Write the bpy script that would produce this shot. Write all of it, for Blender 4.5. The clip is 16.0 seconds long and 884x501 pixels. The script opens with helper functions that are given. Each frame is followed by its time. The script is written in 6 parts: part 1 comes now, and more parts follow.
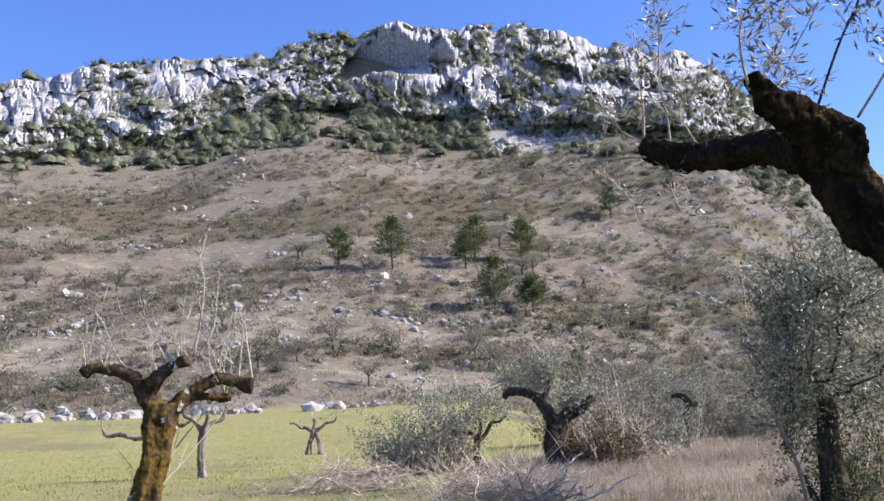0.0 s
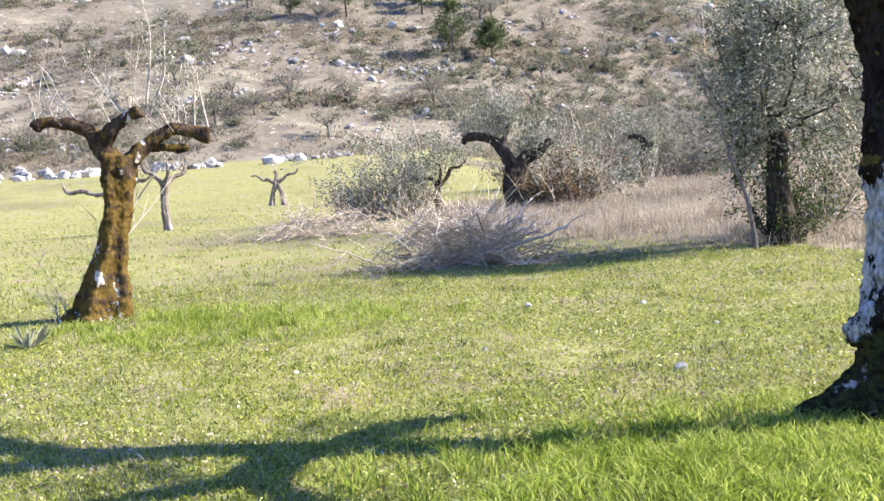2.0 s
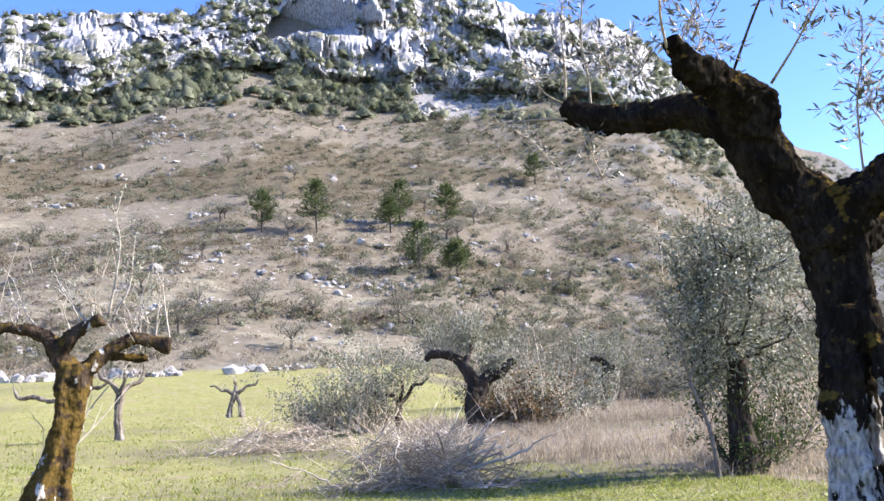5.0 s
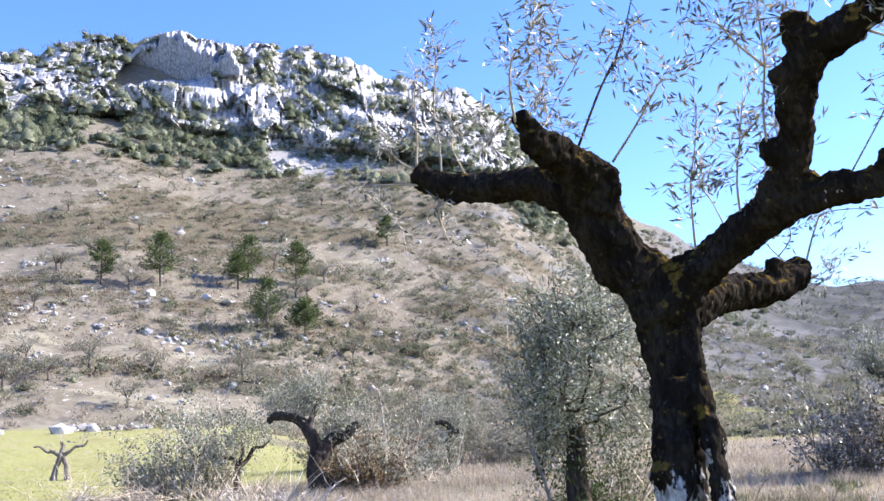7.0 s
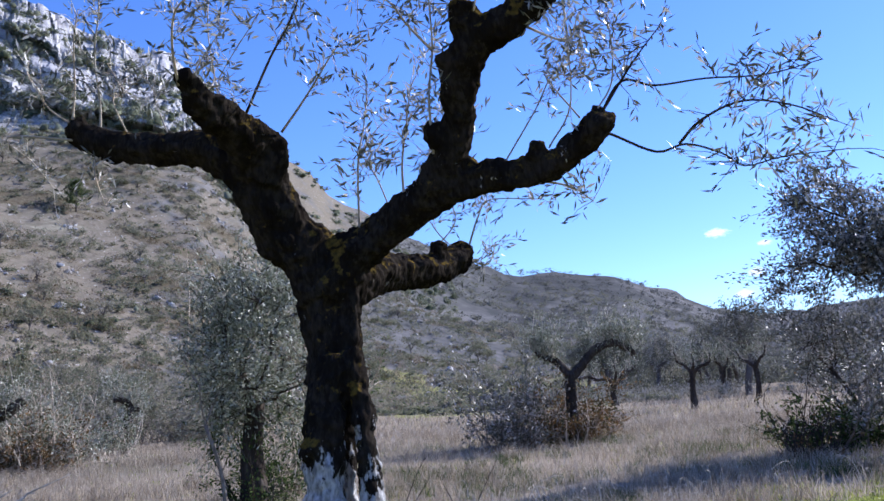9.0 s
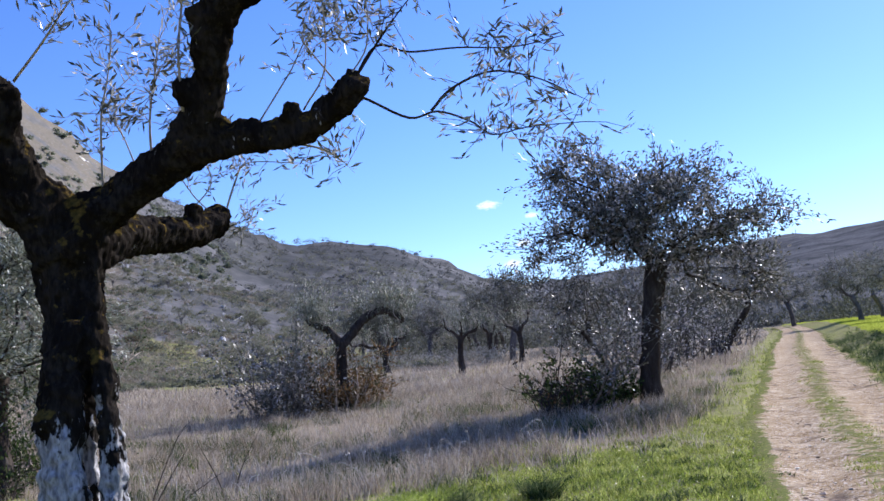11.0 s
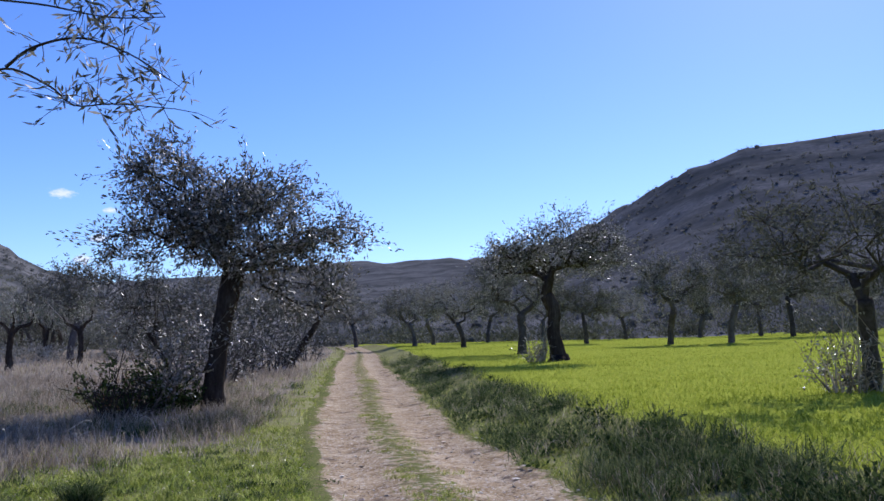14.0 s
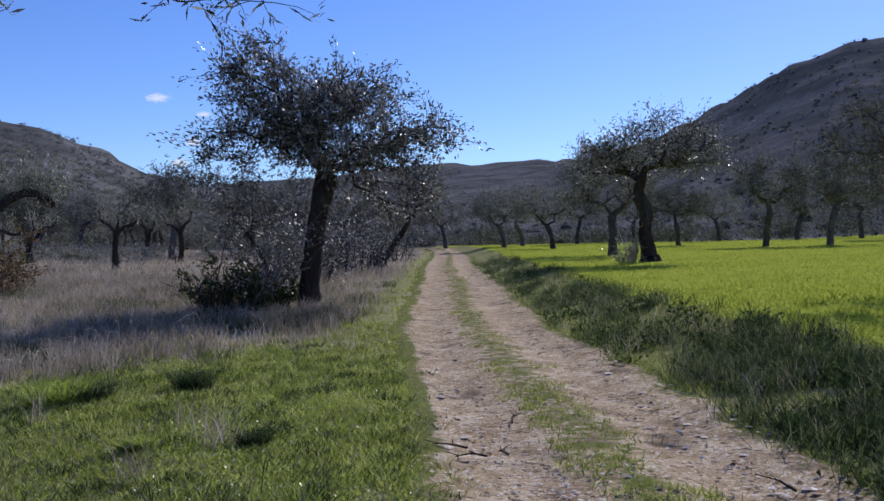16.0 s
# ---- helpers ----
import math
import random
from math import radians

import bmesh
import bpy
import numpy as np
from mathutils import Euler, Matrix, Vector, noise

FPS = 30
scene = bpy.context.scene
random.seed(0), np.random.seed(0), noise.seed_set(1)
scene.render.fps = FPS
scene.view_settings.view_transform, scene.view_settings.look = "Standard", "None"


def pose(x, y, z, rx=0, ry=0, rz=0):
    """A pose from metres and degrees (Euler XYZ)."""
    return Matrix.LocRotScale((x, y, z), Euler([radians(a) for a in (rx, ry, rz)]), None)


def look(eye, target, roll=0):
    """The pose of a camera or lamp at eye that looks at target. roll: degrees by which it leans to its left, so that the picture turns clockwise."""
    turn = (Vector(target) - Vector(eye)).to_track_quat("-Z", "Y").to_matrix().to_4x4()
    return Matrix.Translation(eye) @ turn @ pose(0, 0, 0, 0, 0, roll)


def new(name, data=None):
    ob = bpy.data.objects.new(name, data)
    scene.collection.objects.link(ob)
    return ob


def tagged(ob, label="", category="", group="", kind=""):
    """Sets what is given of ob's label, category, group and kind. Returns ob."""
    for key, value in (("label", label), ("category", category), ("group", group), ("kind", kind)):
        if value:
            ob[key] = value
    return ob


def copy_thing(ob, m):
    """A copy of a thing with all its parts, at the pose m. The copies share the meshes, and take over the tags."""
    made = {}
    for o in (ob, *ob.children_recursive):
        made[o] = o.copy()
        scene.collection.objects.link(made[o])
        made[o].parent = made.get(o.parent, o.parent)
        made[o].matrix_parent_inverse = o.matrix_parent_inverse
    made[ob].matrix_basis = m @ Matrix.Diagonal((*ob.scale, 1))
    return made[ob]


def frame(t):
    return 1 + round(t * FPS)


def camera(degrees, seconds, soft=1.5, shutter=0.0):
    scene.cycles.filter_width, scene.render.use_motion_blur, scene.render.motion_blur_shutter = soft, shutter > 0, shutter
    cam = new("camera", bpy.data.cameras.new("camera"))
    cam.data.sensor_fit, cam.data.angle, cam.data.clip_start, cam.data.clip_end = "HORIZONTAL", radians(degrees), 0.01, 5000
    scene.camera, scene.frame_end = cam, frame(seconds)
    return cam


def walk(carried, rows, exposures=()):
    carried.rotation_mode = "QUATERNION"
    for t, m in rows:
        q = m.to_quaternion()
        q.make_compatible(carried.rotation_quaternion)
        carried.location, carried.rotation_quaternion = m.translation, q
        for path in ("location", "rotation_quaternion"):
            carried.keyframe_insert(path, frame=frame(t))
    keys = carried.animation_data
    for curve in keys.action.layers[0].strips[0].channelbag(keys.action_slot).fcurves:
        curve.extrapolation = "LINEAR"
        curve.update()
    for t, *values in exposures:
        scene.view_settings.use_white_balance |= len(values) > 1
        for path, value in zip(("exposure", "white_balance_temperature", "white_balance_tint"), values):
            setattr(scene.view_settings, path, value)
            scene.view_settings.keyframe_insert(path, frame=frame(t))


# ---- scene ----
# camera and walk
cam = camera(49.66, 16.0, soft=1.55)
PATH = [
    (0.0, pose(-0.090, -0.000, 1.550, 102.00, 3.00, 0.00)),
    (0.5, pose(-0.091, -0.003, 1.512, 98.40, 4.22, -0.79)),
    (1.0, pose(-0.073, 0.002, 1.495, 93.96, 4.25, -0.85)),
    (1.5, pose(-0.087, 0.022, 1.473, 91.08, 4.02, -1.89)),
    (2.0, pose(-0.071, 0.015, 1.469, 86.90, 4.84, -2.27)),
    (2.5, pose(-0.054, 0.003, 1.482, 87.54, 5.02, -2.39)),
    (3.0, pose(-0.052, 0.001, 1.486, 90.39, 4.50, -2.65)),
    (3.5, pose(-0.056, -0.008, 1.501, 92.90, 4.16, -3.28)),
    (3.7, pose(-0.055, -0.010, 1.498, 94.03, 3.57, -3.51)),
    (6.0, pose(-0.060, 0.057, 1.536, 102.18, 3.22, -6.92)),
    (6.5, pose(-0.044, 0.065, 1.547, 102.94, 2.54, -10.94)),
    (7.0, pose(-0.021, 0.075, 1.547, 102.78, 2.88, -13.72)),
    (7.5, pose(0.016, 0.056, 1.541, 102.24, 3.69, -16.67)),
    (8.0, pose(0.090, 0.075, 1.531, 101.08, 3.82, -22.89)),
    (8.5, pose(0.171, 0.106, 1.527, 100.57, 3.30, -27.48)),
    (9.0, pose(0.288, 0.131, 1.524, 100.56, 3.31, -31.66)),
    (9.2, pose(0.309, 0.116, 1.521, 100.92, 3.71, -33.39)),
    (11.3, pose(0.427, 0.050, 1.464, 97.27, 4.23, -47.00)),
    (11.5, pose(0.434, 0.031, 1.442, 96.99, 3.78, -48.50)),
    (12.0, pose(0.477, 0.029, 1.426, 96.22, 4.23, -53.16)),
    (12.5, pose(0.480, 0.045, 1.416, 96.32, 3.97, -59.45)),
    (13.0, pose(0.418, 0.072, 1.377, 94.83, 0.58, -63.92)),
    (13.5, pose(0.435, 0.042, 1.405, 98.71, 0.85, -69.11)),
    (14.0, pose(0.444, 0.066, 1.412, 97.12, 1.13, -70.40)),
    (14.5, pose(0.438, 0.086, 1.391, 93.38, 1.67, -68.27)),
    (15.0, pose(0.427, 0.086, 1.369, 92.31, 1.68, -67.29)),
    (15.5, pose(0.427, 0.116, 1.365, 92.03, 1.28, -65.88)),
    (16.0, pose(0.387, 0.100, 1.353, 91.34, 0.81, -65.11)),
]
EXPOSURES = [(0.0, 0.98, 6500, 15), (0.5, 1.11, 6500, 15), (1.0, 1.57, 6500, 14), (2.0, 1.64, 6650, 13), (3.5, 1.56, 6650, 13), (6.0, 1.51, 6350, 14), (7.0, 1.64, 6300, 14), (7.6, 1.56, 6050, 15), (8.0, 1.38, 5950, 15), (8.5, 1.34, 6150, 15), (9.0, 0.76, 5700, 16), (11.5, 0.56, 5850, 16), (12.5, 0.31, 5800, 16), (13.5, 0.29, 5800, 17), (14.5, -0.04, 5700, 17), (16.0, -0.17, 5800, 16)]
walk(cam, PATH, EXPOSURES)

# ---- light ----
SUN_AZ, SUN_EL = 93.5, 34.0  # degrees clockwise from +y, and above the horizon
world = bpy.data.worlds.new("sky")
scene.world = world
world.use_nodes = True
wn = world.node_tree.nodes
sky = wn.new("ShaderNodeTexSky")
sky.sky_type, sky.sun_disc = "NISHITA", False
sky.sun_elevation, sky.sun_rotation = radians(SUN_EL), radians(SUN_AZ)
sky.altitude, sky.air_density, sky.dust_density, sky.ozone_density = 300, 1.0, 0.15, 4.0
rich = wn.new("ShaderNodeHueSaturation")
rich.inputs["Saturation"].default_value = 1.18
rich.inputs["Hue"].default_value = 0.516
world.node_tree.links.new(sky.outputs[0], rich.inputs["Color"])
world.node_tree.links.new(rich.outputs[0], wn["Background"].inputs[0])
wn["Background"].inputs[1].default_value = 0.138
sun_way = Vector((math.sin(radians(SUN_AZ)) * math.cos(radians(SUN_EL)), math.cos(radians(SUN_AZ)) * math.cos(radians(SUN_EL)), math.sin(radians(SUN_EL))))
sun = new("sun", bpy.data.lights.new("sun", "SUN"))
sun.data.energy, sun.data.angle, sun.data.color = 5.0, radians(0.53), (1.0, 0.94, 0.85)
sun.matrix_world = look(sun_way * 100, (0, 0, 0))


# ---- small tools ----
def lattice(ix, iy, seed):
    h = (ix.astype(np.int64) * 374761393 + iy.astype(np.int64) * 668265263 + seed * 974634777) & 0x7FFFFFFF
    h = ((h ^ (h >> 13)) * 1274126177) & 0x7FFFFFFF
    return ((h ^ (h >> 16)) & 0xFFFF) / 65535.0


def vnoise(x, y, seed=0):
    """Smooth value noise from 0 to 1 on arrays."""
    x, y = np.asarray(x, float), np.asarray(y, float)
    ix, iy = np.floor(x), np.floor(y)
    fx, fy = x - ix, y - iy
    fx, fy = fx * fx * (3 - 2 * fx), fy * fy * (3 - 2 * fy)
    a, b = lattice(ix, iy, seed), lattice(ix + 1, iy, seed)
    c, d = lattice(ix, iy + 1, seed), lattice(ix + 1, iy + 1, seed)
    return (a * (1 - fx) + b * fx) * (1 - fy) + (c * (1 - fx) + d * fx) * fy


def fbm(x, y, seed=0, octaves=4):
    total, amp, out = 0.0, 1.0, 0.0
    for i in range(octaves):
        out = out + amp * vnoise(np.asarray(x) * 2 ** i, np.asarray(y) * 2 ** i, seed + i)
        total += amp
        amp *= 0.5
    return out / total


def smooth(lo, hi, x):
    t = np.clip((np.asarray(x, float) - lo) / (hi - lo), 0, 1)
    return t * t * (3 - 2 * t)


class Shape:
    """Collects vertices and faces for one mesh."""

    def __init__(self):
        self.v, self.f, self.n = [], [], 0

    def add(self, verts, faces):
        verts = np.asarray(verts, float).reshape(-1, 3)
        self.f.extend([tuple(i + self.n for i in q) for q in faces])
        self.v.append(verts)
        self.n += len(verts)

    def mesh(self, name, material, flat=False):
        me = bpy.data.meshes.new(name)
        me.from_pydata(np.concatenate(self.v).tolist() if self.v else [], [], self.f)
        me.materials.append(material)
        if not flat:
            me.polygons.foreach_set("use_smooth", [True] * len(me.polygons))
        return me


def part(name, shape, material, parent=None, label="", flat=False):
    """Links a shape as one mesh object, under a thing or a part."""
    ob = new(name, shape.mesh(name, material, flat))
    if parent is not None:
        ob.parent = parent
    return tagged(ob, label)


def base(name, x, y, z, label, category, group="", turn=0.0, kind=""):
    ob = new(name)
    ob.matrix_basis = pose(x, y, z, 0, 0, turn)
    ob.empty_display_size = 0.2
    return tagged(ob, label, category, group, kind)


def tube(s, pts, radii, sides=8, rough=0.0, rng=None, cap=True, flutes=0):
    """A swept limb with an uneven skin."""
    pts = np.asarray(pts, float)
    n = len(pts)
    tang = np.gradient(pts, axis=0)
    tang /= np.linalg.norm(tang, axis=1, keepdims=True) + 1e-9
    ref = np.array([1.0, 0, 0]) if abs(tang[0][0]) < 0.8 else np.array([0, 1.0, 0])
    rings, ph = [], np.arange(sides) * 2 * math.pi / sides
    run = np.concatenate([[0], np.cumsum(np.linalg.norm(np.diff(pts, axis=0), axis=1))])
    waves = [(f, rng.normal(0, 0.45), rng.random() * 6.28, a) for f, a in ((1, 0.3), (2, 0.35), (3, 0.3), (5, 0.25), (7, 0.2))] if rough and rng is not None else ()
    for i in range(n):
        u = ref - tang[i] * (ref @ tang[i])
        u /= np.linalg.norm(u) + 1e-9
        w = np.cross(tang[i], u)
        ref = u
        r = np.full(sides, radii[i], float)
        if rough and rng is not None:
            q = run[i] / max(radii[0], 1e-4)
            for f, drift, p0, amp in waves:
                r = r * (1 + rough * amp * np.sin(f * ph + drift * q + p0))
        if flutes:
            r = r * (1 + 0.13 * np.sin(ph * flutes + i * 0.12 + np.sin(i * 0.21)) + 0.06 * np.sin(ph * (flutes * 2 + 1) - i * 0.17))
        rings.append(pts[i] + np.outer(r * np.cos(ph), u) + np.outer(r * np.sin(ph), w))
    verts = np.concatenate(rings)
    faces = []
    for i in range(n - 1):
        for k in range(sides):
            a, b = i * sides + k, i * sides + (k + 1) % sides
            faces.append((a, b, b + sides, a + sides))
    if cap:
        faces.append(tuple(range(n * sides - sides, n * sides)))
        faces.append(tuple(range(sides - 1, -1, -1)))
    s.add(verts, faces)


def skin(ob, voxel, coarse=0.05, fine=0.02):
    """Melts overlapping limbs into one rough skin."""
    m = ob.modifiers.new("melt", "REMESH")
    m.mode, m.voxel_size, m.use_smooth_shade = "VOXEL", voxel, True
    for name, size, strength in (("knobs", 0.16, coarse), ("bark", 0.05, fine)):
        tex = bpy.data.textures.get(name) or bpy.data.textures.new(name, "CLOUDS")
        tex.noise_scale, tex.noise_depth = size, 2
        d = ob.modifiers.new(name, "DISPLACE")
        d.texture, d.strength, d.mid_level = tex, strength, 0.5
    return ob


def bend(pts, radii, steps, wob=0.0, rng=None):
    """A smooth curve through a few points, with its radii."""
    pts, radii = np.asarray(pts, float), np.asarray(radii, float)
    n = len(pts)
    full = np.concatenate([[2 * pts[0] - pts[1]], pts, [2 * pts[-1] - pts[-2]]])
    out, rad = [], []
    for i in range(n - 1):
        p0, p1, p2, p3 = full[i:i + 4]
        for k in range(steps if i < n - 2 else steps + 1):
            t = k / steps
            out.append(0.5 * (2 * p1 + (p2 - p0) * t + (2 * p0 - 5 * p1 + 4 * p2 - p3) * t * t + (3 * p1 - p0 - 3 * p2 + p3) * t ** 3))
            rad.append(radii[i] * (1 - t) + radii[i + 1] * t)
    out, rad = np.array(out), np.array(rad)
    if wob and rng is not None:
        out[1:-1] += rng.normal(0, 1, (len(out) - 2, 3)) * rad[1:-1, None] * wob
        rad = rad * (1 + wob * rng.normal(0, 1, len(rad)) * 0.5)
    return out, np.abs(rad)


def leaves(s, spots, ways, length, width, rng, spread=0.0, droop=0.0):
    """Narrow folded leaves, one at each spot, along the given ways."""
    n = len(spots)
    if n == 0:
        return
    spots = np.asarray(spots, float) + rng.normal(0, 1, (n, 3)) * spread
    d = np.asarray(ways, float) + rng.normal(0, 0.6, (n, 3))
    d[:, 2] -= droop
    d /= np.linalg.norm(d, axis=1, keepdims=True) + 1e-9
    side = np.cross(d, rng.normal(0, 1, (n, 3)))
    side /= np.linalg.norm(side, axis=1, keepdims=True) + 1e-9
    ln = (length * rng.uniform(0.6, 1.25, n))[:, None]
    wd = (width * rng.uniform(0.7, 1.2, n))[:, None]
    up = np.cross(d, side)
    mid = spots + d * ln * 0.5
    verts = np.stack([spots, mid + side * wd / 2 + up * wd * 0.2, spots + d * ln, mid - side * wd / 2 + up * wd * 0.2], 1).reshape(-1, 3)
    s.add(verts, [(i, i + 1, i + 2, i + 3) for i in range(0, 4 * n, 4)])


# ---- materials ----
def material(name, cols, scale=3.0, rough=0.85, bump=0.3, fine=8.0, islands=0.0, objects=0.0, through_light=0.0, coords="Object", stretch=(1, 1, 1), bump_distance=0.02, gloss=0.0):
    """Noise at two scales through a ramp of colours, with relief."""
    m = bpy.data.materials.new(name)
    m.use_nodes = True
    nt, nd = m.node_tree, m.node_tree.nodes
    bs = nd["Principled BSDF"]
    tc = nd.new("ShaderNodeTexCoord")
    mp = nd.new("ShaderNodeMapping")
    mp.inputs["Scale"].default_value = stretch
    nt.links.new(tc.outputs[coords], mp.inputs[0])
    n1, n2 = nd.new("ShaderNodeTexNoise"), nd.new("ShaderNodeTexNoise")
    for nn, sc, det in ((n1, scale, 6), (n2, scale * fine, 5)):
        nn.inputs["Scale"].default_value, nn.inputs["Detail"].default_value, nn.inputs["Roughness"].default_value = sc, det, 0.62
        nt.links.new(mp.outputs[0], nn.inputs["Vector"])
    mx = nd.new("ShaderNodeMath")
    mx.operation = "MULTIPLY_ADD"
    nt.links.new(n1.outputs[0], mx.inputs[0])
    mx.inputs[1].default_value = 0.6
    half = nd.new("ShaderNodeMath")
    half.operation = "MULTIPLY"
    half.inputs[1].default_value = 0.4
    nt.links.new(n2.outputs[0], half.inputs[0])
    nt.links.new(half.outputs[0], mx.inputs[2])
    last = mx.outputs[0]
    for amount, node, out in ((islands, "ShaderNodeNewGeometry", "Random Per Island"), (objects, "ShaderNodeObjectInfo", "Random")):
        if amount:
            g = nd.new(node)
            ad = nd.new("ShaderNodeMath")
            ad.operation = "MULTIPLY_ADD"
            nt.links.new(g.outputs[out], ad.inputs[0])
            ad.inputs[1].default_value = amount
            sub = nd.new("ShaderNodeMath")
            sub.operation = "SUBTRACT"
            nt.links.new(last, sub.inputs[0])
            sub.inputs[1].default_value = amount / 2
            nt.links.new(sub.outputs[0], ad.inputs[2])
            last = ad.outputs[0]
    ramp = nd.new("ShaderNodeValToRGB")
    nt.links.new(last, ramp.inputs[0])
    el = ramp.color_ramp.elements
    spread = np.linspace(0.32, 0.68, len(cols))
    while len(el) < len(cols):
        el.new(0.5)
    for e, p, c in zip(el, spread, cols):
        e.position, e.color = p, (*c, 1)
    nt.links.new(ramp.outputs[0], bs.inputs["Base Color"])
    bs.inputs["Roughness"].default_value = rough
    bs.inputs["Specular IOR Level"].default_value = gloss
    if bump:
        bp = nd.new("ShaderNodeBump")
        bp.inputs["Strength"].default_value, bp.inputs["Distance"].default_value = bump, bump_distance
        nt.links.new(mx.outputs[0], bp.inputs["Height"])
        nt.links.new(bp.outputs[0], bs.inputs["Normal"])
    if through_light:
        tr = nd.new("ShaderNodeBsdfTranslucent")
        nt.links.new(ramp.outputs[0], tr.inputs[0])
        ms = nd.new("ShaderNodeMixShader")
        ms.inputs[0].default_value = through_light
        nt.links.new(bs.outputs[0], ms.inputs[1])
        nt.links.new(tr.outputs[0], ms.inputs[2])
        nt.links.new(ms.outputs[0], nd["Material Output"].inputs[0])
    return m


def over(m, col_a, col_b, scale, lo, hi, height=None, upward=None, coords="Object", seed=0.0, attribute=None, stretch=(1, 1, 1)):
    """Lays a second growth or dirt over a material, by noise and optionally by height, upward faces or a painted zone."""
    nt, nd = m.node_tree, m.node_tree.nodes
    bs = nd["Principled BSDF"]
    old = bs.inputs["Base Color"].links[0].from_socket
    tc, mp, nz = nd.new("ShaderNodeTexCoord"), nd.new("ShaderNodeMapping"), nd.new("ShaderNodeTexNoise")
    mp.inputs["Location"].default_value = (seed, seed * 2, seed * 3)
    mp.inputs["Scale"].default_value = stretch
    nt.links.new(tc.outputs[coords], mp.inputs[0])
    nt.links.new(mp.outputs[0], nz.inputs["Vector"])
    nz.inputs["Scale"].default_value, nz.inputs["Detail"].default_value, nz.inputs["Roughness"].default_value = scale, 7, 0.65
    val = nz.outputs[0]

    def plus(a, b, k):
        q = nd.new("ShaderNodeMath")
        q.operation = "MULTIPLY_ADD"
        nt.links.new(b, q.inputs[0])
        q.inputs[1].default_value = k
        nt.links.new(a, q.inputs[2])
        return q.outputs[0]

    sep = nd.new("ShaderNodeSeparateXYZ")
    if height is not None:  # (from, to, strength)
        nt.links.new(tc.outputs["Object"], sep.inputs[0])
        mr = nd.new("ShaderNodeMapRange")
        mr.inputs[1].default_value, mr.inputs[2].default_value = height[0], height[1]
        mr.inputs[3].default_value, mr.inputs[4].default_value = -1, 1
        nt.links.new(sep.outputs[2], mr.inputs[0])
        val = plus(val, mr.outputs[0], height[2])
    if upward is not None:
        g, s2 = nd.new("ShaderNodeNewGeometry"), nd.new("ShaderNodeSeparateXYZ")
        nt.links.new(g.outputs["Normal"], s2.inputs[0])
        val = plus(val, s2.outputs[2], upward)
    if attribute is not None:  # (name, channel, strength)
        at, s3 = nd.new("ShaderNodeAttribute"), nd.new("ShaderNodeSeparateColor")
        at.attribute_name = attribute[0]
        nt.links.new(at.outputs["Color"], s3.inputs[0])
        out = at.outputs["Alpha"] if attribute[1] == 3 else s3.outputs[attribute[1]]
        q = nd.new("ShaderNodeMath")
        q.operation = "SUBTRACT"
        nt.links.new(out, q.inputs[0])
        q.inputs[1].default_value = 0.5
        val = plus(val, q.outputs[0], attribute[2])
    mr = nd.new("ShaderNodeMapRange")
    mr.inputs[1].default_value, mr.inputs[2].default_value = lo, hi
    nt.links.new(val, mr.inputs[0])
    n2 = nd.new("ShaderNodeTexNoise")
    n2.inputs["Scale"].default_value, n2.inputs["Detail"].default_value = scale * 5, 6
    nt.links.new(mp.outputs[0], n2.inputs["Vector"])
    mc, mo = nd.new("ShaderNodeMix"), nd.new("ShaderNodeMix")
    mc.data_type = mo.data_type = "RGBA"
    mc.inputs[6].default_value, mc.inputs[7].default_value = (*col_a, 1), (*col_b, 1)
    r2 = nd.new("ShaderNodeMapRange")
    r2.inputs[1].default_value, r2.inputs[2].default_value = 0.35, 0.65
    nt.links.new(n2.outputs[0], r2.inputs[0])
    nt.links.new(r2.outputs[0], mc.inputs[0])
    nt.links.new(mr.outputs[0], mo.inputs[0])
    nt.links.new(old, mo.inputs[6])
    nt.links.new(mc.outputs[2], mo.inputs[7])
    nt.links.new(mo.outputs[2], bs.inputs["Base Color"])
    for l in list(nt.links):
        if l.to_node.type == "BSDF_TRANSLUCENT" and l.from_socket == old:
            nt.links.new(mo.outputs[2], l.to_socket)
    return m


GROUND = material("meadow", [(0.15, 0.155, 0.055), (0.245, 0.245, 0.095), (0.36, 0.35, 0.18)], 3.0, 0.95, 0.5, 14, bump_distance=0.05)
over(GROUND, (0.14, 0.15, 0.045), (0.2, 0.205, 0.07), 14.0, 0.52, 0.58, seed=71)  # dark gaps between the blades
over(GROUND, (0.40, 0.36, 0.22), (0.30, 0.27, 0.15), 9.0, 0.56, 0.61, seed=73)  # straw litter
over(GROUND, (0.33, 0.28, 0.19), (0.22, 0.18, 0.11), 1.1, 0.54, 0.62, seed=3)  # bare and withered spots
over(GROUND, (0.26, 0.23, 0.12), (0.20, 0.19, 0.08), 0.16, 0.54, 0.66, seed=17)  # wider yellowed stretches
over(GROUND, (0.22, 0.18, 0.125), (0.34, 0.285, 0.21), 1.5, 0.45, 0.6, attribute=("zone", 0, 2.0), seed=5)  # withered tall-grass land
over(GROUND, (0.15, 0.136, 0.104), (0.235, 0.218, 0.172), 0.25, 0.42, 0.62, attribute=("zone", 1, 2.0), seed=7)  # hill soil
over(GROUND, (0.115, 0.11, 0.075), (0.17, 0.15, 0.112), 0.035, 0.46, 0.58, attribute=("zone", 1, 0.12), seed=41)  # brown heather and green growth in wide patches
over(GROUND, (0.15, 0.132, 0.098), (0.22, 0.19, 0.15), 0.3, 0.52, 0.66, attribute=("zone", 1, 0.35), seed=13)  # tussocks over the soil
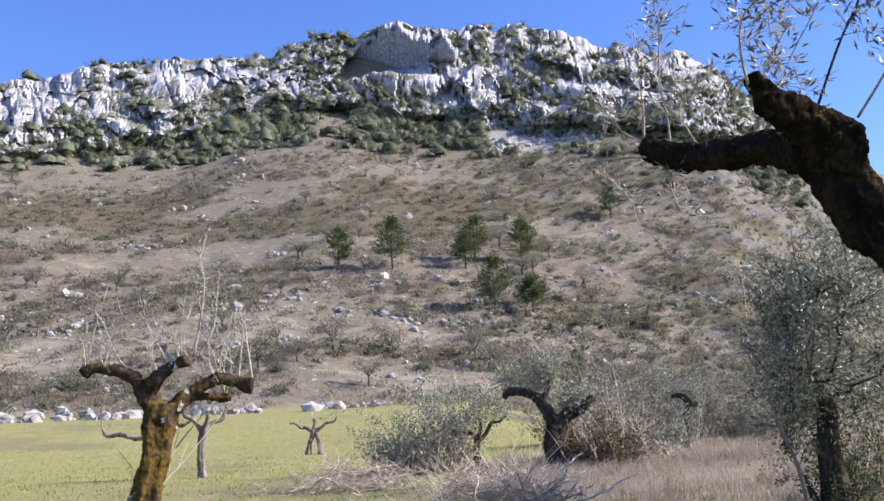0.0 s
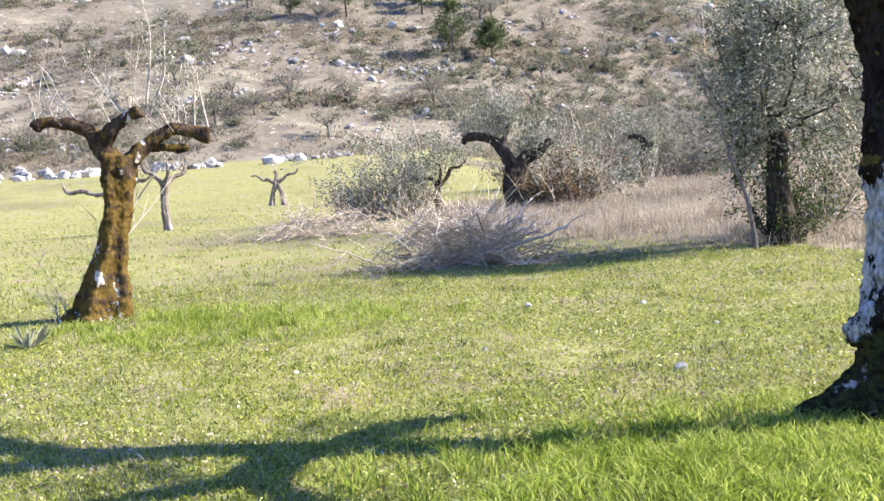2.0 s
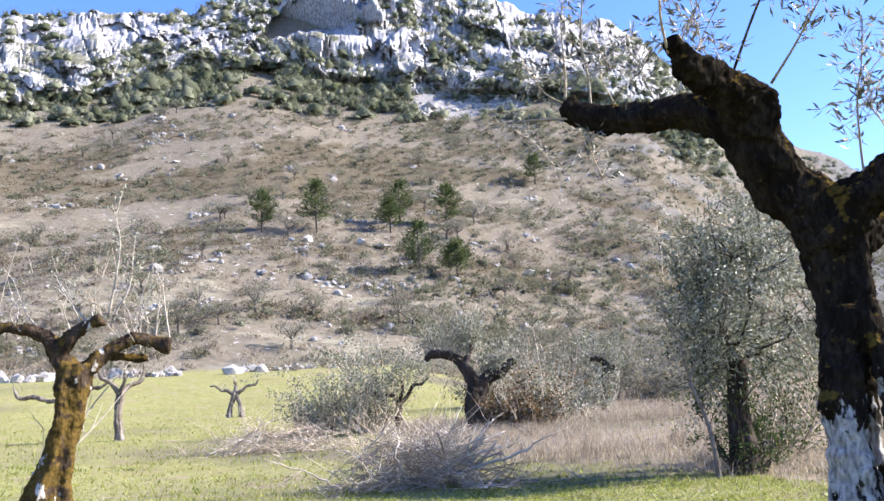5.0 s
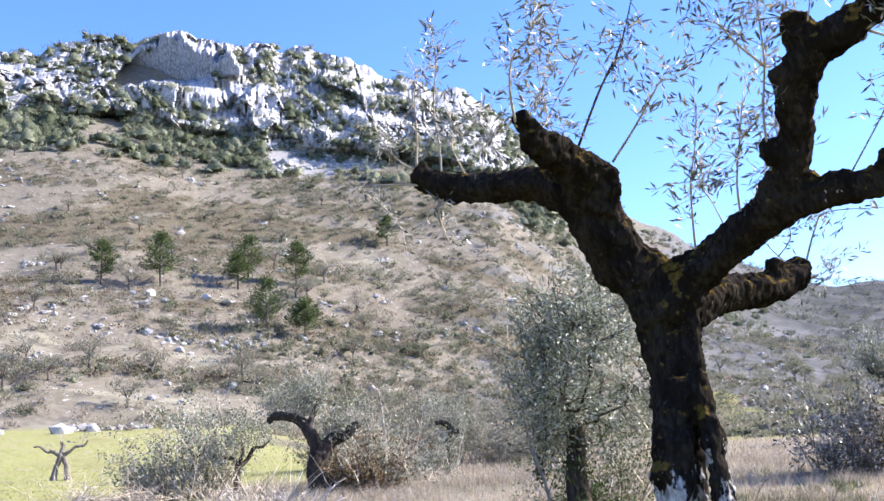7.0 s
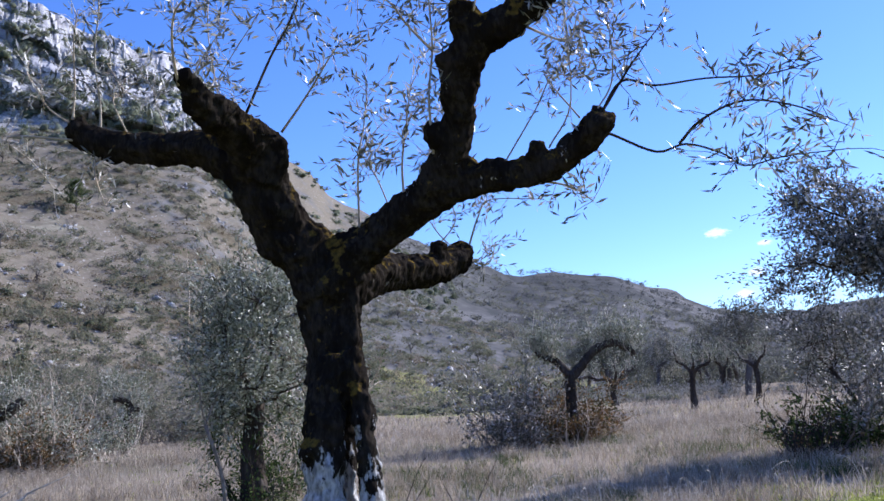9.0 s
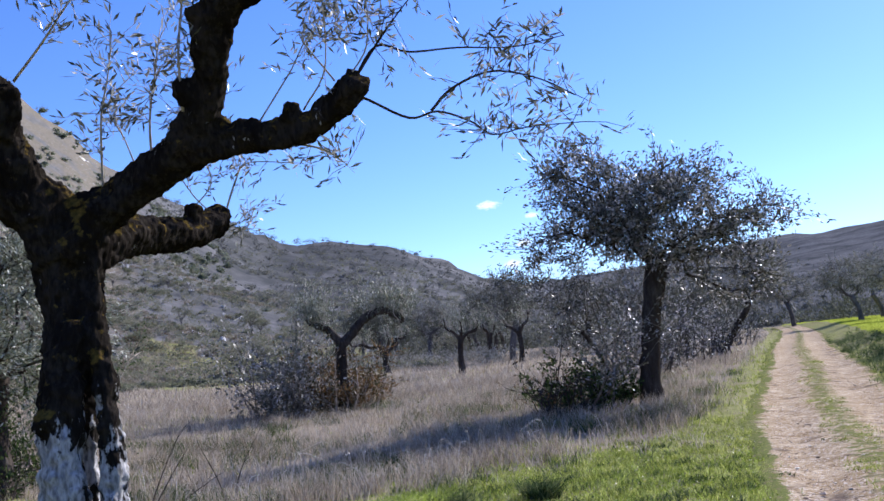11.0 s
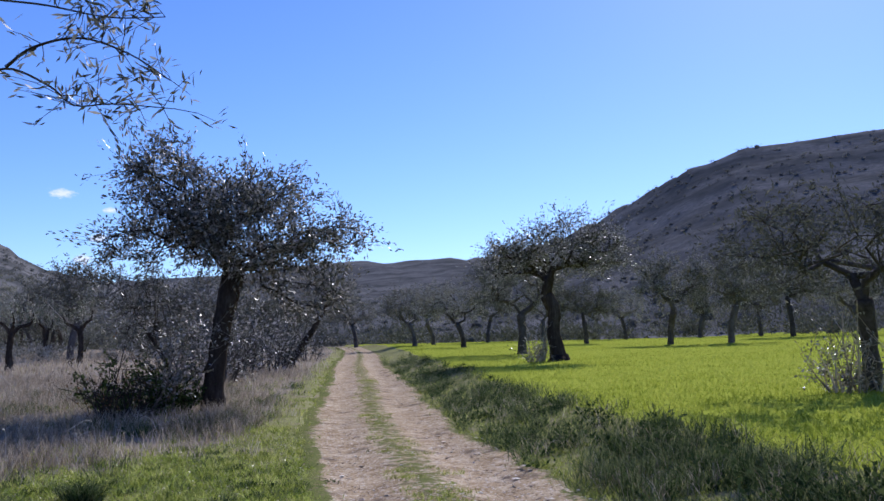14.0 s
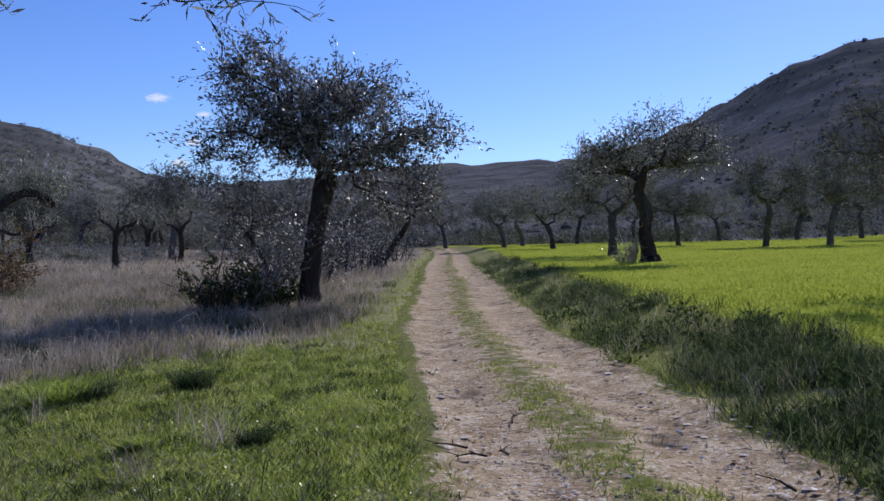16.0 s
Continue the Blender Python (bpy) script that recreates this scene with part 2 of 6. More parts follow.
over(GROUND, (0.14, 0.125, 0.09), (0.21, 0.18, 0.14), 1.1, 0.68, 0.76, attribute=("zone", 1, 0.3), seed=19)  # low dead heather
over(GROUND, (0.50, 0.48, 0.46), (0.38, 0.36, 0.34), 0.9, 0.775, 0.80, attribute=("zone", 1, 0.3), seed=23, stretch=(1, 1, 2.5))  # bare rock showing through
over(GROUND, (0.22, 0.2, 0.142), (0.295, 0.272, 0.205), 0.22, 0.48, 0.62, attribute=("heath", 2, 0.7), seed=61, stretch=(1, 2.2, 1))  # pale dry grass on the lower slope
over(GROUND, (0.10, 0.082, 0.056), (0.15, 0.13, 0.09), 0.3, 0.50, 0.60, attribute=("heath", 3, 0.9), seed=67)  # brown heather
over(GROUND, (0.115, 0.116, 0.112), (0.178, 0.17, 0.164), 0.12, 0.42, 0.58, attribute=("heath", 0, 1.4), seed=11)  # heath on the farther hills, paled to blue-grey as painted haze
over(GROUND, (0.066, 0.069, 0.067), (0.10, 0.099, 0.095), 0.03, 0.56, 0.72, attribute=("heath", 0, 0.28), seed=43, stretch=(1, 1, 2.5))  # denser heath in bands
over(GROUND, (0.34, 0.325, 0.31), (0.24, 0.23, 0.22), 0.3, 0.46, 0.54, attribute=("heath", 1, 2.0), seed=29)  # bare slab under the crags
over(GROUND, (0.26, 0.30, 0.036), (0.36, 0.395, 0.058), 1.2, 0.45, 0.55, attribute=("zone", 2, 2.0), seed=9)  # young crop
ROCK = material("limestone", [(0.19, 0.187, 0.195), (0.365, 0.358, 0.362), (0.54, 0.53, 0.525)], 0.22, 0.9, 0.8, 7, stretch=(1, 1, 0.5), bump_distance=0.7)
over(ROCK, (0.09, 0.09, 0.10), (0.16, 0.158, 0.165), 0.55, 0.60, 0.66, seed=34, stretch=(1, 1, 0.16))  # upright cracks, the shade in them painted dark
over(ROCK, (0.36, 0.29, 0.22), (0.45, 0.40, 0.34), 0.08, 0.66, 0.76, seed=36)  # ochre stains
over(ROCK, (0.13, 0.14, 0.17), (0.38, 0.40, 0.45), 0.5, 0.42, 0.6, attribute=("hollow_shade", 0, 0.8), seed=14, stretch=(1, 1, 0.05))  # bluish shade of the hollow painted in, with upright water streaks
over(ROCK, (0.10, 0.105, 0.07), (0.17, 0.165, 0.12), 0.05, 0.70, 0.80, upward=0.25, seed=4)
BOULDER = material("pale_stone", [(0.23, 0.22, 0.205), (0.38, 0.365, 0.345), (0.54, 0.52, 0.49)], 1.2, 0.9, 0.6, 6, bump_distance=0.1, objects=0.2, islands=0.2)
GRAVEL = material("track_stone", [(0.40, 0.31, 0.22), (0.60, 0.50, 0.39), (0.82, 0.74, 0.62)], 2.0, 0.9, 0.0, 6, islands=0.6)
BARK = material("olive_bark", [(0.022, 0.018, 0.014), (0.055, 0.045, 0.037), (0.12, 0.105, 0.09)], 3.0, 0.95, 1.0, 6, stretch=(1, 1, 0.3), bump_distance=0.05)
BARK_MOSSY = material("mossy_bark", [(0.015, 0.011, 0.009), (0.05, 0.036, 0.025), (0.14, 0.10, 0.07)], 5.0, 0.95, 1.0, 6, stretch=(1, 1, 0.3), bump_distance=0.05)
over(BARK_MOSSY, (0.15, 0.098, 0.03), (0.07, 0.05, 0.016), 5.0, 0.50, 0.58, upward=0.05, height=(2.75, 1.6, 0.11), seed=2)
over(BARK_MOSSY, (0.62, 0.60, 0.57), (0.45, 0.43, 0.41), 3.5, 0.585, 0.615, height=(1.4, 0.2, 0.05), seed=6, stretch=(1, 1, 0.5))
# base kept near black: shade of the side facing away from the sun included
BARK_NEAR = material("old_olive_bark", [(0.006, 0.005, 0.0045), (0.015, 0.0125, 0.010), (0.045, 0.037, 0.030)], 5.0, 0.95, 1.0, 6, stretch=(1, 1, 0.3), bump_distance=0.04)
over(BARK_NEAR, (0.14, 0.092, 0.022), (0.055, 0.043, 0.013), 7.0, 0.59, 0.65, upward=0.12, seed=2)
over(BARK_NEAR, (0.52, 0.51, 0.50), (0.17, 0.165, 0.16), 7.0, 0.545, 0.565, height=(1.85, 1.12, 0.14), seed=8, stretch=(1, 1, 0.4))
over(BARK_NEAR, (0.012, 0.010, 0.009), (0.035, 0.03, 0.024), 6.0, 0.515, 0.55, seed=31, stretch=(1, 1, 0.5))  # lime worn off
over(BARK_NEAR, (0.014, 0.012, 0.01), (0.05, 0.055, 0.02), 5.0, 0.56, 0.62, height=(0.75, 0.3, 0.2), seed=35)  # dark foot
BARK_GREY = material("grey_bark", [(0.06, 0.05, 0.042), (0.18, 0.155, 0.13), (0.40, 0.36, 0.32)], 3.0, 0.95, 0.8, 6, stretch=(1, 1, 0.3), bump_distance=0.04)
# bark of the distant trees, lightened in colour to stand in for haze
BARK_HAZED = material("hazed_far_bark", [(0.045, 0.04, 0.036), (0.095, 0.085, 0.078), (0.16, 0.145, 0.135)], 2.0, 0.95, 0.3, 5, objects=0.2)
CUT_WOOD = material("cut_wood", [(0.34, 0.29, 0.23), (0.52, 0.46, 0.39), (0.72, 0.67, 0.59)], 4.0, 0.85, 0.3, 6, objects=0.3)
TWIG = material("grey_twig", [(0.23, 0.185, 0.135), (0.43, 0.36, 0.28), (0.66, 0.58, 0.475)], 4.0, 0.9, 0.0, 5, islands=0.35)
SHOOT = material("pale_shoot", [(0.24, 0.21, 0.17), (0.38, 0.34, 0.29), (0.5, 0.46, 0.40)], 4.0, 0.8, 0.0, 5, islands=0.3)
LEAF = material("olive_leaf", [(0.06, 0.065, 0.045), (0.16, 0.165, 0.13), (0.48, 0.47, 0.45)], 2.0, 0.4, 0.0, 5, islands=0.55, through_light=0.25, gloss=0.5)
LEAF_FAR = material("far_leaf", [(0.085, 0.09, 0.068), (0.16, 0.16, 0.13), (0.34, 0.33, 0.30)], 0.5, 0.7, 0.0, 5, islands=0.35, objects=0.3, through_light=0.2)
LEAF_OLD = material("dark_olive_leaf", [(0.055, 0.06, 0.042), (0.14, 0.138, 0.108), (0.42, 0.40, 0.37)], 2.0, 0.45, 0.0, 5, islands=0.5, through_light=0.2, gloss=0.5)
LEAF_HILL = material("hill_tree_leaf", [(0.13, 0.132, 0.09), (0.20, 0.195, 0.145), (0.29, 0.275, 0.22)], 0.3, 0.8, 0.0, 5, islands=0.3, objects=0.4, through_light=0.4)
LEAF_SILVER = material("silver_leaf", [(0.105, 0.12, 0.07), (0.205, 0.222, 0.15), (0.41, 0.42, 0.34)], 1.5, 0.5, 0.0, 5, islands=0.5, through_light=0.25, gloss=0.4)
LEAF_RUST = material("bramble_leaf", [(0.055, 0.06, 0.03), (0.125, 0.085, 0.045), (0.23, 0.135, 0.06)], 2.0, 0.7, 0.0, 5, islands=0.5, through_light=0.3)
LEAF_GREEN = material("shrub_leaf", [(0.03, 0.05, 0.018), (0.06, 0.09, 0.03), (0.11, 0.14, 0.05)], 2.0, 0.6, 0.0, 5, islands=0.5, through_light=0.25)
PINE = material("pine_needles", [(0.045, 0.066, 0.026), (0.09, 0.12, 0.048), (0.16, 0.185, 0.085)], 1.0, 0.8, 0.0, 5, islands=0.4, through_light=0.3)
DRY_SCRUB = material("dry_scrub", [(0.18, 0.15, 0.11), (0.28, 0.24, 0.185), (0.38, 0.34, 0.275)], 0.3, 0.95, 0.0, 5, islands=0.3, through_light=0.5)
SCRUB = material("hill_scrub", [(0.105, 0.113, 0.068), (0.175, 0.178, 0.12), (0.27, 0.262, 0.195)], 0.15, 0.95, 0.0, 5, islands=0.3, through_light=0.5)
# heath bushes, their colour lifted to imitate haze over the far hills
HEATH = material("hazed_heath", [(0.085, 0.09, 0.08), (0.135, 0.136, 0.122), (0.195, 0.188, 0.172)], 0.1, 0.95, 0.0, 5, islands=0.3, through_light=0.4)
MAQUIS = material("evergreen_scrub", [(0.095, 0.11, 0.065), (0.175, 0.19, 0.125), (0.28, 0.29, 0.21)], 0.06, 0.9, 0.0, 9, islands=0.35, through_light=0.45)
HEATHER = material("brown_heather", [(0.075, 0.05, 0.03), (0.125, 0.095, 0.06), (0.165, 0.155, 0.09)], 0.12, 0.95, 0.0, 6, islands=0.35, through_light=0.45)
RANK = material("rank_grass", [(0.028, 0.05, 0.018), (0.065, 0.098, 0.034), (0.17, 0.19, 0.095)], 0.9, 0.7, 0.0, 4, islands=0.55, through_light=0.4)
LUSH = material("lush_grass", [(0.13, 0.19, 0.022), (0.29, 0.375, 0.05), (0.50, 0.55, 0.16)], 0.6, 0.6, 0.0, 4, islands=0.5, through_light=0.6, gloss=0.12)
GRASS = material("fresh_grass", [(0.12, 0.155, 0.022), (0.26, 0.30, 0.055), (0.47, 0.48, 0.15)], 0.6, 0.7, 0.0, 4, islands=0.5, through_light=0.5, gloss=0.08)
CLOVER = material("turf_herb", [(0.10, 0.135, 0.022), (0.21, 0.25, 0.044), (0.40, 0.43, 0.12)], 0.5, 0.42, 0.0, 6, islands=0.75, through_light=0.35, gloss=0.6)
STRAW = material("withered_grass", [(0.21, 0.17, 0.12), (0.365, 0.305, 0.23), (0.57, 0.505, 0.41)], 0.4, 0.8, 0.0, 4, islands=0.4, through_light=0.3)
STALK = material("dead_stalk", [(0.36, 0.31, 0.24), (0.52, 0.47, 0.39), (0.66, 0.61, 0.53)], 3.0, 0.8, 0.0, 5, islands=0.4)
CROP = material("young_crop", [(0.23, 0.28, 0.03), (0.34, 0.385, 0.05), (0.46, 0.48, 0.09)], 0.4, 0.6, 0.0, 4, islands=0.35, through_light=0.4)
DIRT = material("dirt_track", [(0.18, 0.122, 0.064), (0.41, 0.305, 0.182), (0.68, 0.565, 0.405)], 3.0, 0.95, 1.0, 12, bump_distance=0.04)
over(DIRT, (0.76, 0.70, 0.60), (0.55, 0.47, 0.38), 24, 0.565, 0.60, seed=51)  # grit
over(DIRT, (0.11, 0.075, 0.05), (0.19, 0.135, 0.09), 14, 0.57, 0.61, seed=53)
over(DIRT, (0.10, 0.075, 0.055), (0.20, 0.15, 0.11), 1.1, 0.56, 0.66, seed=12)  # damp darker soil
over(DIRT, (0.15, 0.135, 0.06), (0.25, 0.215, 0.115), 3.2, 0.56, 0.66, attribute=("zone", 0, 0.6), seed=3)
over(DIRT, (0.12, 0.14, 0.04), (0.2, 0.2, 0.075), 9.0, 0.56, 0.62, attribute=("zone", 0, 0.5), seed=57)

# ---- the lie of the land ----
# azimuth (degrees clockwise from +y), ridge elevation, ridge range, upper-slope elevation, upper-slope range, range of the hill's foot
LAND = [(-180, 6, 420, 4.5, 330, 120), (-120, 7, 400, 5, 300, 110), (-90, 9, 360, 7, 280, 95), (-60, 14, 320, 12, 260, 85), (-40, 19.5, 300, 16.8, 238, 78), (-25, 21.1, 296, 17.6, 238, 76),
        (-19.3, 22.6, 294, 18.2, 239, 76), (-15, 23.1, 292, 19.2, 244, 77), (-11, 23.2, 292, 20.4, 251, 78), (-6.4, 24.8, 290, 21.2, 256, 79), (-2.7, 25.4, 288, 20.7, 253, 80), (2, 25.2, 288, 19.8, 247, 82), (6.3, 24.9, 289, 19.2, 244, 86),
        (9.5, 24.1, 290, 19.0, 242, 92), (12.2, 23.1, 291, 18.8, 242, 96), (15.2, 22.3, 292, 18.2, 243, 100), (17.8, 21.4, 294, 17.4, 244, 104), (20, 19.0, 300, 15.8, 250, 106), (22.5, 16.9, 306, 14.0, 256, 108),
        (24.8, 15.2, 312, 12.4, 262, 110), (25.7, 14.0, 318, 11.4, 268, 110), (28, 13.0, 330, 10.8, 275, 112), (29.5, 11.8, 345, 10.2, 285, 114), (34, 9.8, 420, 8.2, 330, 118), (36, 9.1, 460, 7.6, 350, 120), (42.5, 8.5, 500, 7.2, 400, 125), (43.8, 8.0, 500, 6.9, 410, 125),
        (46.0, 7.1, 520, 6.1, 430, 130), (46.5, 6.62, 520, 5.9, 430, 130), (48.5, 5.9, 560, 5.0, 450, 135), (50.6, 5.4, 650, 4.6, 500, 140), (54, 5.6, 800, 4.7, 600, 150), (64.7, 6.55, 850, 5.2, 600, 150), (72, 6.7, 760, 5.4, 540, 140), (74.5, 6.9, 620, 5.8, 460, 135),
        (78, 7.9, 500, 6.6, 390, 130), (81.3, 9.4, 440, 7.8, 350, 125), (85.3, 11.3, 400, 9.3, 320, 122), (88.5, 12.2, 390, 10.2, 310, 120), (95, 12.5, 390, 10.4, 310, 120), (110, 12.8, 400, 10.5, 315, 120), (140, 9, 420, 7, 330, 120), (180, 6, 420, 4.5, 330, 120)]
LAND = np.array(LAND, float)
ROAD = np.array([(-30, -19.5), (-14, -9.8), (-6, -5.3), (0, -1.95), (3.2, -0.15), (5.85, 1.35), (9.0, 3.1), (13.5, 5.5), (20, 8.7), (29, 12.8), (44, 20), (62, 28.0), (80, 36.5), (100, 47)], float)
EYE = 1.55


def bowl(r):
    return 0.04 * 3 * np.logaddexp(0, (np.minimum(r, 120) - 5) / 3.0) - 0.02


def climb(az):
    """How far the meadow's upper end rises towards the stone line."""
    return np.interp(az, [-60, -40, 2, 9], [0, 2.6, 2.6, 0])


def along_road(x, y):
    """Signed distance from the track's middle, right positive, and the way along it."""
    best, side, way, run = np.full(np.shape(x), 1e9), np.zeros(np.shape(x)), np.zeros(np.shape(x)), 0.0
    for (ax, ay), (bx, by) in zip(ROAD[:-1], ROAD[1:]):
        dx, dy = bx - ax, by - ay
        ln = math.hypot(dx, dy)
        t = np.clip(((x - ax) * dx + (y - ay) * dy) / ln ** 2, 0, 1)
        px, py = x - ax - t * dx, y - ay - t * dy
        dist = np.hypot(px, py)
        near = dist < best
        best = np.where(near, dist, best)
        side = np.where(near, np.sign(px * dy - py * dx), side)
        way = np.where(near, run + t * ln, way)
        run += ln
    return best * side, way


def land(x, y):
    """Height of the ground."""
    x, y = np.asarray(x, float), np.asarray(y, float)
    r, az = np.hypot(x, y), np.degrees(np.arctan2(x, y))
    el_r, r_r, el_c, r_c, r_f = (np.interp(az, LAND[:, 0], LAND[:, k]) for k in range(1, 6))
    r_f = r_f + 2.7 * climb(az)
    z_f = bowl(r_f) + climb(az)
    z_c, z_r = EYE + r_c * np.tan(np.radians(el_c)), EYE + r_r * np.tan(np.radians(el_r)) - 4.5 * smooth(21, 18, az) * smooth(-90, -60, az)
    t = np.clip((r - r_f) / (r_c - r_f), 0, 1)
    z = np.where(r < r_f, bowl(r) + climb(az) * smooth(48, r_f, r), z_f + (z_c - z_f) * (0.72 * t + 0.28 * t * t))
    u = np.clip((r - r_c) / (r_r - r_c), 0, 1)
    z = np.where(r > r_c, z_c + (z_r - z_c) * u, z)
    z = np.where(r > r_r, z_r - (r - r_r) * 0.12, z)
    hill = smooth(r_f - 10, r_f + 40, r) * (1 - 0.8 * smooth(r_r * 0.88, r_r, r))
    z = z + hill * (fbm(x / 28, y / 28, 1, 4) - 0.5) * 5.0 + hill * (fbm(x / 6, y / 6, 5, 3) - 0.5) * 1.2
    z = z + smooth(0, 4, r) * (fbm(x / 2.2, y / 2.2, 9, 3) - 0.5) * 0.10 + (fbm(x / 14, y / 14, 12, 2) - 0.5) * 0.16 * smooth(6, 20, r)
    d, way = along_road(x, y)
    z = z + 0.38 * smooth(1.5, 3.4, d) * smooth(140, 90, r) * smooth(-4, 4, x)  # the field lies above the track
    z = z - 0.05 * smooth(1.5, 1.1, np.abs(d))
    # the meadow dips a little round the old olive and the brush heap
    return z - np.interp(r, [0, 3, 5.5, 7.5, 12, 17.5, 24, 32], [0, 0.02, 0.2, 0.27, 0.17, 0.25, 0.12, 0]) * np.interp(az, [-60, -35, -18, 0, 38, 50], [0, 0.3, 0.5, 1, 1, 0])


def zones(x, y):
    """Weights of withered land, hill soil, crop, turf."""
    r, az = np.hypot(x, y), np.degrees(np.arctan2(x, y))
    d, way = along_road(x, y)
    r_f, r_c = np.interp(az, LAND[:, 0], LAND[:, 5]), np.interp(az, LAND[:, 0], LAND[:, 4])
    r_f = r_f + 2.7 * climb(az)
    hill = smooth(-4, 6, r - r_f - 16 * smooth(25, 28, az) * smooth(41, 37, az))
    wob = (fbm(x / 5, y / 5, 21, 3) - 0.5) * 6
    # the withered land: from the brush heaps to the old tree by the track
    edge = np.interp(az, [-30, -14, -6, 0, 8, 14, 22, 30, 40, 52, 58, 62, 66], [400, 400, 60, 30, 20, 19, 16, 12.5, 11.5, 12.2, 15, 20, 60])
    dry = smooth(-1.0, 1.5, r - edge + wob * 0.35) * smooth(-1.2, -3.2, d) * (1 - hill)
    back = np.interp(az, [-30, -8, -5, 4, 7, 10, 14, 20, 27, 30, 42, 46], [0, 0, 30, 38, 34, 60, 70, 75, 80, 62, 62, 300])
    dry = dry * smooth(4, -4, r - back + wob)
    crop = smooth(2.7, 3.5, d + wob * 0.06) * smooth(-2, 2, x) * smooth(128, 118, r)
    hill = hill * (1 - 0.85 * smooth(27, 29, az) * smooth(43, 40, az) * smooth(112, 118, r + wob) * smooth(152, 144, r + wob) * smooth(0.40, 0.52, fbm(x / 16, y / 9, 25, 2)))
    turf = (0.46 * smooth(2, 18, az) + 0.42 * smooth(26, 33, az) * smooth(54, 46, az) + 0.38 * smooth(43, 52, az) + 0.2 * smooth(50, 60, az) + 0.4 * smooth(28, 34, az) * smooth(46, 42, az) * smooth(0.72, 0.9, r / r_c)) * hill
    return dry, hill, crop, turf


def slab(x, y):
    """Bare rock lying open under the crags."""
    r, az = np.hypot(x, y), np.degrees(np.arctan2(x, y))
    wob = (fbm(x / 7, y / 7, 87, 3) - 0.5) * 14
    mid = np.interp(az, [2, 4, 11, 13], [226, 229, 234, 236])
    return smooth(3.0, 4.2, az) * smooth(12.0, 10.5, az) * smooth(7.5, 4.5, np.abs(r - mid + wob * 0.6))


def bands(x, y, seed):
    """Growth on the hill runs along its level lines."""
    r, az = np.hypot(x, y), np.arctan2(x, y)
    return fbm(az * 150 / 26, r / 8.5, seed, 4)


def growth(x, y):
    """Weights of pale dry grass and of brown heather on the hillside."""
    r, az = np.hypot(x, y), np.degrees(np.arctan2(x, y))
    hill = zones(x, y)[1] * smooth(44, 36, az) * smooth(245, 225, r)
    b = bands(x, y, 141)
    pale = hill * np.clip(0.12 + 0.22 * smooth(150, 95, r) * smooth(8, -6, az) + 1.2 * (b - 0.5), 0, 1)
    belt = smooth(128, 145, r) * smooth(205, 185, r) * smooth(17, 8, az)
    dark = hill * np.clip(0.15 + 0.4 * belt + 0.3 * smooth(11, 18, az) + 2.0 * (0.5 - b), 0, 1)
    return pale, dark


def ground_z(x, y):
    return float(land(np.array([x]), np.array([y]))[0])


def build_ground():
    az = np.radians(np.concatenate([np.arange(-180, -34, 3.0), np.arange(-34, 104, 0.5), np.arange(104, 180, 3.0)]))
    rr = np.concatenate([[0.02, 0.35], np.geomspace(0.8, 420, 250), np.geomspace(440, 4500, 30)])
    A, R = np.meshgrid(az, rr)
    x, y = R * np.sin(A), R * np.cos(A)
    z = land(x, y) - 0.1 * smooth(1.4, 1.1, np.abs(along_road(x, y)[0]))  # bedded below the track
    n, m = x.shape
    verts = np.stack([x, y, z], -1).reshape(-1, 3)
    i, k = np.meshgrid(np.arange(n - 1), np.arange(m), indexing="ij")
    k2 = (k + 1) % m
    quads = np.stack([i * m + k, (i + 1) * m + k, (i + 1) * m + k2, i * m + k2], -1).reshape(-1, 4)
    me = bpy.data.meshes.new("ground")
    faces = quads.tolist() + [tuple(range(m - 1, -1, -1))]
    me.from_pydata(verts.tolist(), [], faces)
    me.polygons.foreach_set("use_smooth", [True] * len(me.polygons))
    col = me.color_attributes.new("zone", "FLOAT_COLOR", "POINT")
    col.data.foreach_set("color", np.stack(zones(x, y), -1).reshape(-1).astype(np.float32))
    heath = me.color_attributes.new("heath", "FLOAT_COLOR", "POINT")
    heath.data.foreach_set("color", np.stack([zones(x, y)[3], slab(x, y), *growth(x, y)], -1).reshape(-1).astype(np.float32))
    me.materials.append(GROUND)
    me.update()
    if me.polygons[0].normal.z < 0:
        me.flip_normals()
    tagged(new("ground", me), "valley floor of green meadow and withered grass rising to stony hills", "ground", kind="structure")


build_ground()


def cells(u, v, seed):
    """A random value for the nearest of scattered seeds: plates with sharp edges."""
    iu, iv = np.floor(u), np.floor(v)
    best, val = np.full(u.shape, 9.0), np.zeros(u.shape)
    for du in (-1, 0, 1):
        for dv in (-1, 0, 1):
            cu, cv = iu + du, iv + dv
            d = np.hypot(cu + lattice(cu, cv, seed) - u, cv + lattice(cu, cv, seed + 1) - v)
            near = d < best
            best = np.where(near, d, best)
            val = np.where(near, lattice(cu, cv, seed + 2), val)
    return val


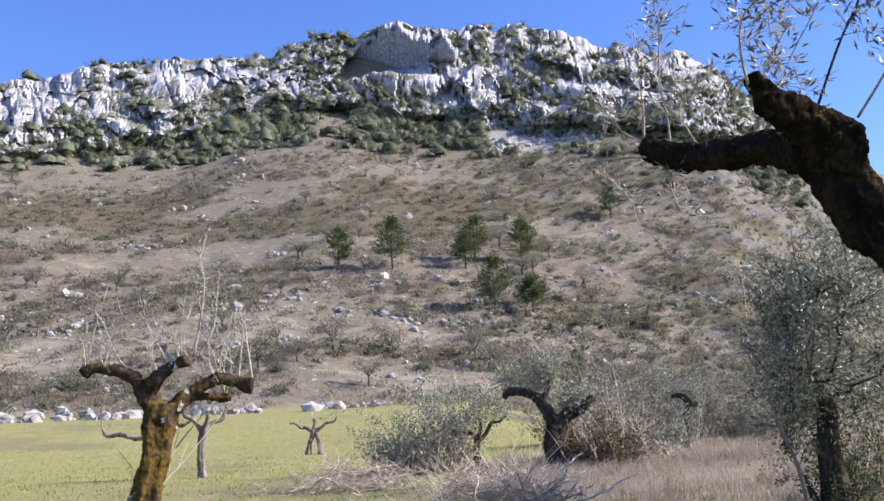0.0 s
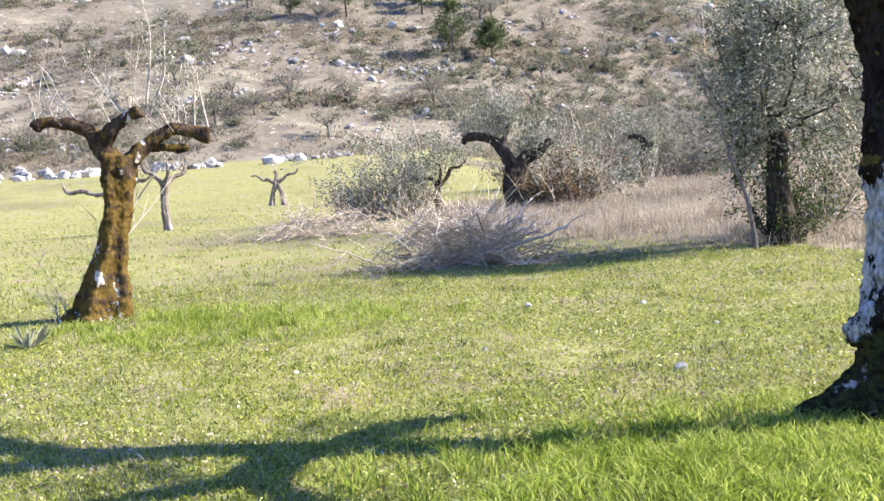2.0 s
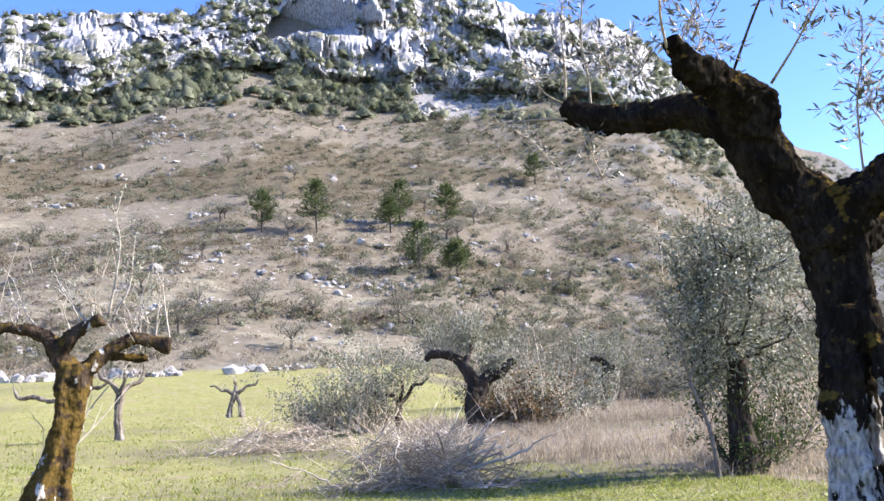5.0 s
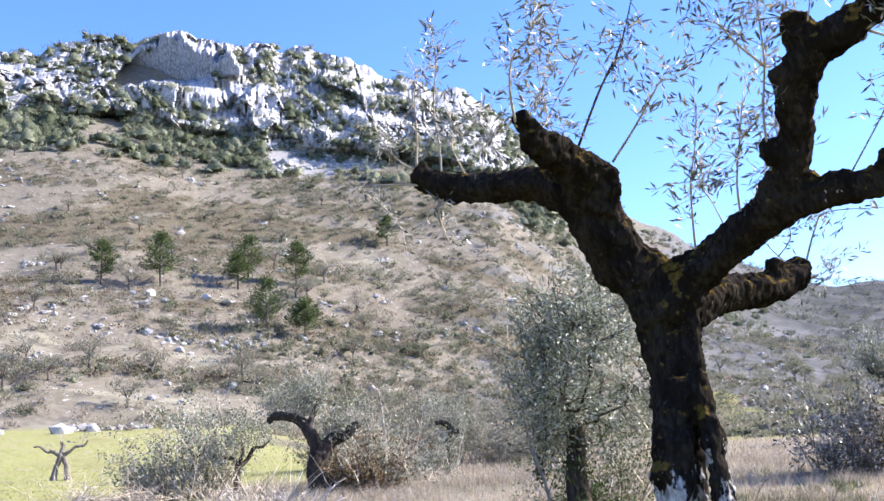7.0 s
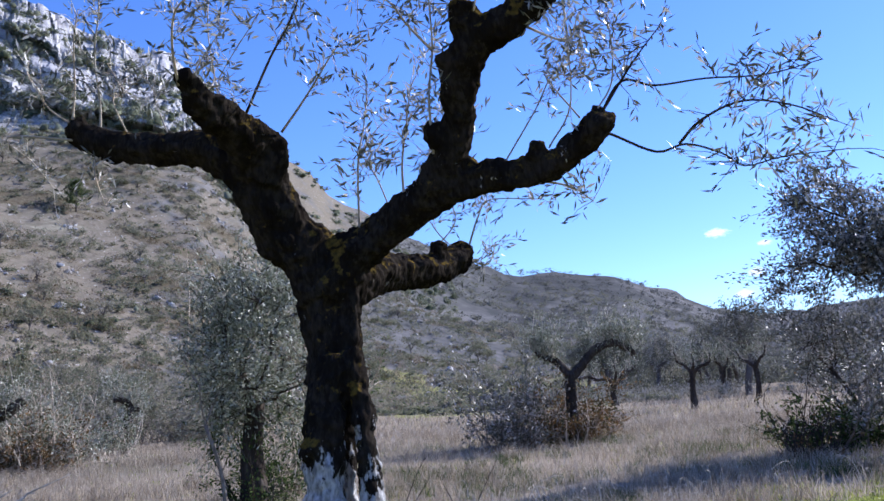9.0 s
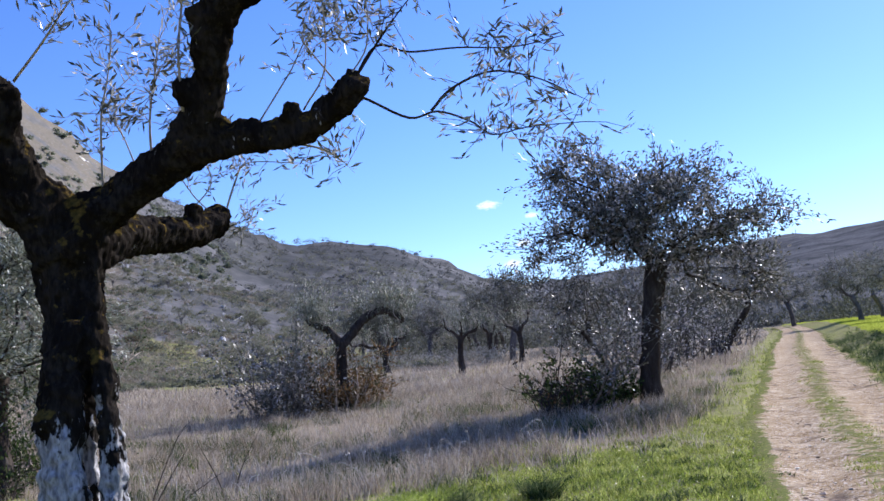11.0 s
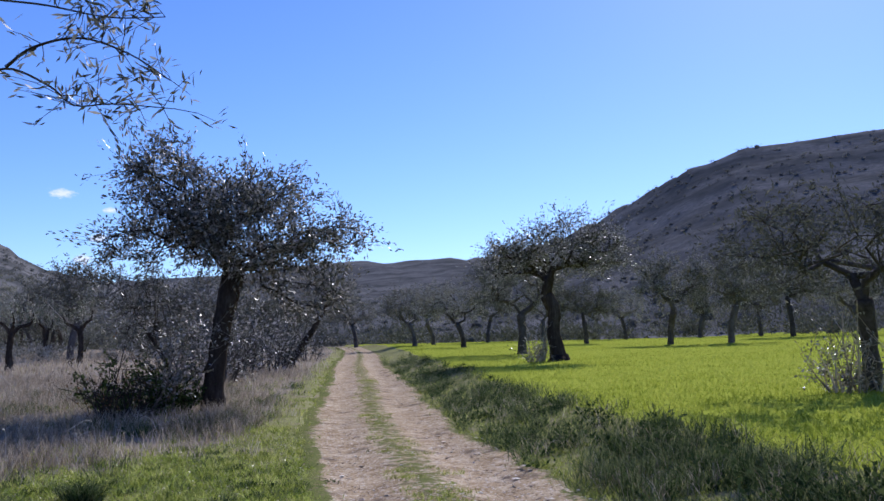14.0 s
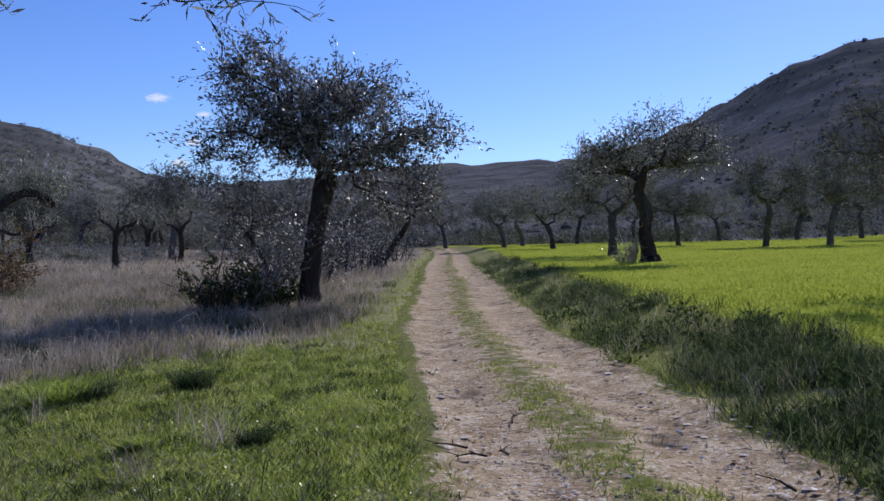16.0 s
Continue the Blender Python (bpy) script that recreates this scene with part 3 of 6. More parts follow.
def build_cliff():
    """The limestone crags along the hill's brow; returns ledges where bushes grow."""
    az = np.arange(-36, 21.5, 0.105)
    vv = np.linspace(-0.4, 1.0, 96)
    A, V = np.meshgrid(az, vv)
    el_r, r_r, el_c, r_c = (np.interp(A, LAND[:, 0], LAND[:, k]) for k in range(1, 5))
    notch = (fbm(A / 1.6, V * 0 + 3, 71, 4) - 0.5) * 1.5  # broken skyline
    el = el_c + (el_r + notch * smooth(0.3, 1.0, V) * 0.8 - el_c) * V
    U, W = A * 4.5, V * 26 + (fbm(A / 3, V * 2, 77, 2) - 0.5) * 8
    r = r_c - 7 + (r_r - r_c + 3) * (0.45 * V + 0.55 * V * np.abs(V))
    # tiers: steep walls parted by ledges
    tier = V * 3.2 + (fbm(A / 5, V * 0.5, 75, 3) - 0.5) * 2.2
    r = r + 9 * (smooth(0.55, 1.0, tier - np.floor(tier)) + np.floor(tier) - tier)
    skew = W + U * 0.15
    warp = (fbm(A * 1.5, V * 4, 52, 3) - 0.5) * 1.6
    # leaning pillars, blocks and broken faces
    r = r + (cells(U / 9, skew / 13, 51) - 0.5) * 6 + (cells(U / 4.2 + warp, skew / 9, 54) - 0.5) * 3.4 + (cells(U / 1.9 + warp, W / 5, 57) - 0.5) * 1.6 + (cells(U / 0.9, W / 1.9 + warp, 58) - 0.5) * 0.7
    r = r + (fbm(U / 5, W / 8, 61, 4) - 0.5) * 2.0 + 3.2 * smooth(0.03, 0.0, np.abs(fbm(U / 5 + W * 0.04, W / 22, 63, 3) - 0.5)) + 1.4 * smooth(0.03, 0.0, np.abs(fbm(U / 2.2 + W * 0.05, W / 14, 64, 2) - 0.5))
    r = r + 45 * np.maximum(0, -V)  # rooted in the slope
    # the great hollow with its streaked back wall
    rag = (fbm(A / 0.8, V * 4, 83, 3) - 0.5)
    low = 0.32 + 0.045 * (A + 5.1) + rag * 0.2
    high = 0.90 + 0.07 * smooth(-4.2, -3.0, A) - 0.10 * smooth(-1.5, 1.5, A) + (fbm(A / 0.35, V * 0 + 2, 84, 3) - 0.5) * 0.3
    B = A + rag * 0.9
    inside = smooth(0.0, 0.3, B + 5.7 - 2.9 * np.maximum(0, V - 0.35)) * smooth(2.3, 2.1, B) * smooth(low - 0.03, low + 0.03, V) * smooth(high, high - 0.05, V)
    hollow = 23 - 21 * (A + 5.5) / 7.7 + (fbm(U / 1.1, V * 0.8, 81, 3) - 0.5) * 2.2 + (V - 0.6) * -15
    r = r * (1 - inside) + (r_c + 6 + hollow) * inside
    x, y = r * np.sin(np.radians(A)), r * np.cos(np.radians(A))
    z = EYE + r * np.tan(np.radians(el))
    n, m = x.shape
    s = Shape()
    faces = [(i * m + k, i * m + k + 1, (i + 1) * m + k + 1, (i + 1) * m + k) for i in range(n - 1) for k in range(m - 1)]
    s.add(np.stack([x, y, z], -1).reshape(-1, 3), faces)
    # a back, so that the crags are solid
    bx, by = (r[-1] + 25) * np.sin(np.radians(az)), (r[-1] + 25) * np.cos(np.radians(az))
    top = np.stack([x[-1], y[-1], z[-1]], -1)
    back = np.stack([bx, by, z[-1] - 6], -1)
    s.add(np.concatenate([top, back]), [(k, k + 1, m + k + 1, m + k) for k in range(m - 1)])
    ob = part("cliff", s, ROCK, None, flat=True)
    # mask for the shade and streaks painted on the hollow's wall
    hollow_shade = ob.data.color_attributes.new("hollow_shade", "FLOAT_COLOR", "POINT")
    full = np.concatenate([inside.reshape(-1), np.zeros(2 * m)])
    hollow_shade.data.foreach_set("color", np.repeat(full[:, None], 4, 1).reshape(-1).astype(np.float32))
    tagged(ob, "pale grey limestone crags with a shaded hollow along the hilltop", "cliff", kind="structure")
    band = smooth(0.3, -0.5, el - np.interp(A, [-14, -8.2, -2, 3.8, 8, 12], [21.2, 21.6, 20.5, 19.7, 19.0, 18.4]) + (fbm(A / 1.5, V * 3, 97, 3) - 0.5) * 2.5)
    want = 0.75 * band * smooth(-16, -13, A) + smooth(0.46, 0.56, fbm(U / 14, W / 9, 95, 3) + 0.13 * smooth(0.45, 0.0, V) - 0.03 * smooth(-12, -16, A)) * (1 - inside) + 0.25 * smooth(0.97, 1.0, V)
    want = want + 0.5 * smooth(1.5, 4.5, A) * smooth(0.44, 0.5, fbm(U / 9, W / 7, 96, 3)) * (1 - inside) + 0.3 * smooth(0.94, 1.0, V)
    return np.stack([x, y, z, want], -1).reshape(-1, 4)


LEDGES = build_cliff()


def build_road():
    """The farm track: two wheel ruts and a grassy middle."""
    pts = []
    for (ax, ay), (bx, by) in zip(ROAD[:-1], ROAD[1:]):
        n = max(2, int(math.hypot(bx - ax, by - ay) / 0.35))
        pts += [(ax + (bx - ax) * t / n, ay + (by - ay) * t / n) for t in range(n)]
    pts = np.array(pts)
    for _ in range(25):
        pts[1:-1] = (pts[:-2] + pts[1:-1] * 2 + pts[2:]) / 4
    tan = np.gradient(pts, axis=0)
    tan /= np.linalg.norm(tan, axis=1, keepdims=True)
    nor = np.stack([tan[:, 1], -tan[:, 0]], 1)
    off = np.array([-1.45, -1.2, -1.0, -0.8, -0.6, -0.42, -0.25, 0, 0.25, 0.42, 0.6, 0.8, 1.0, 1.2, 1.45])
    sink = np.array([-0.05, 0.01, 0.0, -0.03, -0.03, -0.01, 0.02, 0.03, 0.02, -0.01, -0.03, -0.03, 0.0, 0.01, -0.05])
    green = np.array([1, 0.8, 0.3, 0, 0, 0.2, 0.55, 0.7, 0.55, 0.2, 0, 0, 0.2, 0.6, 1])
    reach = np.repeat(off[None, :], len(pts), 0)
    for edge in (slice(0, 2), slice(-2, None)):  # ragged edges where the turf creeps in
        reach[:, edge] += (fbm(pts[:, :1] * 1.1 + edge.start, pts[:, 1:] * 1.1, 93, 3) - 0.5) * 0.55
    P = pts[:, None, :] + nor[:, None, :] * reach[..., None]
    z = land(P[..., 0], P[..., 1]) + 0.035 + sink[None, :] + (fbm(P[..., 0] * 0.7, P[..., 1] * 0.7, 91, 2) - 0.5) * 0.03
    verts = np.concatenate([P, z[..., None]], -1).reshape(-1, 3)
    m = len(off)
    s = Shape()
    s.add(verts, [(i * m + k, i * m + k + 1, (i + 1) * m + k + 1, (i + 1) * m + k) for i in range(len(pts) - 1) for k in range(m - 1)])
    ob = part("road", s, DIRT)
    if ob.data.polygons[0].normal.z < 0:
        ob.data.flip_normals()
    col = ob.data.color_attributes.new("zone", "FLOAT_COLOR", "POINT")
    g = np.zeros((len(verts), 4), np.float32)
    g[:, 0] = np.tile(green, len(pts))
    col.data.foreach_set("color", g.reshape(-1))
    tagged(ob, "reddish dirt farm track with two stony ruts and a grassy middle", "dirt track", kind="structure")


build_road()


def cloud_material():
    m = bpy.data.materials.new("thin_cloud")
    m.use_nodes = True
    nt, nd = m.node_tree, m.node_tree.nodes
    nd.remove(nd["Principled BSDF"])
    tc, nz = nd.new("ShaderNodeTexCoord"), nd.new("ShaderNodeTexNoise")
    nz.inputs["Scale"].default_value, nz.inputs["Detail"].default_value = 2.6, 6
    nt.links.new(tc.outputs["Object"], nz.inputs["Vector"])
    ln = nd.new("ShaderNodeVectorMath")
    ln.operation = "LENGTH"
    nt.links.new(tc.outputs["Object"], ln.inputs[0])
    sb = nd.new("ShaderNodeMath")
    sb.operation = "MULTIPLY_ADD"
    nt.links.new(ln.outputs["Value"], sb.inputs[0])
    sb.inputs[1].default_value = -0.75
    nt.links.new(nz.outputs[0], sb.inputs[2])
    mr = nd.new("ShaderNodeMapRange")
    mr.inputs[1].default_value, mr.inputs[2].default_value, mr.inputs[4].default_value = -0.12, 0.35, 0.7
    nt.links.new(sb.outputs[0], mr.inputs[0])
    # the flat sheet glows by itself in place of sunlight on a cloud
    em, tr, mx = nd.new("ShaderNodeEmission"), nd.new("ShaderNodeBsdfTransparent"), nd.new("ShaderNodeMixShader")
    em.inputs[0].default_value, em.inputs[1].default_value = (1.0, 0.98, 0.95, 1), 0.96
    nt.links.new(mr.outputs[0], mx.inputs[0])
    nt.links.new(tr.outputs[0], mx.inputs[1])
    nt.links.new(em.outputs[0], mx.inputs[2])
    nt.links.new(mx.outputs[0], nd["Material Output"].inputs[0])
    return m


CLOUD = cloud_material()
for az, el, w, h in ((48.6, 10.25, 0.95, 0.4), (51.2, 9.4, 0.6, 0.25), (49.8, 6.6, 0.75, 0.4), (50.6, 7.8, 0.7, 0.4)):
    far = 2600
    s = Shape()
    s.add([(-1, -1, 0), (1, -1, 0), (1, 1, 0), (-1, 1, 0)], [(0, 1, 2, 3)])
    ob = part("cloud", s, CLOUD, None)
    at = Vector((math.sin(radians(az)), math.cos(radians(az)), math.tan(radians(el)))) * far
    ob.matrix_basis = look(at, (0, 0, EYE)) @ Matrix.Diagonal((radians(w) * far, radians(h) * far, 1, 1))
    tagged(ob, "small thin white cloud low in the sky", "cloud", kind="structure")

# ---- trees ----
def grow(rng, pos, way, length, radius, depth, wood, tips, sides, wander=0.25, lift=0.12, split=2):
    """A limb that forks on; gathers the tips of its finest twigs."""
    n = 5
    pts, p, d = [np.array(pos, float)], np.array(pos, float), np.array(way, float)
    for i in range(n):
        d = d + rng.normal(0, wander, 3) * 0.6
        d[2] += lift
        d /= np.linalg.norm(d)
        p = p + d * length / n
        pts.append(p)
    end = radius * (0.62 if depth else 0.3)
    tube(wood, pts, np.linspace(radius, end, n + 1), sides if depth > 1 else max(3, sides - 3), 0.15, rng, cap=depth == 0)
    if depth == 0:
        tips.append((pts[2], pts[-1]))
        return
    tips.append((pts[3], pts[-1])) if depth == 1 else None
    for i in range(split + (rng.random() < 0.4)):
        q = d + rng.normal(0, 0.75, 3)
        q /= np.linalg.norm(q)
        start = pts[-1] if i < 2 else pts[int(rng.integers(2, 5))]
        grow(rng, start, q, length * rng.uniform(0.55, 0.8), end * 0.85, depth - 1, wood, tips, sides, wander, lift, split)


def olive(rng, height, girth, lean=(0, 0), limbs=3, depth=3, per_tip=30, leaf=0.06, spread=0.12, sides=7, wide=0.9, fork=0.36, lift=0.1, reach=0.27, split=2, slim=0.3):
    """Wood and leaves of an olive tree that stands at the origin."""
    wood, crown, tips = Shape(), Shape(), []
    h = height * fork
    top = np.array([lean[0], lean[1], h])
    mid = top * np.array([0.3, 0.3, 0.55]) + np.array([rng.normal(0, girth * 0.5), rng.normal(0, girth * 0.5), 0])
    pts, rad = bend([(0, 0, -0.15), (0, 0, height * 0.03), mid, top], [girth * 1.7, girth * 1.25, girth, girth * 0.95], 4, 0.06, rng)
    tube(wood, pts, rad, sides + 2, 0.15, rng)
    turn = rng.random() * 6.28
    for i in range(limbs):
        a = turn + i * 6.283 / limbs + rng.normal(0, 0.25)
        w = np.array([math.cos(a) * wide, math.sin(a) * wide, rng.uniform(0.45, 0.9)])
        grow(rng, top - w * 0.03, w / np.linalg.norm(w), height * reach * rng.uniform(0.88, 1.12), girth * 0.6, depth, wood, tips, sides, 0.25, lift, split)
    for a, b in tips:
        n = max(2, int(per_tip * rng.uniform(0.5, 1.4)))
        t = rng.random((n, 1)) ** 0.7
        leaves(crown, a + (b - a) * t * 1.25, np.tile((b - a) / (np.linalg.norm(b - a) + 1e-9), (n, 1)), leaf, leaf * slim, rng, spread)
    return wood, crown


def crown_wood(rng, fork, tips, radius, wood, sides=6, step=0.4, wob=0.10):
    """Limbs that run from the fork out to the given tips, thicker where more of them share one way."""
    fork = np.asarray(fork, float)
    nodes, up = [fork], [-1]
    ends = []
    for tip in sorted(tips, key=lambda q: np.linalg.norm(q - fork)):
        arr = np.array(nodes)
        j = int(np.argmin(np.linalg.norm(arr - tip, axis=1) + 0.25 * np.linalg.norm(arr - fork, axis=1)))
        gap = tip - nodes[j]
        k = max(1, int(np.linalg.norm(gap) / step))
        at = j
        sag = np.cross(gap, rng.normal(0, 1, 3)) * 0.18
        for i in range(1, k + 1):
            u = i / k
            nodes.append(nodes[j] + gap * u + sag * math.sin(math.pi * u) + rng.normal(0, wob, 3) * step * (u < 1))
            up.append(at)
            at = len(nodes) - 1
        ends.append(at)
    load = np.zeros(len(nodes))
    for e in ends:
        while e >= 0:
            load[e] += 1
            e = up[e]
    rad = np.maximum(radius * (load / len(ends)) ** 0.62, 0.006)
    drawn = {0}
    for e in reversed(ends):
        line, i = [e], e
        while i not in drawn:
            drawn.add(i)
            i = up[i]
            line.append(i)
        if len(line) > 1:
            line = line[::-1]
            r = [min(rad[line[0]], rad[line[1]] * 1.15)] + [rad[q] for q in line[1:]]
            tube(wood, [nodes[q] for q in line], r, sides if r[0] > 0.05 else 4, 0.1, rng, cap=False)
    return [(nodes[up[e]] if up[e] >= 0 else nodes[e], nodes[e]) for e in ends]


def crowned(rng, fork, trunk_pts, trunk_rad, middle, size, count, per_tip, leaf, spread, slim=0.3, gap=0.42, ragged=0.0, lobes=()):
    """Wood and leaves of a tree whose crown fills an uneven round body."""
    wood, crown = Shape(), Shape()
    p, r = bend(trunk_pts, trunk_rad, 5, 0.06, rng)
    tube(wood, p, r, 10, 0.14, rng, True, 4)
    tips = []
    seed = int(rng.integers(0, 1000))
    while len(tips) < count:
        q = rng.normal(0, 1, 3)
        q /= np.linalg.norm(q)
        q = q * rng.uniform(0.25, 1.0) ** 0.5
        if q[2] < -0.75:
            continue
        if fbm(np.array([q[0] * 2.2 + 7]), np.array([q[1] * 2.2 + q[2] * 3.1]), seed, 2)[0] < gap:
            continue
        q = q * (1 + ragged * max(0, rng.normal(0, 1)) * 0.3)
        if lobes:
            c, sz, share = lobes[int(rng.choice(len(lobes), p=[l[2] for l in lobes]))]
            tips.append(np.asarray(c) + q * np.asarray(sz))
        else:
            tips.append(np.asarray(middle) + q * np.asarray(size))
    for a, b in crown_wood(rng, fork, tips, trunk_rad[-1] * 0.8, wood):
        d = (b - a) / (np.linalg.norm(b - a) + 1e-9)
        for j in range(3):
            e = b + d * 0.2 + rng.normal(0, spread * 1.1, 3)
            tube(wood, [b, e], [0.008, 0.003], 3, cap=False)
            n = max(1, int(per_tip / 3 * rng.uniform(0.6, 1.4)))
            leaves(crown, b + (e - b) * rng.uniform(0, 1.2, (n, 1)), np.tile(e - b, (n, 1)) / spread * 0.5, leaf, leaf * slim, rng, spread * 0.33)
    return wood, crown


def clump(s, rng, x, y, z, w, h, n, leaf):
    """A low bush: leaves through an uneven dome with gaps."""
    a = rng.random(n) * 6.283
    b = rng.random(n) ** 0.5
    lob = 0.65 + 0.35 * np.sin(a * rng.integers(2, 5) + rng.random() * 6)
    px, py = np.cos(a) * b * w * lob, np.sin(a) * b * w * lob
    pz = h * (1 - 0.7 * b ** 2) * rng.random(n) ** 0.6 * lob
    leaves(s, np.stack([x + px, y + py, z + pz], 1), np.stack([px, py, pz + 0.3 * h], 1) / max(w, 0.1), leaf, leaf * 0.55, rng)


def ball():
    """Eight rough faces and their rim, the inner mass of a bush."""
    ring = [(math.cos(k * 1.2566), math.sin(k * 1.2566)) for k in range(5)]
    v = [(0, 0, 1.0)] + [(0.85 * x, 0.85 * y, 0.5) for x, y in ring] + [(x, y, -0.3) for x, y in ring]
    f = [(0, 1 + k, 1 + (k + 1) % 5) for k in range(5)] + [(1 + k, 6 + k, 6 + (k + 1) % 5, 1 + (k + 1) % 5) for k in range(5)]
    return np.array(v), f


BALL = ball()


def bush(s, rng, x, y, z, w, h, lumps, sprigs, leaf, slim=0.38, core=0.5):
    """A bush of several uneven heads: a ragged inner mass under a coat of small sprays."""
    each = max(4, sprigs // lumps)
    for i in range(lumps):
        a, b = rng.random() * 6.283, (rng.random() ** 0.5) * 0.6 * (lumps > 1)
        k = rng.uniform(0.5, 0.85) if lumps > 1 else 1.0
        c = np.array([x + math.cos(a) * b * w, y + math.sin(a) * b * w, z + h * 0.25 * k])
        size = np.array([w * k, w * k, h * k * 0.85])
        if core:
            v = BALL[0] * (core * (1 + rng.normal(0, 0.3, (len(BALL[0]), 1))))
            s.add(c + v * size, BALL[1])
        q = rng.normal(0, 1, (each, 3))
        q /= np.linalg.norm(q, axis=1, keepdims=True)
        q[:, 2] = np.abs(q[:, 2]) - 0.2
        q *= rng.uniform(0.6, 1.1, (each, 1)) * (0.85 + 0.25 * np.sin(q[:, :1] * 4 + a) * np.cos(q[:, 1:2] * 5 - a))
        leaves(s, c + q * size, q + np.array([0, 0, 0.5]), leaf, leaf * slim, rng)


# -- the old olive beside the camera
def near_olive():
    rng = np.random.default_rng(4)
    t = base("olive_tree", 2.92, 5.64, 0.0, "old pruned olive tree, dark mossy bark and lime-white lower trunk", "olive tree")

    wood = Shape()

    def limb(pts, rad, steps=6, sides=18, flutes=0, rough=0.16):
        p, r = bend(np.array(pts) - np.array([2.92, 5.64, 0.0]), rad, steps, 0.02, rng)
        tube(wood, p, r, sides, rough, rng, True, flutes)

    def stem(pts, rad):
        """A stem given across the view of the track and upwards."""
        limb([(2.95 + 0.891 * u + 0.454 * v, 5.68 - 0.454 * u + 0.891 * v, z) for u, v, z in pts], rad, 6, 16)

    limb([(2.99, 5.86, 1.62), (3.03, 5.87, 1.85), (3.04, 5.89, 2.16), (3.03, 5.92, 2.4), (3.0, 5.9, 2.66)], [0.13, 0.17, 0.185, 0.2, 0.215], 6, 24, 5, 0.12)
    stem([(-0.10, 0, -0.45), (-0.11, 0, -0.1), (-0.12, 0, 0.25), (-0.11, 0, 0.55), (-0.085, 0, 0.9), (-0.095, 0, 1.25), (-0.08, 0.03, 1.6), (-0.04, 0.1, 2.0)], [0.46, 0.31, 0.225, 0.19, 0.15, 0.12, 0.13, 0.12])
    stem([(0.22, -0.03, -0.4), (0.2, -0.03, 0.1), (0.18, -0.02, 0.7), (0.185, 0, 1.2), (0.15, 0.02, 1.6), (0.1, 0.08, 2.05)], [0.28, 0.17, 0.11, 0.075, 0.075, 0.08])
    stem([(0.04, 0.15, -0.4), (0.04, 0.14, 0.3), (0.05, 0.16, 0.75)], [0.34, 0.2, 0.1])
    stem([(0.03, 0.19, 0.6), (0.05, 0.2, 1.1), (0.04, 0.17, 1.7)], [0.06, 0.05, 0.06])
    stem([(-0.16, -0.04, 0.5), (-0.27, -0.07, 0.42), (-0.29, -0.08, 0.34)], [0.15, 0.13, 0.08])
    stem([(-0.10, 0, 1.5), (-0.18, -0.03, 1.43), (-0.22, -0.04, 1.37)], [0.11, 0.09, 0.055])
    stem([(-0.2, 0, 0.05), (-0.5, -0.05, -0.1), (-0.95, -0.1, -0.24)], [0.2, 0.14, 0.06])
    stem([(0.1, -0.1, 0.05), (0.25, -0.4, -0.1), (0.35, -0.7, -0.25)], [0.18, 0.12, 0.05])
    limb([(3.02, 5.91, 2.45), (2.90, 5.95, 2.70), (2.74, 5.97, 2.86), (2.59, 5.96, 3.16), (2.45, 5.97, 3.38)], [0.2, 0.2, 0.185, 0.18, 0.165])
    limb([(2.54, 5.97, 3.30), (2.28, 6.21, 3.47), (1.99, 6.6, 3.56), (1.68, 6.91, 3.66), (1.58, 6.96, 3.80)], [0.16, 0.13, 0.105, 0.1, 0.08])
    limb([(2.56, 5.9, 3.28), (2.25, 5.66, 3.48), (2.01, 5.5, 3.55), (1.88, 5.4, 3.66)], [0.15, 0.112, 0.094, 0.05])
    limb([(2.56, 5.88, 3.2), (2.6, 5.78, 3.36), (2.62, 5.72, 3.46)], [0.15, 0.11, 0.06], 4, 12)
    limb([(2.6, 5.78, 3.40), (2.33, 5.68, 3.46), (2.06, 5.52, 3.49)], [0.1, 0.1, 0.1], 5, 12)
    limb([(2.40, 5.76, 3.42), (2.44, 5.68, 3.54)], [0.07, 0.035], 4, 10)
    limb([(3.0, 5.9, 2.48), (3.12, 5.76, 2.68), (3.25, 5.62, 2.80), (3.42, 5.34, 2.98), (3.47, 5.17, 3.1)], [0.2, 0.165, 0.135, 0.13, 0.13])
    limb([(3.45, 5.2, 3.04), (3.5, 5.02, 3.26), (3.47, 4.88, 3.5), (3.43, 4.76, 3.71), (3.48, 4.59, 3.83), (3.61, 4.38, 3.92), (3.69, 4.14, 4.08), (3.72, 3.95, 4.24)], [0.12, 0.105, 0.105, 0.115, 0.125, 0.095, 0.085, 0.075])
    limb([(3.44, 5.25, 3.02), (3.66, 4.96, 3.08), (3.82, 4.72, 3.06), (3.94, 4.47, 3.10), (3.98, 4.25, 3.21), (4.0, 4.15, 3.29)], [0.12, 0.1, 0.09, 0.085, 0.105, 0.085])
    limb([(3.84, 4.6, 3.12), (3.83, 4.56, 3.22)], [0.07, 0.04], 4, 10)
    limb([(3.58, 5.06, 3.10), (3.66, 4.98, 3.17)], [0.09, 0.06], 4, 10)
    limb([(3.12, 5.86, 2.50), (3.4, 6.02, 2.60), (3.67, 6.22, 2.68), (4.14, 6.51, 2.75), (4.50, 6.66, 2.86), (4.66, 6.7, 3.00)], [0.14, 0.125, 0.125, 0.135, 0.125, 0.085])
    limb([(4.3, 6.55, 2.86), (4.28, 6.5, 3.0)], [0.09, 0.06], 4, 10)
    limb([(3.45, 4.80, 3.60), (3.34, 4.78, 3.72), (3.29, 4.76, 3.79)], [0.1, 0.075, 0.05], 4, 12)
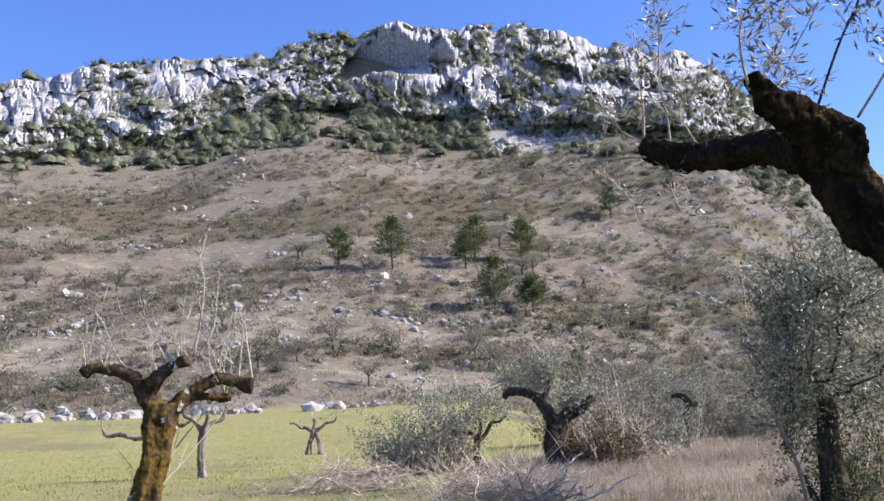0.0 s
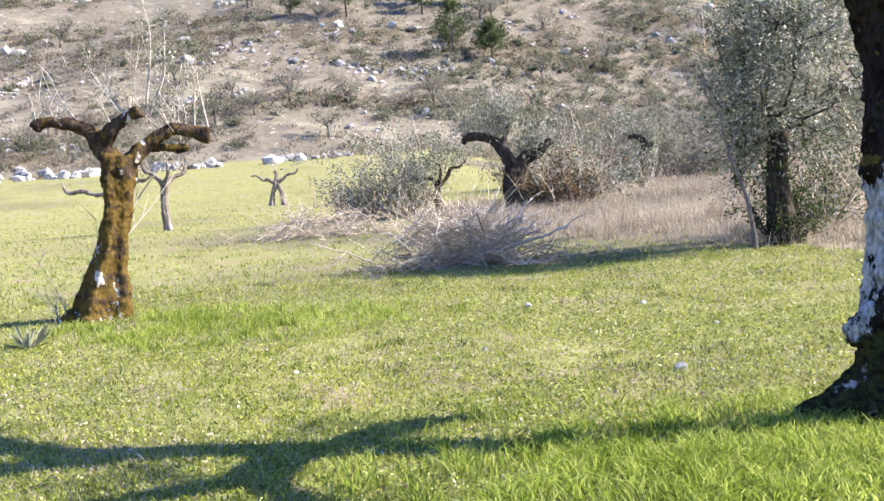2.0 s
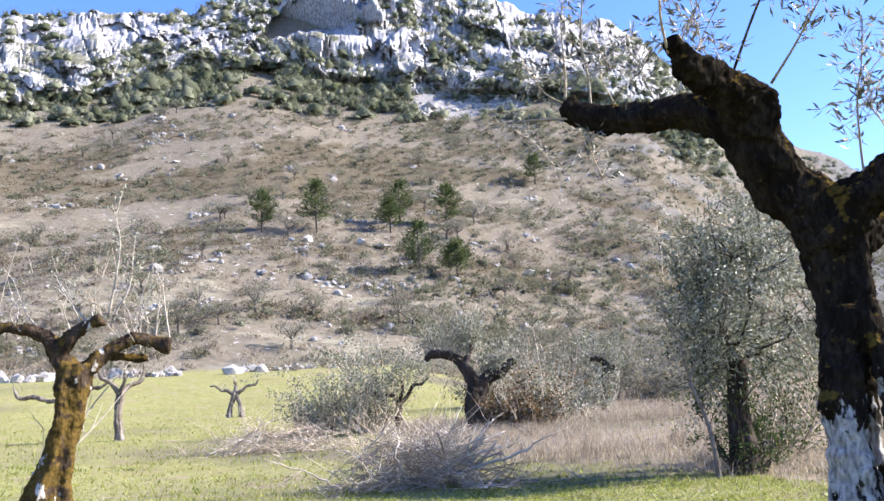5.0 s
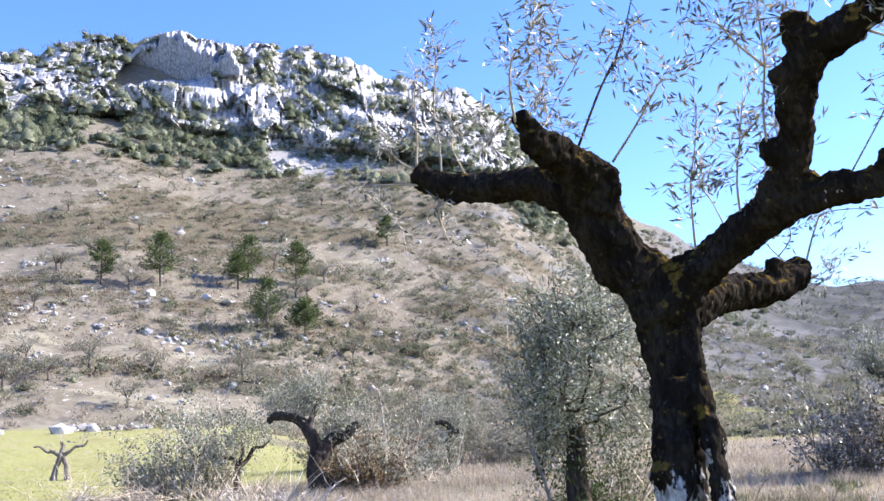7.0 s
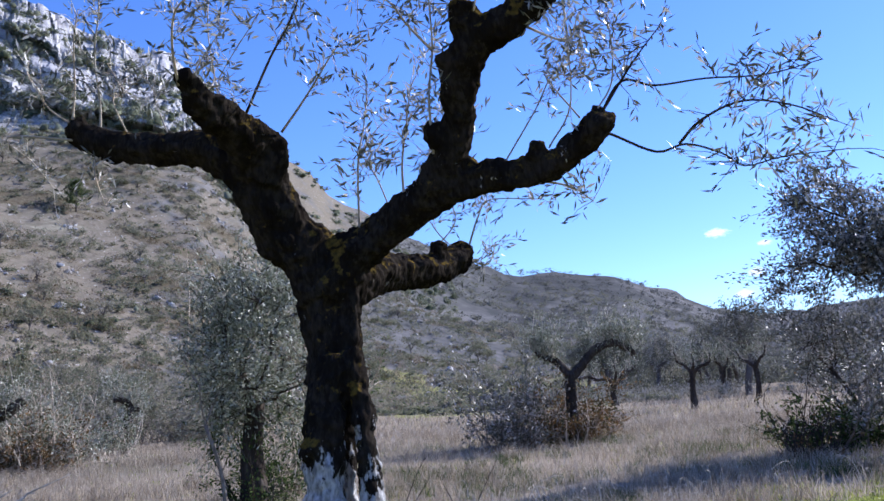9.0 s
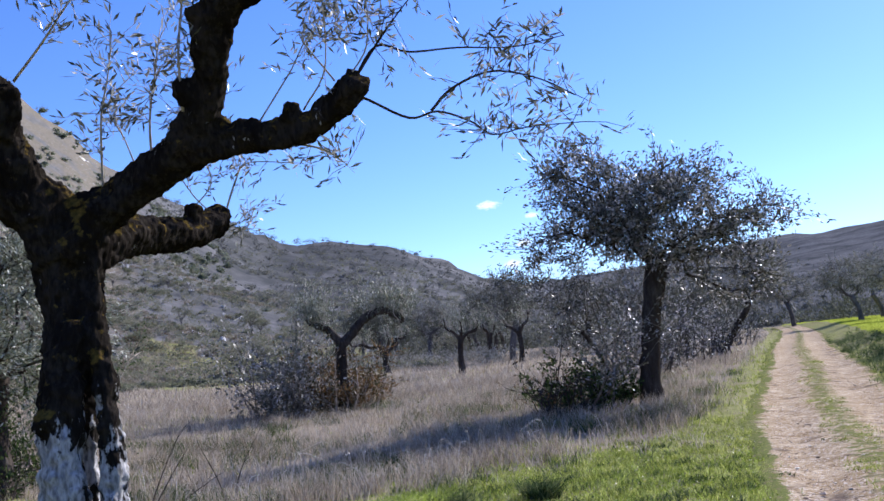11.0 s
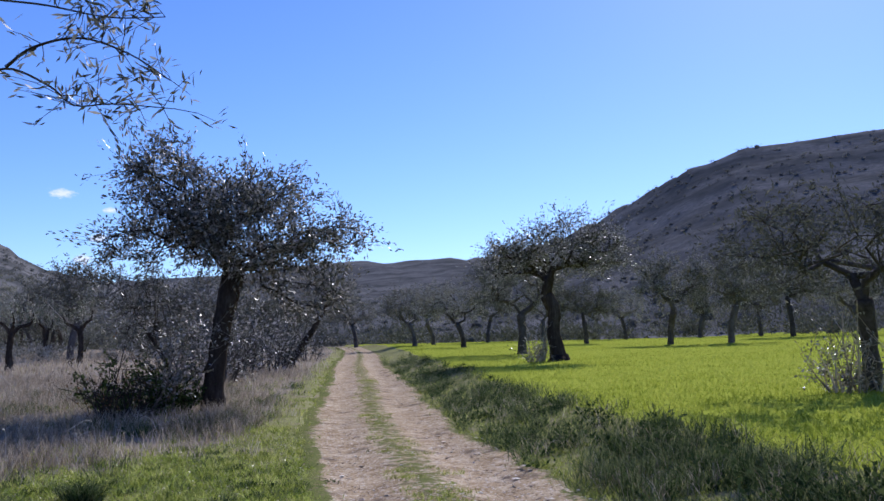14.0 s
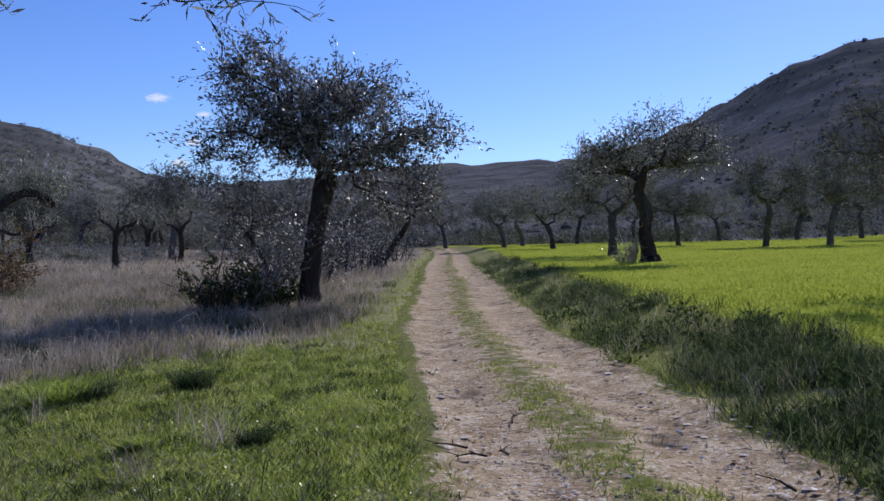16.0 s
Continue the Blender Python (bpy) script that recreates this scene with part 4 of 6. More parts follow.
    limb([(3.48, 4.62, 3.82), (3.39, 4.62, 3.98), (3.36, 4.60, 4.06)], [0.12, 0.095, 0.08], 4, 12)
    limb([(3.46, 5.0, 3.30), (3.37, 5.02, 3.36), (3.33, 5.02, 3.43)], [0.09, 0.065, 0.03], 4, 12)
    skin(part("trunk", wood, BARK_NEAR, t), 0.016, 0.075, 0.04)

    shoots = [[(1.57, 6.95, 3.8), (1.57, 6.88, 4.02), (1.53, 6.73, 4.31), (1.53, 6.6, 4.5)], [(1.74, 6.85, 3.72), (1.72, 6.78, 3.92), (1.64, 6.59, 4.18), (1.62, 6.37, 4.43), (1.58, 6.3, 4.61)],
              [(1.87, 5.42, 3.59), (1.79, 5.27, 3.76), (1.76, 5.1, 3.9), (1.82, 4.92, 3.98), (1.79, 4.74, 4.12)], [(2.36, 5.71, 3.5), (2.45, 5.44, 3.85), (2.5, 5.21, 4.03), (2.51, 5.08, 4.16), (2.51, 4.92, 4.34)],
              [(2.62, 5.68, 3.47), (2.68, 5.42, 3.63), (2.75, 5.18, 3.83), (2.8, 5.11, 3.92)], [(3.38, 5.06, 3.23), (3.29, 4.93, 3.54), (3.24, 4.78, 3.81), (3.16, 4.66, 4.01), (3.09, 4.55, 4.17)],
              [(3.24, 4.78, 3.79), (3.08, 4.81, 3.95), (2.96, 4.82, 4.08), (2.76, 4.91, 4.11)], [(3.17, 5.7, 2.72), (3.13, 5.63, 3.01), (3.08, 5.51, 3.29), (3.07, 5.39, 3.49), (3.06, 5.3, 3.73)],
              [(3.36, 5.41, 2.9), (3.31, 5.34, 3.22), (3.28, 5.2, 3.48), (3.25, 5.07, 3.7)], [(3.98, 4.22, 3.22), (4.17, 4.25, 3.2), (4.31, 4.06, 3.06), (4.39, 3.9, 3.07), (4.54, 3.78, 3.0), (4.61, 3.67, 2.9), (4.7, 3.48, 2.91), (4.86, 3.19, 2.89)],
              [(4.37, 3.93, 3.08), (4.4, 3.77, 3.18), (4.54, 3.58, 3.25), (4.65, 3.34, 3.16), (4.81, 3.19, 3.04)], [(4.0, 4.2, 3.26), (4.13, 4.11, 3.49), (4.25, 3.96, 3.43), (4.45, 3.75, 3.43), (4.6, 3.45, 3.37), (4.78, 3.21, 3.4)],
              [(4.0, 4.18, 3.28), (4.16, 4.04, 3.58), (4.2, 3.83, 3.74)], [(4.69, 6.7, 2.97), (4.7, 6.52, 3.24), (4.71, 6.35, 3.34), (5.0, 6.01, 3.29)], [(4.66, 6.72, 2.93), (4.78, 6.55, 2.84), (4.83, 6.47, 3.02)],
              [(1.66, 6.9, 3.66), (1.17, 7.07, 3.68), (1.34, 7.09, 3.52), (1.48, 7.11, 3.35)], [(1.8, 6.78, 3.6), (1.7, 6.83, 3.44), (1.77, 6.82, 3.18)], [(3.77, 4.78, 3.03), (4.0, 4.54, 2.95), (4.13, 4.45, 2.84)],
              [(3.6, 4.42, 3.9), (3.82, 4.22, 3.74), (3.85, 4.12, 3.88)], [(3.66, 4.2, 4.05), (3.9, 3.95, 4.1), (4.1, 3.7, 4.0)], [(3.62, 4.36, 3.95), (3.5, 4.2, 4.2), (3.4, 4.1, 4.4)]]
    drop = np.array([2.92, 5.64, 0.0])
    for at in [(2.2, 5.62, 3.55), (2.05, 5.52, 3.6), (2.5, 5.8, 3.45), (1.9, 6.7, 3.66), (2.1, 6.4, 3.58), (3.3, 5.5, 2.95), (3.4, 5.35, 3.05), (3.55, 5.05, 3.2), (3.75, 4.8, 3.15), (3.9, 4.55, 3.18), (3.95, 4.3, 3.3), (3.5, 4.6, 3.95), (3.55, 4.45, 4.0), (3.38, 4.62, 4.02), (3.65, 4.25, 4.05), (4.3, 6.6, 2.95), (4.55, 6.68, 2.98), (1.62, 6.95, 3.76), (3.98, 4.2, 3.3), (3.44, 4.7, 3.8)]:
        d = np.array([rng.normal(0, 0.4), rng.normal(-0.1, 0.4), 1.0])
        ln = rng.uniform(0.3, 0.8)
        p0 = np.array(at)
        shoots.append([p0, p0 + d * ln * 0.4 + rng.normal(0, 0.06, 3), p0 + d * ln * 0.75 + rng.normal(0, 0.1, 3), p0 + d * ln + rng.normal(0, 0.16, 3)])
    for k, line in enumerate(shoots):
        w, lf = Shape(), Shape()
        line = np.array(line) - drop
        p, r = bend(line, np.linspace(0.010 if k < 21 else 0.006, 0.003, len(line)), 5, 0.0)
        tube(w, p, r, 5)
        spots, ways = [], []
        for i in range(int(len(p) * (0.62 if k in (9, 11) else 0.33)), len(p)):
            for _ in range(1 if i % 2 else 3):
                d = rng.normal(0, 1, 3) + np.array([0, 0, 0.5])
                d /= np.linalg.norm(d)
                ln = rng.uniform(0.08, 0.30)
                q = np.array([p[i], p[i] + d * ln * 0.5 + rng.normal(0, 0.01, 3), p[i] + d * ln + np.array([0, 0, -0.02])])
                tube(w, q, [0.003, 0.0022, 0.0012], 3, cap=False)
                for j in range(int(3 + ln * 24)):
                    u = rng.random()
                    spots.append(q[0] + (q[2] - q[0]) * (0.2 + 0.85 * u))
                    ways.append(d)
        leaves(lf, spots, ways, 0.078, 0.017, rng, 0.02)
        # light put into colour: backlit shoots in dark BARK, sunlit ones in pale wood
        sh = part("shoot", w, BARK if k in (9, 10, 11, 12, 3) else SHOOT if k % 2 else TWIG, t, "thin shoot of new growth")
        part("foliage", lf, LEAF, sh, "narrow silvery olive leaves")


near_olive()


def polar(az, r):
    return r * math.sin(radians(az)), r * math.cos(radians(az))


# -- hard-pruned olives in the meadow
def pruned_olive(x, y, spec, label, seed, scale=1.0, turn=0.0, shoots=8, mat=None, leafy=50, leaf=0.07, group="hard-pruned olives in the meadow", tall=()):
    rng = np.random.default_rng(seed)
    t = base("pruned_olive_tree", x, y, ground_z(x, y), label, "olive tree", group, turn)
    mat = mat or BARK_MOSSY
    ends, wood = [], Shape()
    for k, (pts, rad) in enumerate(spec):
        p, r = bend(np.array(pts) * scale, np.array(rad) * scale, 7, 0.02, rng)
        tube(wood, p, r, 16 if k == 0 else 12, 0.2, rng, True, 4 if k == 0 else 0)
        if k:
            ends.append(p)
    skin(part("trunk", wood, mat, t), 0.026, 0.07, 0.03)
    for line in tall:
        s, lf = Shape(), Shape()
        p, r = bend(np.array(line), np.linspace(0.02, 0.005, len(line)), 5)
        tube(s, p, r, 5)
        for j in range(12):
            q = p[rng.integers(len(p) // 3, len(p))]
            e = q + rng.normal(0, 0.14, 3) + np.array([0, 0, 0.2])
            tube(s, [q, e], [0.006, 0.002], 3, cap=False)
            leaves(lf, q + (e - q) * rng.uniform(0.2, 1.1, (9, 1)), np.tile(e - q, (9, 1)) * 3, 0.07, 0.022, rng, 0.05)
        part("foliage", lf, LEAF_SILVER, part("shoot", s, SHOOT, t, "tall pale shoot"))
    for i in range(shoots):
        limb = ends[i % len(ends)]
        at = limb[rng.integers(len(limb) // 3, len(limb))]
        s = Shape()
        d = np.array([rng.normal(0, 0.32), rng.normal(0, 0.32), 1.0])
        ln = (0.3 + 1.0 * rng.random() ** 1.8) * scale
        thick = rng.uniform(0.4, 1.0)
        p, r = bend([at, at + d * ln * 0.5 + rng.normal(0, 0.07, 3), at + d * ln + rng.normal(0, 0.12, 3)], np.array([0.016, 0.010, 0.004]) * scale * thick, 4)
        tube(s, p, r, 4)
        for j in range(4):
            q = p[rng.integers(2, len(p))]
            dd = d * 0.6 + rng.normal(0, 0.5, 3)
            tube(s, [q, q + dd * 0.25 * scale], [0.006, 0.002], 3, cap=False)
        sh = part("shoot", s, SHOOT, t, "bare pale upright shoot")
        if (i // len(ends)) % 2 == 0:
            lf = Shape()
            n = leafy
            sp = p[rng.integers(len(p) // 2, len(p), n)]
            leaves(lf, sp, np.tile(d, (n, 1)), leaf, leaf * 0.3, rng, 0.1 + leaf)
            part("foliage", lf, LEAF_SILVER, sh)
    return t


SPEC_A = [([(-0.12, 0, -0.2), (-0.06, 0, 0.08), (0.08, 0.0, 0.5), (0.22, 0, 0.9), (0.36, 0, 1.4), (0.42, 0, 1.85), (0.45, 0, 2.1)], [0.42, 0.29, 0.23, 0.19, 0.185, 0.21, 0.2]),
          ([(0.2, 0.1, -0.2), (0.28, 0.05, 0.2), (0.3, 0.03, 0.7), (0.4, 0, 1.2)], [0.22, 0.15, 0.12, 0.1]),
          ([(-0.3, -0.05, 0.1), (-0.45, -0.1, -0.05), (-0.6, -0.1, -0.2)], [0.14, 0.1, 0.05]),
          ([(0.36, 0.0, 2.0), (0.2, 0.0, 2.28), (0.05, 0.0, 2.5), (-0.28, -0.04, 2.6), (-0.52, -0.06, 2.61), (-0.58, -0.06, 2.55)], [0.15, 0.12, 0.085, 0.07, 0.07, 0.085]),
          ([(0.26, 0.0, 2.25), (0.38, -0.05, 2.42), (0.56, -0.08, 2.57), (0.80, -0.1, 2.68)], [0.12, 0.1, 0.08, 0.09]),
          ([(0.55, 0.05, 2.0), (0.74, 0.1, 2.2), (0.97, 0.12, 2.34), (1.18, 0.15, 2.42), (1.42, 0.15, 2.36), (1.62, 0.15, 2.3)], [0.13, 0.105, 0.085, 0.075, 0.085, 0.105]),
          ([(0.8, 0.2, 2.2), (1.05, 0.3, 2.2), (1.28, 0.35, 2.16)], [0.06, 0.05, 0.05]),
          ([(1.1, 0.14, 2.4), (1.16, 0.1, 2.5)], [0.06, 0.04])]
pruned_olive(-4.19, 12.75, SPEC_A, "old olive tree pruned hard to stubs, rusty moss on the trunk", 11, 1.0, 0, 40, leafy=14, leaf=0.05, tall=[((0.84, 0.06, 2.7), (0.95, 0.05, 3.3), (1.0, 0.0, 3.75), (0.9, 0.0, 4.2)), ((0.9, 0.06, 2.7), (1.1, 0.1, 3.1), (1.15, 0.1, 3.5)), ((0.6, 0.08, 2.6), (0.35, 0.1, 2.95), (0.15, 0.1, 3.3)), ((1.38, 0.3, 2.3), (1.42, 0.3, 2.7), (1.45, 0.35, 3.1))])
SPEC_F = [([(0, 0, -0.1), (0.0, 0, 0.1), (-0.05, 0.0, 1.0), (0.0, 0, 2.0)], [0.24, 0.17, 0.14, 0.15]),
          ([(0, 0, 1.85), (-0.35, 0, 2.35), (-0.8, 0.1, 2.55), (-1.0, 0.1, 2.75)], [0.12, 0.10, 0.08, 0.05]),
          ([(0, 0, 1.85), (0.4, 0.1, 2.3), (0.8, 0.15, 2.65), (1.3, 0.1, 2.8), (1.75, 0.1, 2.6), (1.85, 0.1, 2.4)], [0.14, 0.13, 0.12, 0.11, 0.10, 0.08])]
SPEC_G = [([(0, 0, -0.1), (0.0, 0, 0.1), (-0.08, 0.0, 0.7), (0.05, 0, 1.25)], [0.42, 0.34, 0.3, 0.3]),
          ([(0.05, 0, 1.1), (-0.2, 0, 1.75), (-0.55, 0.1, 2.25), (-1.3, 0.1, 2.4), (-1.5, 0.1, 2.2)], [0.22, 0.19, 0.15, 0.13, 0.08]),
          ([(0.05, 0, 1.1), (0.4, 0.1, 1.6), (0.8, 0.15, 1.75), (1.25, 0.1, 2.1)], [0.24, 0.21, 0.18, 0.12]),
          ([(-0.3, 0, 1.9), (-0.1, 0.1, 2.5), (0.1, 0.1, 2.9)], [0.13, 0.09, 0.05])]
SPEC_H = [([(0, 0, -0.1), (0.0, 0, 0.1), (-0.05, 0.0, 0.9), (0.04, 0, 1.75)], [0.24, 0.17, 0.13, 0.14]),
          ([(0.02, 0, 1.6), (-0.3, 0.05, 2.05), (-0.62, 0.1, 2.25), (-0.75, 0.1, 2.75)], [0.1, 0.085, 0.07, 0.035]),
          ([(0.02, 0, 1.6), (0.4, 0.1, 1.95), (0.8, 0.1, 2.1), (0.95, 0.15, 2.6)], [0.11, 0.09, 0.075, 0.035]),
          ([(0.0, 0, 1.65), (0.1, -0.3, 2.1), (0.05, -0.4, 2.6)], [0.08, 0.06, 0.03])]
SPEC_B = [([(0, 0, -0.1), (0.0, 0, 0.1), (-0.08, 0.0, 0.6), (0.0, 0, 1.15)], [0.24, 0.16, 0.12, 0.13]),
          ([(0, 0, 1.05), (-0.28, 0, 1.4), (-0.8, 0.1, 1.42), (-1.3, 0.1, 1.6), (-1.75, 0.1, 1.55), (-1.95, 0.1, 1.95)], [0.11, 0.09, 0.08, 0.08, 0.06, 0.035]),
          ([(0, 0, 1.05), (0.35, 0.1, 1.35), (0.6, 0.1, 1.75), (0.95, 0.1, 1.8), (1.25, 0.1, 2.05)], [0.10, 0.08, 0.07, 0.06, 0.035]),
          ([(0, 0, 1.1), (0.15, -0.3, 1.6), (0.1, -0.5, 2.1)], [0.09, 0.07, 0.04])]
SPEC_C = [([(0, 0, -0.1), (0.0, 0, 0.1), (0.06, 0.02, 0.5), (0.22, 0, 0.95), (0.2, 0, 1.1)], [0.2, 0.13, 0.10, 0.11, 0.12]),
          ([(0.55, 0, -0.1), (0.52, 0, 0.2), (0.46, 0, 0.6), (0.33, 0, 0.95), (0.28, 0, 1.15)], [0.2, 0.13, 0.11, 0.10, 0.1]),
          ([(0.2, 0, 1.0), (-0.12, 0, 1.2), (-0.3, 0.05, 1.18), (-0.62, 0.05, 1.42), (-0.85, 0.05, 1.4)], [0.09, 0.07, 0.06, 0.05, 0.03]),
          ([(0.3, 0, 1.0), (0.62, 0, 1.2), (0.8, 0.05, 1.36), (1.15, 0.05, 1.4), (1.3, 0.05, 1.62)], [0.09, 0.07, 0.06, 0.05, 0.03]),
          ([(0.25, 0, 1.05), (0.3, 0.1, 1.4), (0.22, 0.1, 1.6)], [0.09, 0.07, 0.06])]
pruned_olive(-9.9, 33.6, SPEC_B, "pruned olive tree with spreading grey limbs", 12, 1.0, 0, 8, BARK_GREY)
pruned_olive(-8.3, 33.5, SPEC_H, "pruned grey olive tree with short limbs", 13, 0.95, 30, 8, BARK_GREY)
pruned_olive(-6.9, 50.0, SPEC_C, "small twin-stemmed olive pruned to short stubs", 14, 1.15, 0, 5, BARK_GREY)
pruned_olive(18.2, 21.9, SPEC_F, "crooked dark olive with one drooping limb and thin shoots", 15, 1.0, -40, 84, BARK, 110, 0.10, "olives of the fallow land")
pruned_olive(3.4, 29.8, SPEC_G, "dark forked olive with leafy upright shoots over brambles", 16, 1.0, -6, 84, BARK, 130, 0.10, "olives of the fallow land")
pruned_olive(1.1, 32.0, SPEC_B, "dark crooked olive sunk in a bush of suckers", 17, 0.8, -2, 34, BARK, 130, 0.10, "olives of the fallow land")


# -- leafy olives and thickets
def standing(name, x, y, label, category, rng_seed, height, girth, leafmat, barkmat, group="", turn=0.0, **kw):
    rng = np.random.default_rng(rng_seed)
    t = base(name, x, y, ground_z(x, y), label, category, group, turn)
    wood, crown = olive(rng, height, girth, **kw)
    part("trunk", wood, barkmat, t)
    part("crown", crown, leafmat, t)
    return t


def crowned_tree(name, x, y, label, seed, leafmat, barkmat, *form, **kw):
    rng = np.random.default_rng(seed)
    t = base(name, x, y, ground_z(x, y), label, "olive tree", kw.pop("group", ""))
    wood, crown = crowned(rng, *form, **kw)
    part("trunk", wood, barkmat, t)
    part("crown", crown, leafmat, t)
    return t


def thicket(x, y, w, h, label, seed, n=1200, stems=30, leaf=0.05, mat=None, category="thicket", stemmat=None):
    rng = np.random.default_rng(seed)
    t = base("thicket", x, y, ground_z(x, y), label, category)
    wood, lf = Shape(), Shape()
    for i in range(stems):
        a, b = rng.random() * 6.283, rng.random() ** 0.5
        p0 = np.array([math.cos(a) * b * w * 0.7, math.sin(a) * b * w * 0.7, -0.05])
        d = np.array([math.cos(a) * 0.35, math.sin(a) * 0.35, 1.0]) + rng.normal(0, 0.3, 3)
        hh = h * rng.uniform(0.5, 1.0)
        pts = [p0, p0 + d * hh * 0.5 + rng.normal(0, 0.08, 3) * hh, p0 + d * hh + rng.normal(0, 0.15, 3) * hh]
        p, r = bend(pts, [0.02 + 0.006 * h, 0.012, 0.004], 3)
        tube(wood, p, r, 4, cap=False)
        for j in range(6):
            q = p[rng.integers(1, len(p))]
            e = q + rng.normal(0, 0.22, 3) * h + np.array([0, 0, 0.1 * h])
            tube(wood, [q, (q + e) / 2 + rng.normal(0, 0.03, 3) * h, e], [0.009, 0.006, 0.003], 3, cap=False)
            m = max(1, n // (stems * 6))
            u = rng.random((m, 1))
            leaves(lf, q + (e - q) * u * 1.1, np.tile(e - q, (m, 1)) / (h * 0.3), leaf, leaf * 0.45, rng, 0.07 * h * 0.5)
    tagged(part("brushwood", wood, stemmat or TWIG, t), kind="stuff")
    part("foliage", lf, mat or LEAF_SILVER, t)


def heap(x, y, w, d, h, label, seed, n=260, turn=0.0, limbs=8):
    """A heap of cut branches."""
    rng = np.random.default_rng(seed)
    t = base("brush_heap", x, y, ground_z(x, y), label, "brush heap", "heaps of cut branches", turn)
    thin = Shape()
    for i in range(n):
        px, py = rng.normal(0, 0.42) * w, rng.normal(0, 0.42) * d
        top = h * max(0.08, 1 - (px / w) ** 2 - (py / d) ** 2)
        a = rng.random() * 6.28
        ln = rng.uniform(0.4, 1.6)
        dr = np.array([math.cos(a), math.sin(a), rng.normal(0.35, 0.5)])
        c = np.array([px, py, top * rng.random()])
        pts = np.array([c - dr * ln / 2, c + rng.normal(0, 0.06, 3), c + dr * ln / 2 + np.array([0, 0, -0.05])])
        pts[:, 2] = np.maximum(pts[:, 2], 0.0)
        rad = rng.uniform(0.003, 0.011)
        p, r = bend(pts, [rad, rad * 0.7, rad * 0.3], 3)
        big = i % 9 == 0
        if big:
            log = Shape()
            tube(log, p, r * 2, 6)
            part("cut_branch", log, CUT_WOOD, t, "pale cut branch")
        else:
            tube(thin, p, r, 4, cap=False)
        for j in range(5):
            q = p[rng.integers(1, len(p))]
            e = q + dr * rng.uniform(0.1, 0.4) + rng.normal(0, 0.14, 3)
            e[2] = max(e[2], 0.0)
            tube(thin, [q, e], [0.005, 0.002], 3, cap=False)
    for i in range(limbs):
        a = rng.uniform(-0.5, 3.6)
        c = np.array([rng.normal(0, 0.4) * w, rng.normal(0, 0.3) * d, h * rng.uniform(0.25, 0.8)])
        ln = rng.uniform(0.5, 1.1)
        dr = np.array([math.cos(a) * 0.8, math.sin(a) * 0.4 - 0.3, rng.uniform(0.15, 0.8)]) * ln
        log = Shape()
        p, r = bend([c - dr * 0.6, c + rng.normal(0, 0.05, 3), c + dr * 0.6, c + dr + rng.normal(0, 0.12, 3)], np.array([0.026, 0.023, 0.017, 0.007]) * rng.uniform(0.5, 1.3), 4, 0.12, rng)
        p[:, 2] = np.maximum(p[:, 2], 0.01)
        p = p + rng.normal(0, 0.03, p.shape) * np.array([1, 1, 0.4])
        tube(log, p, r, 6)
        for k in range(3):
            q = p[rng.integers(len(p) // 2, len(p))]
            tube(log, [q, q + dr * 0.3 + rng.normal(0, 0.15, 3)], [0.012, 0.004], 4)
        part("cut_branch", log, CUT_WOOD, t, "pale cut branch")
    tagged(part("brushwood", thin, TWIG, t, "tangled grey twigs"), kind="stuff")


heap(0.87, 17.0, 1.9, 0.9, 0.95, "heap of cut olive branches, grey tangled twigs", 21, 380, 0.0, 30)
heap(-2.4, 25.6, 2.0, 1.0, 0.8, "low heap of cut branches on the grass", 22, 170)
# the leafy olive with a sapling beside it
crowned_tree("olive_tree", 6.25, 15.9, "bushy olive tree with a dark ivy-clad trunk and silvery leaves", 31, LEAF_SILVER, BARK, (0.05, 0, 1.9), [(0, 0, -0.2), (0.05, 0, 0.2), (0, 0.05, 1.0), (0.05, 0, 1.9)], [0.36, 0.25, 0.19, 0.16], (0.35, 0.1, 2.85), (1.3, 1.3, 1.8), 210, 95, 0.095, 0.25, gap=0.38, ragged=0.4)
thicket(6.2, 15.82, 0.2, 1.35, "ivy and suckers round an olive trunk", 32, 1700, 12, 0.08, LEAF_GREEN, stemmat=BARK)
thicket(7.1, 17.3, 0.8, 2.3, "fresh green shrub behind an olive tree", 34, 4200, 30, 0.085, RANK)
standing("sapling", 5.55, 15.3, "thin upright sapling with few leaves", "sapling", 33, 2.6, 0.034, LEAF_SILVER, BARK_GREY, lean=(-0.3, 0.1), depth=2, per_tip=26, limbs=2, wide=0.4, fork=0.6, sides=5)
# two sprouting olives and their bramble skirts
SPEC_J = [([(0, 0, -0.1), (0.02, 0, 0.1), (0.12, 0, 0.7), (-0.02, 0, 1.3)], [0.3, 0.22, 0.19, 0.2]),
          ([(-0.02, 0, 1.2), (0.22, 0, 1.65), (0.2, 0.1, 2.05), (-0.15, 0.1, 2.3), (-0.45, 0.1, 2.25)], [0.19, 0.17, 0.15, 0.12, 0.09]),
          ([(0.2, 0, 1.7), (0.5, 0, 1.85), (0.7, 0.1, 1.75)], [0.13, 0.11, 0.08])]
pruned_olive(*polar(14.0, 37), SPEC_J, "dark crooked olive leaning among grey suckers", 18, 0.85, 0, 40, BARK, 90, 0.11, "olives of the fallow land")
thicket(*polar(13.0, 36), 1.2, 1.2, "grey bush of olive suckers at the foot of a crooked olive", 36, 3600, 36, 0.11)
thicket(4.7, 30.3, 1.7, 1.3, "brown bramble thicket at the foot of an olive", 35, 6000, 80, 0.11, LEAF_RUST)
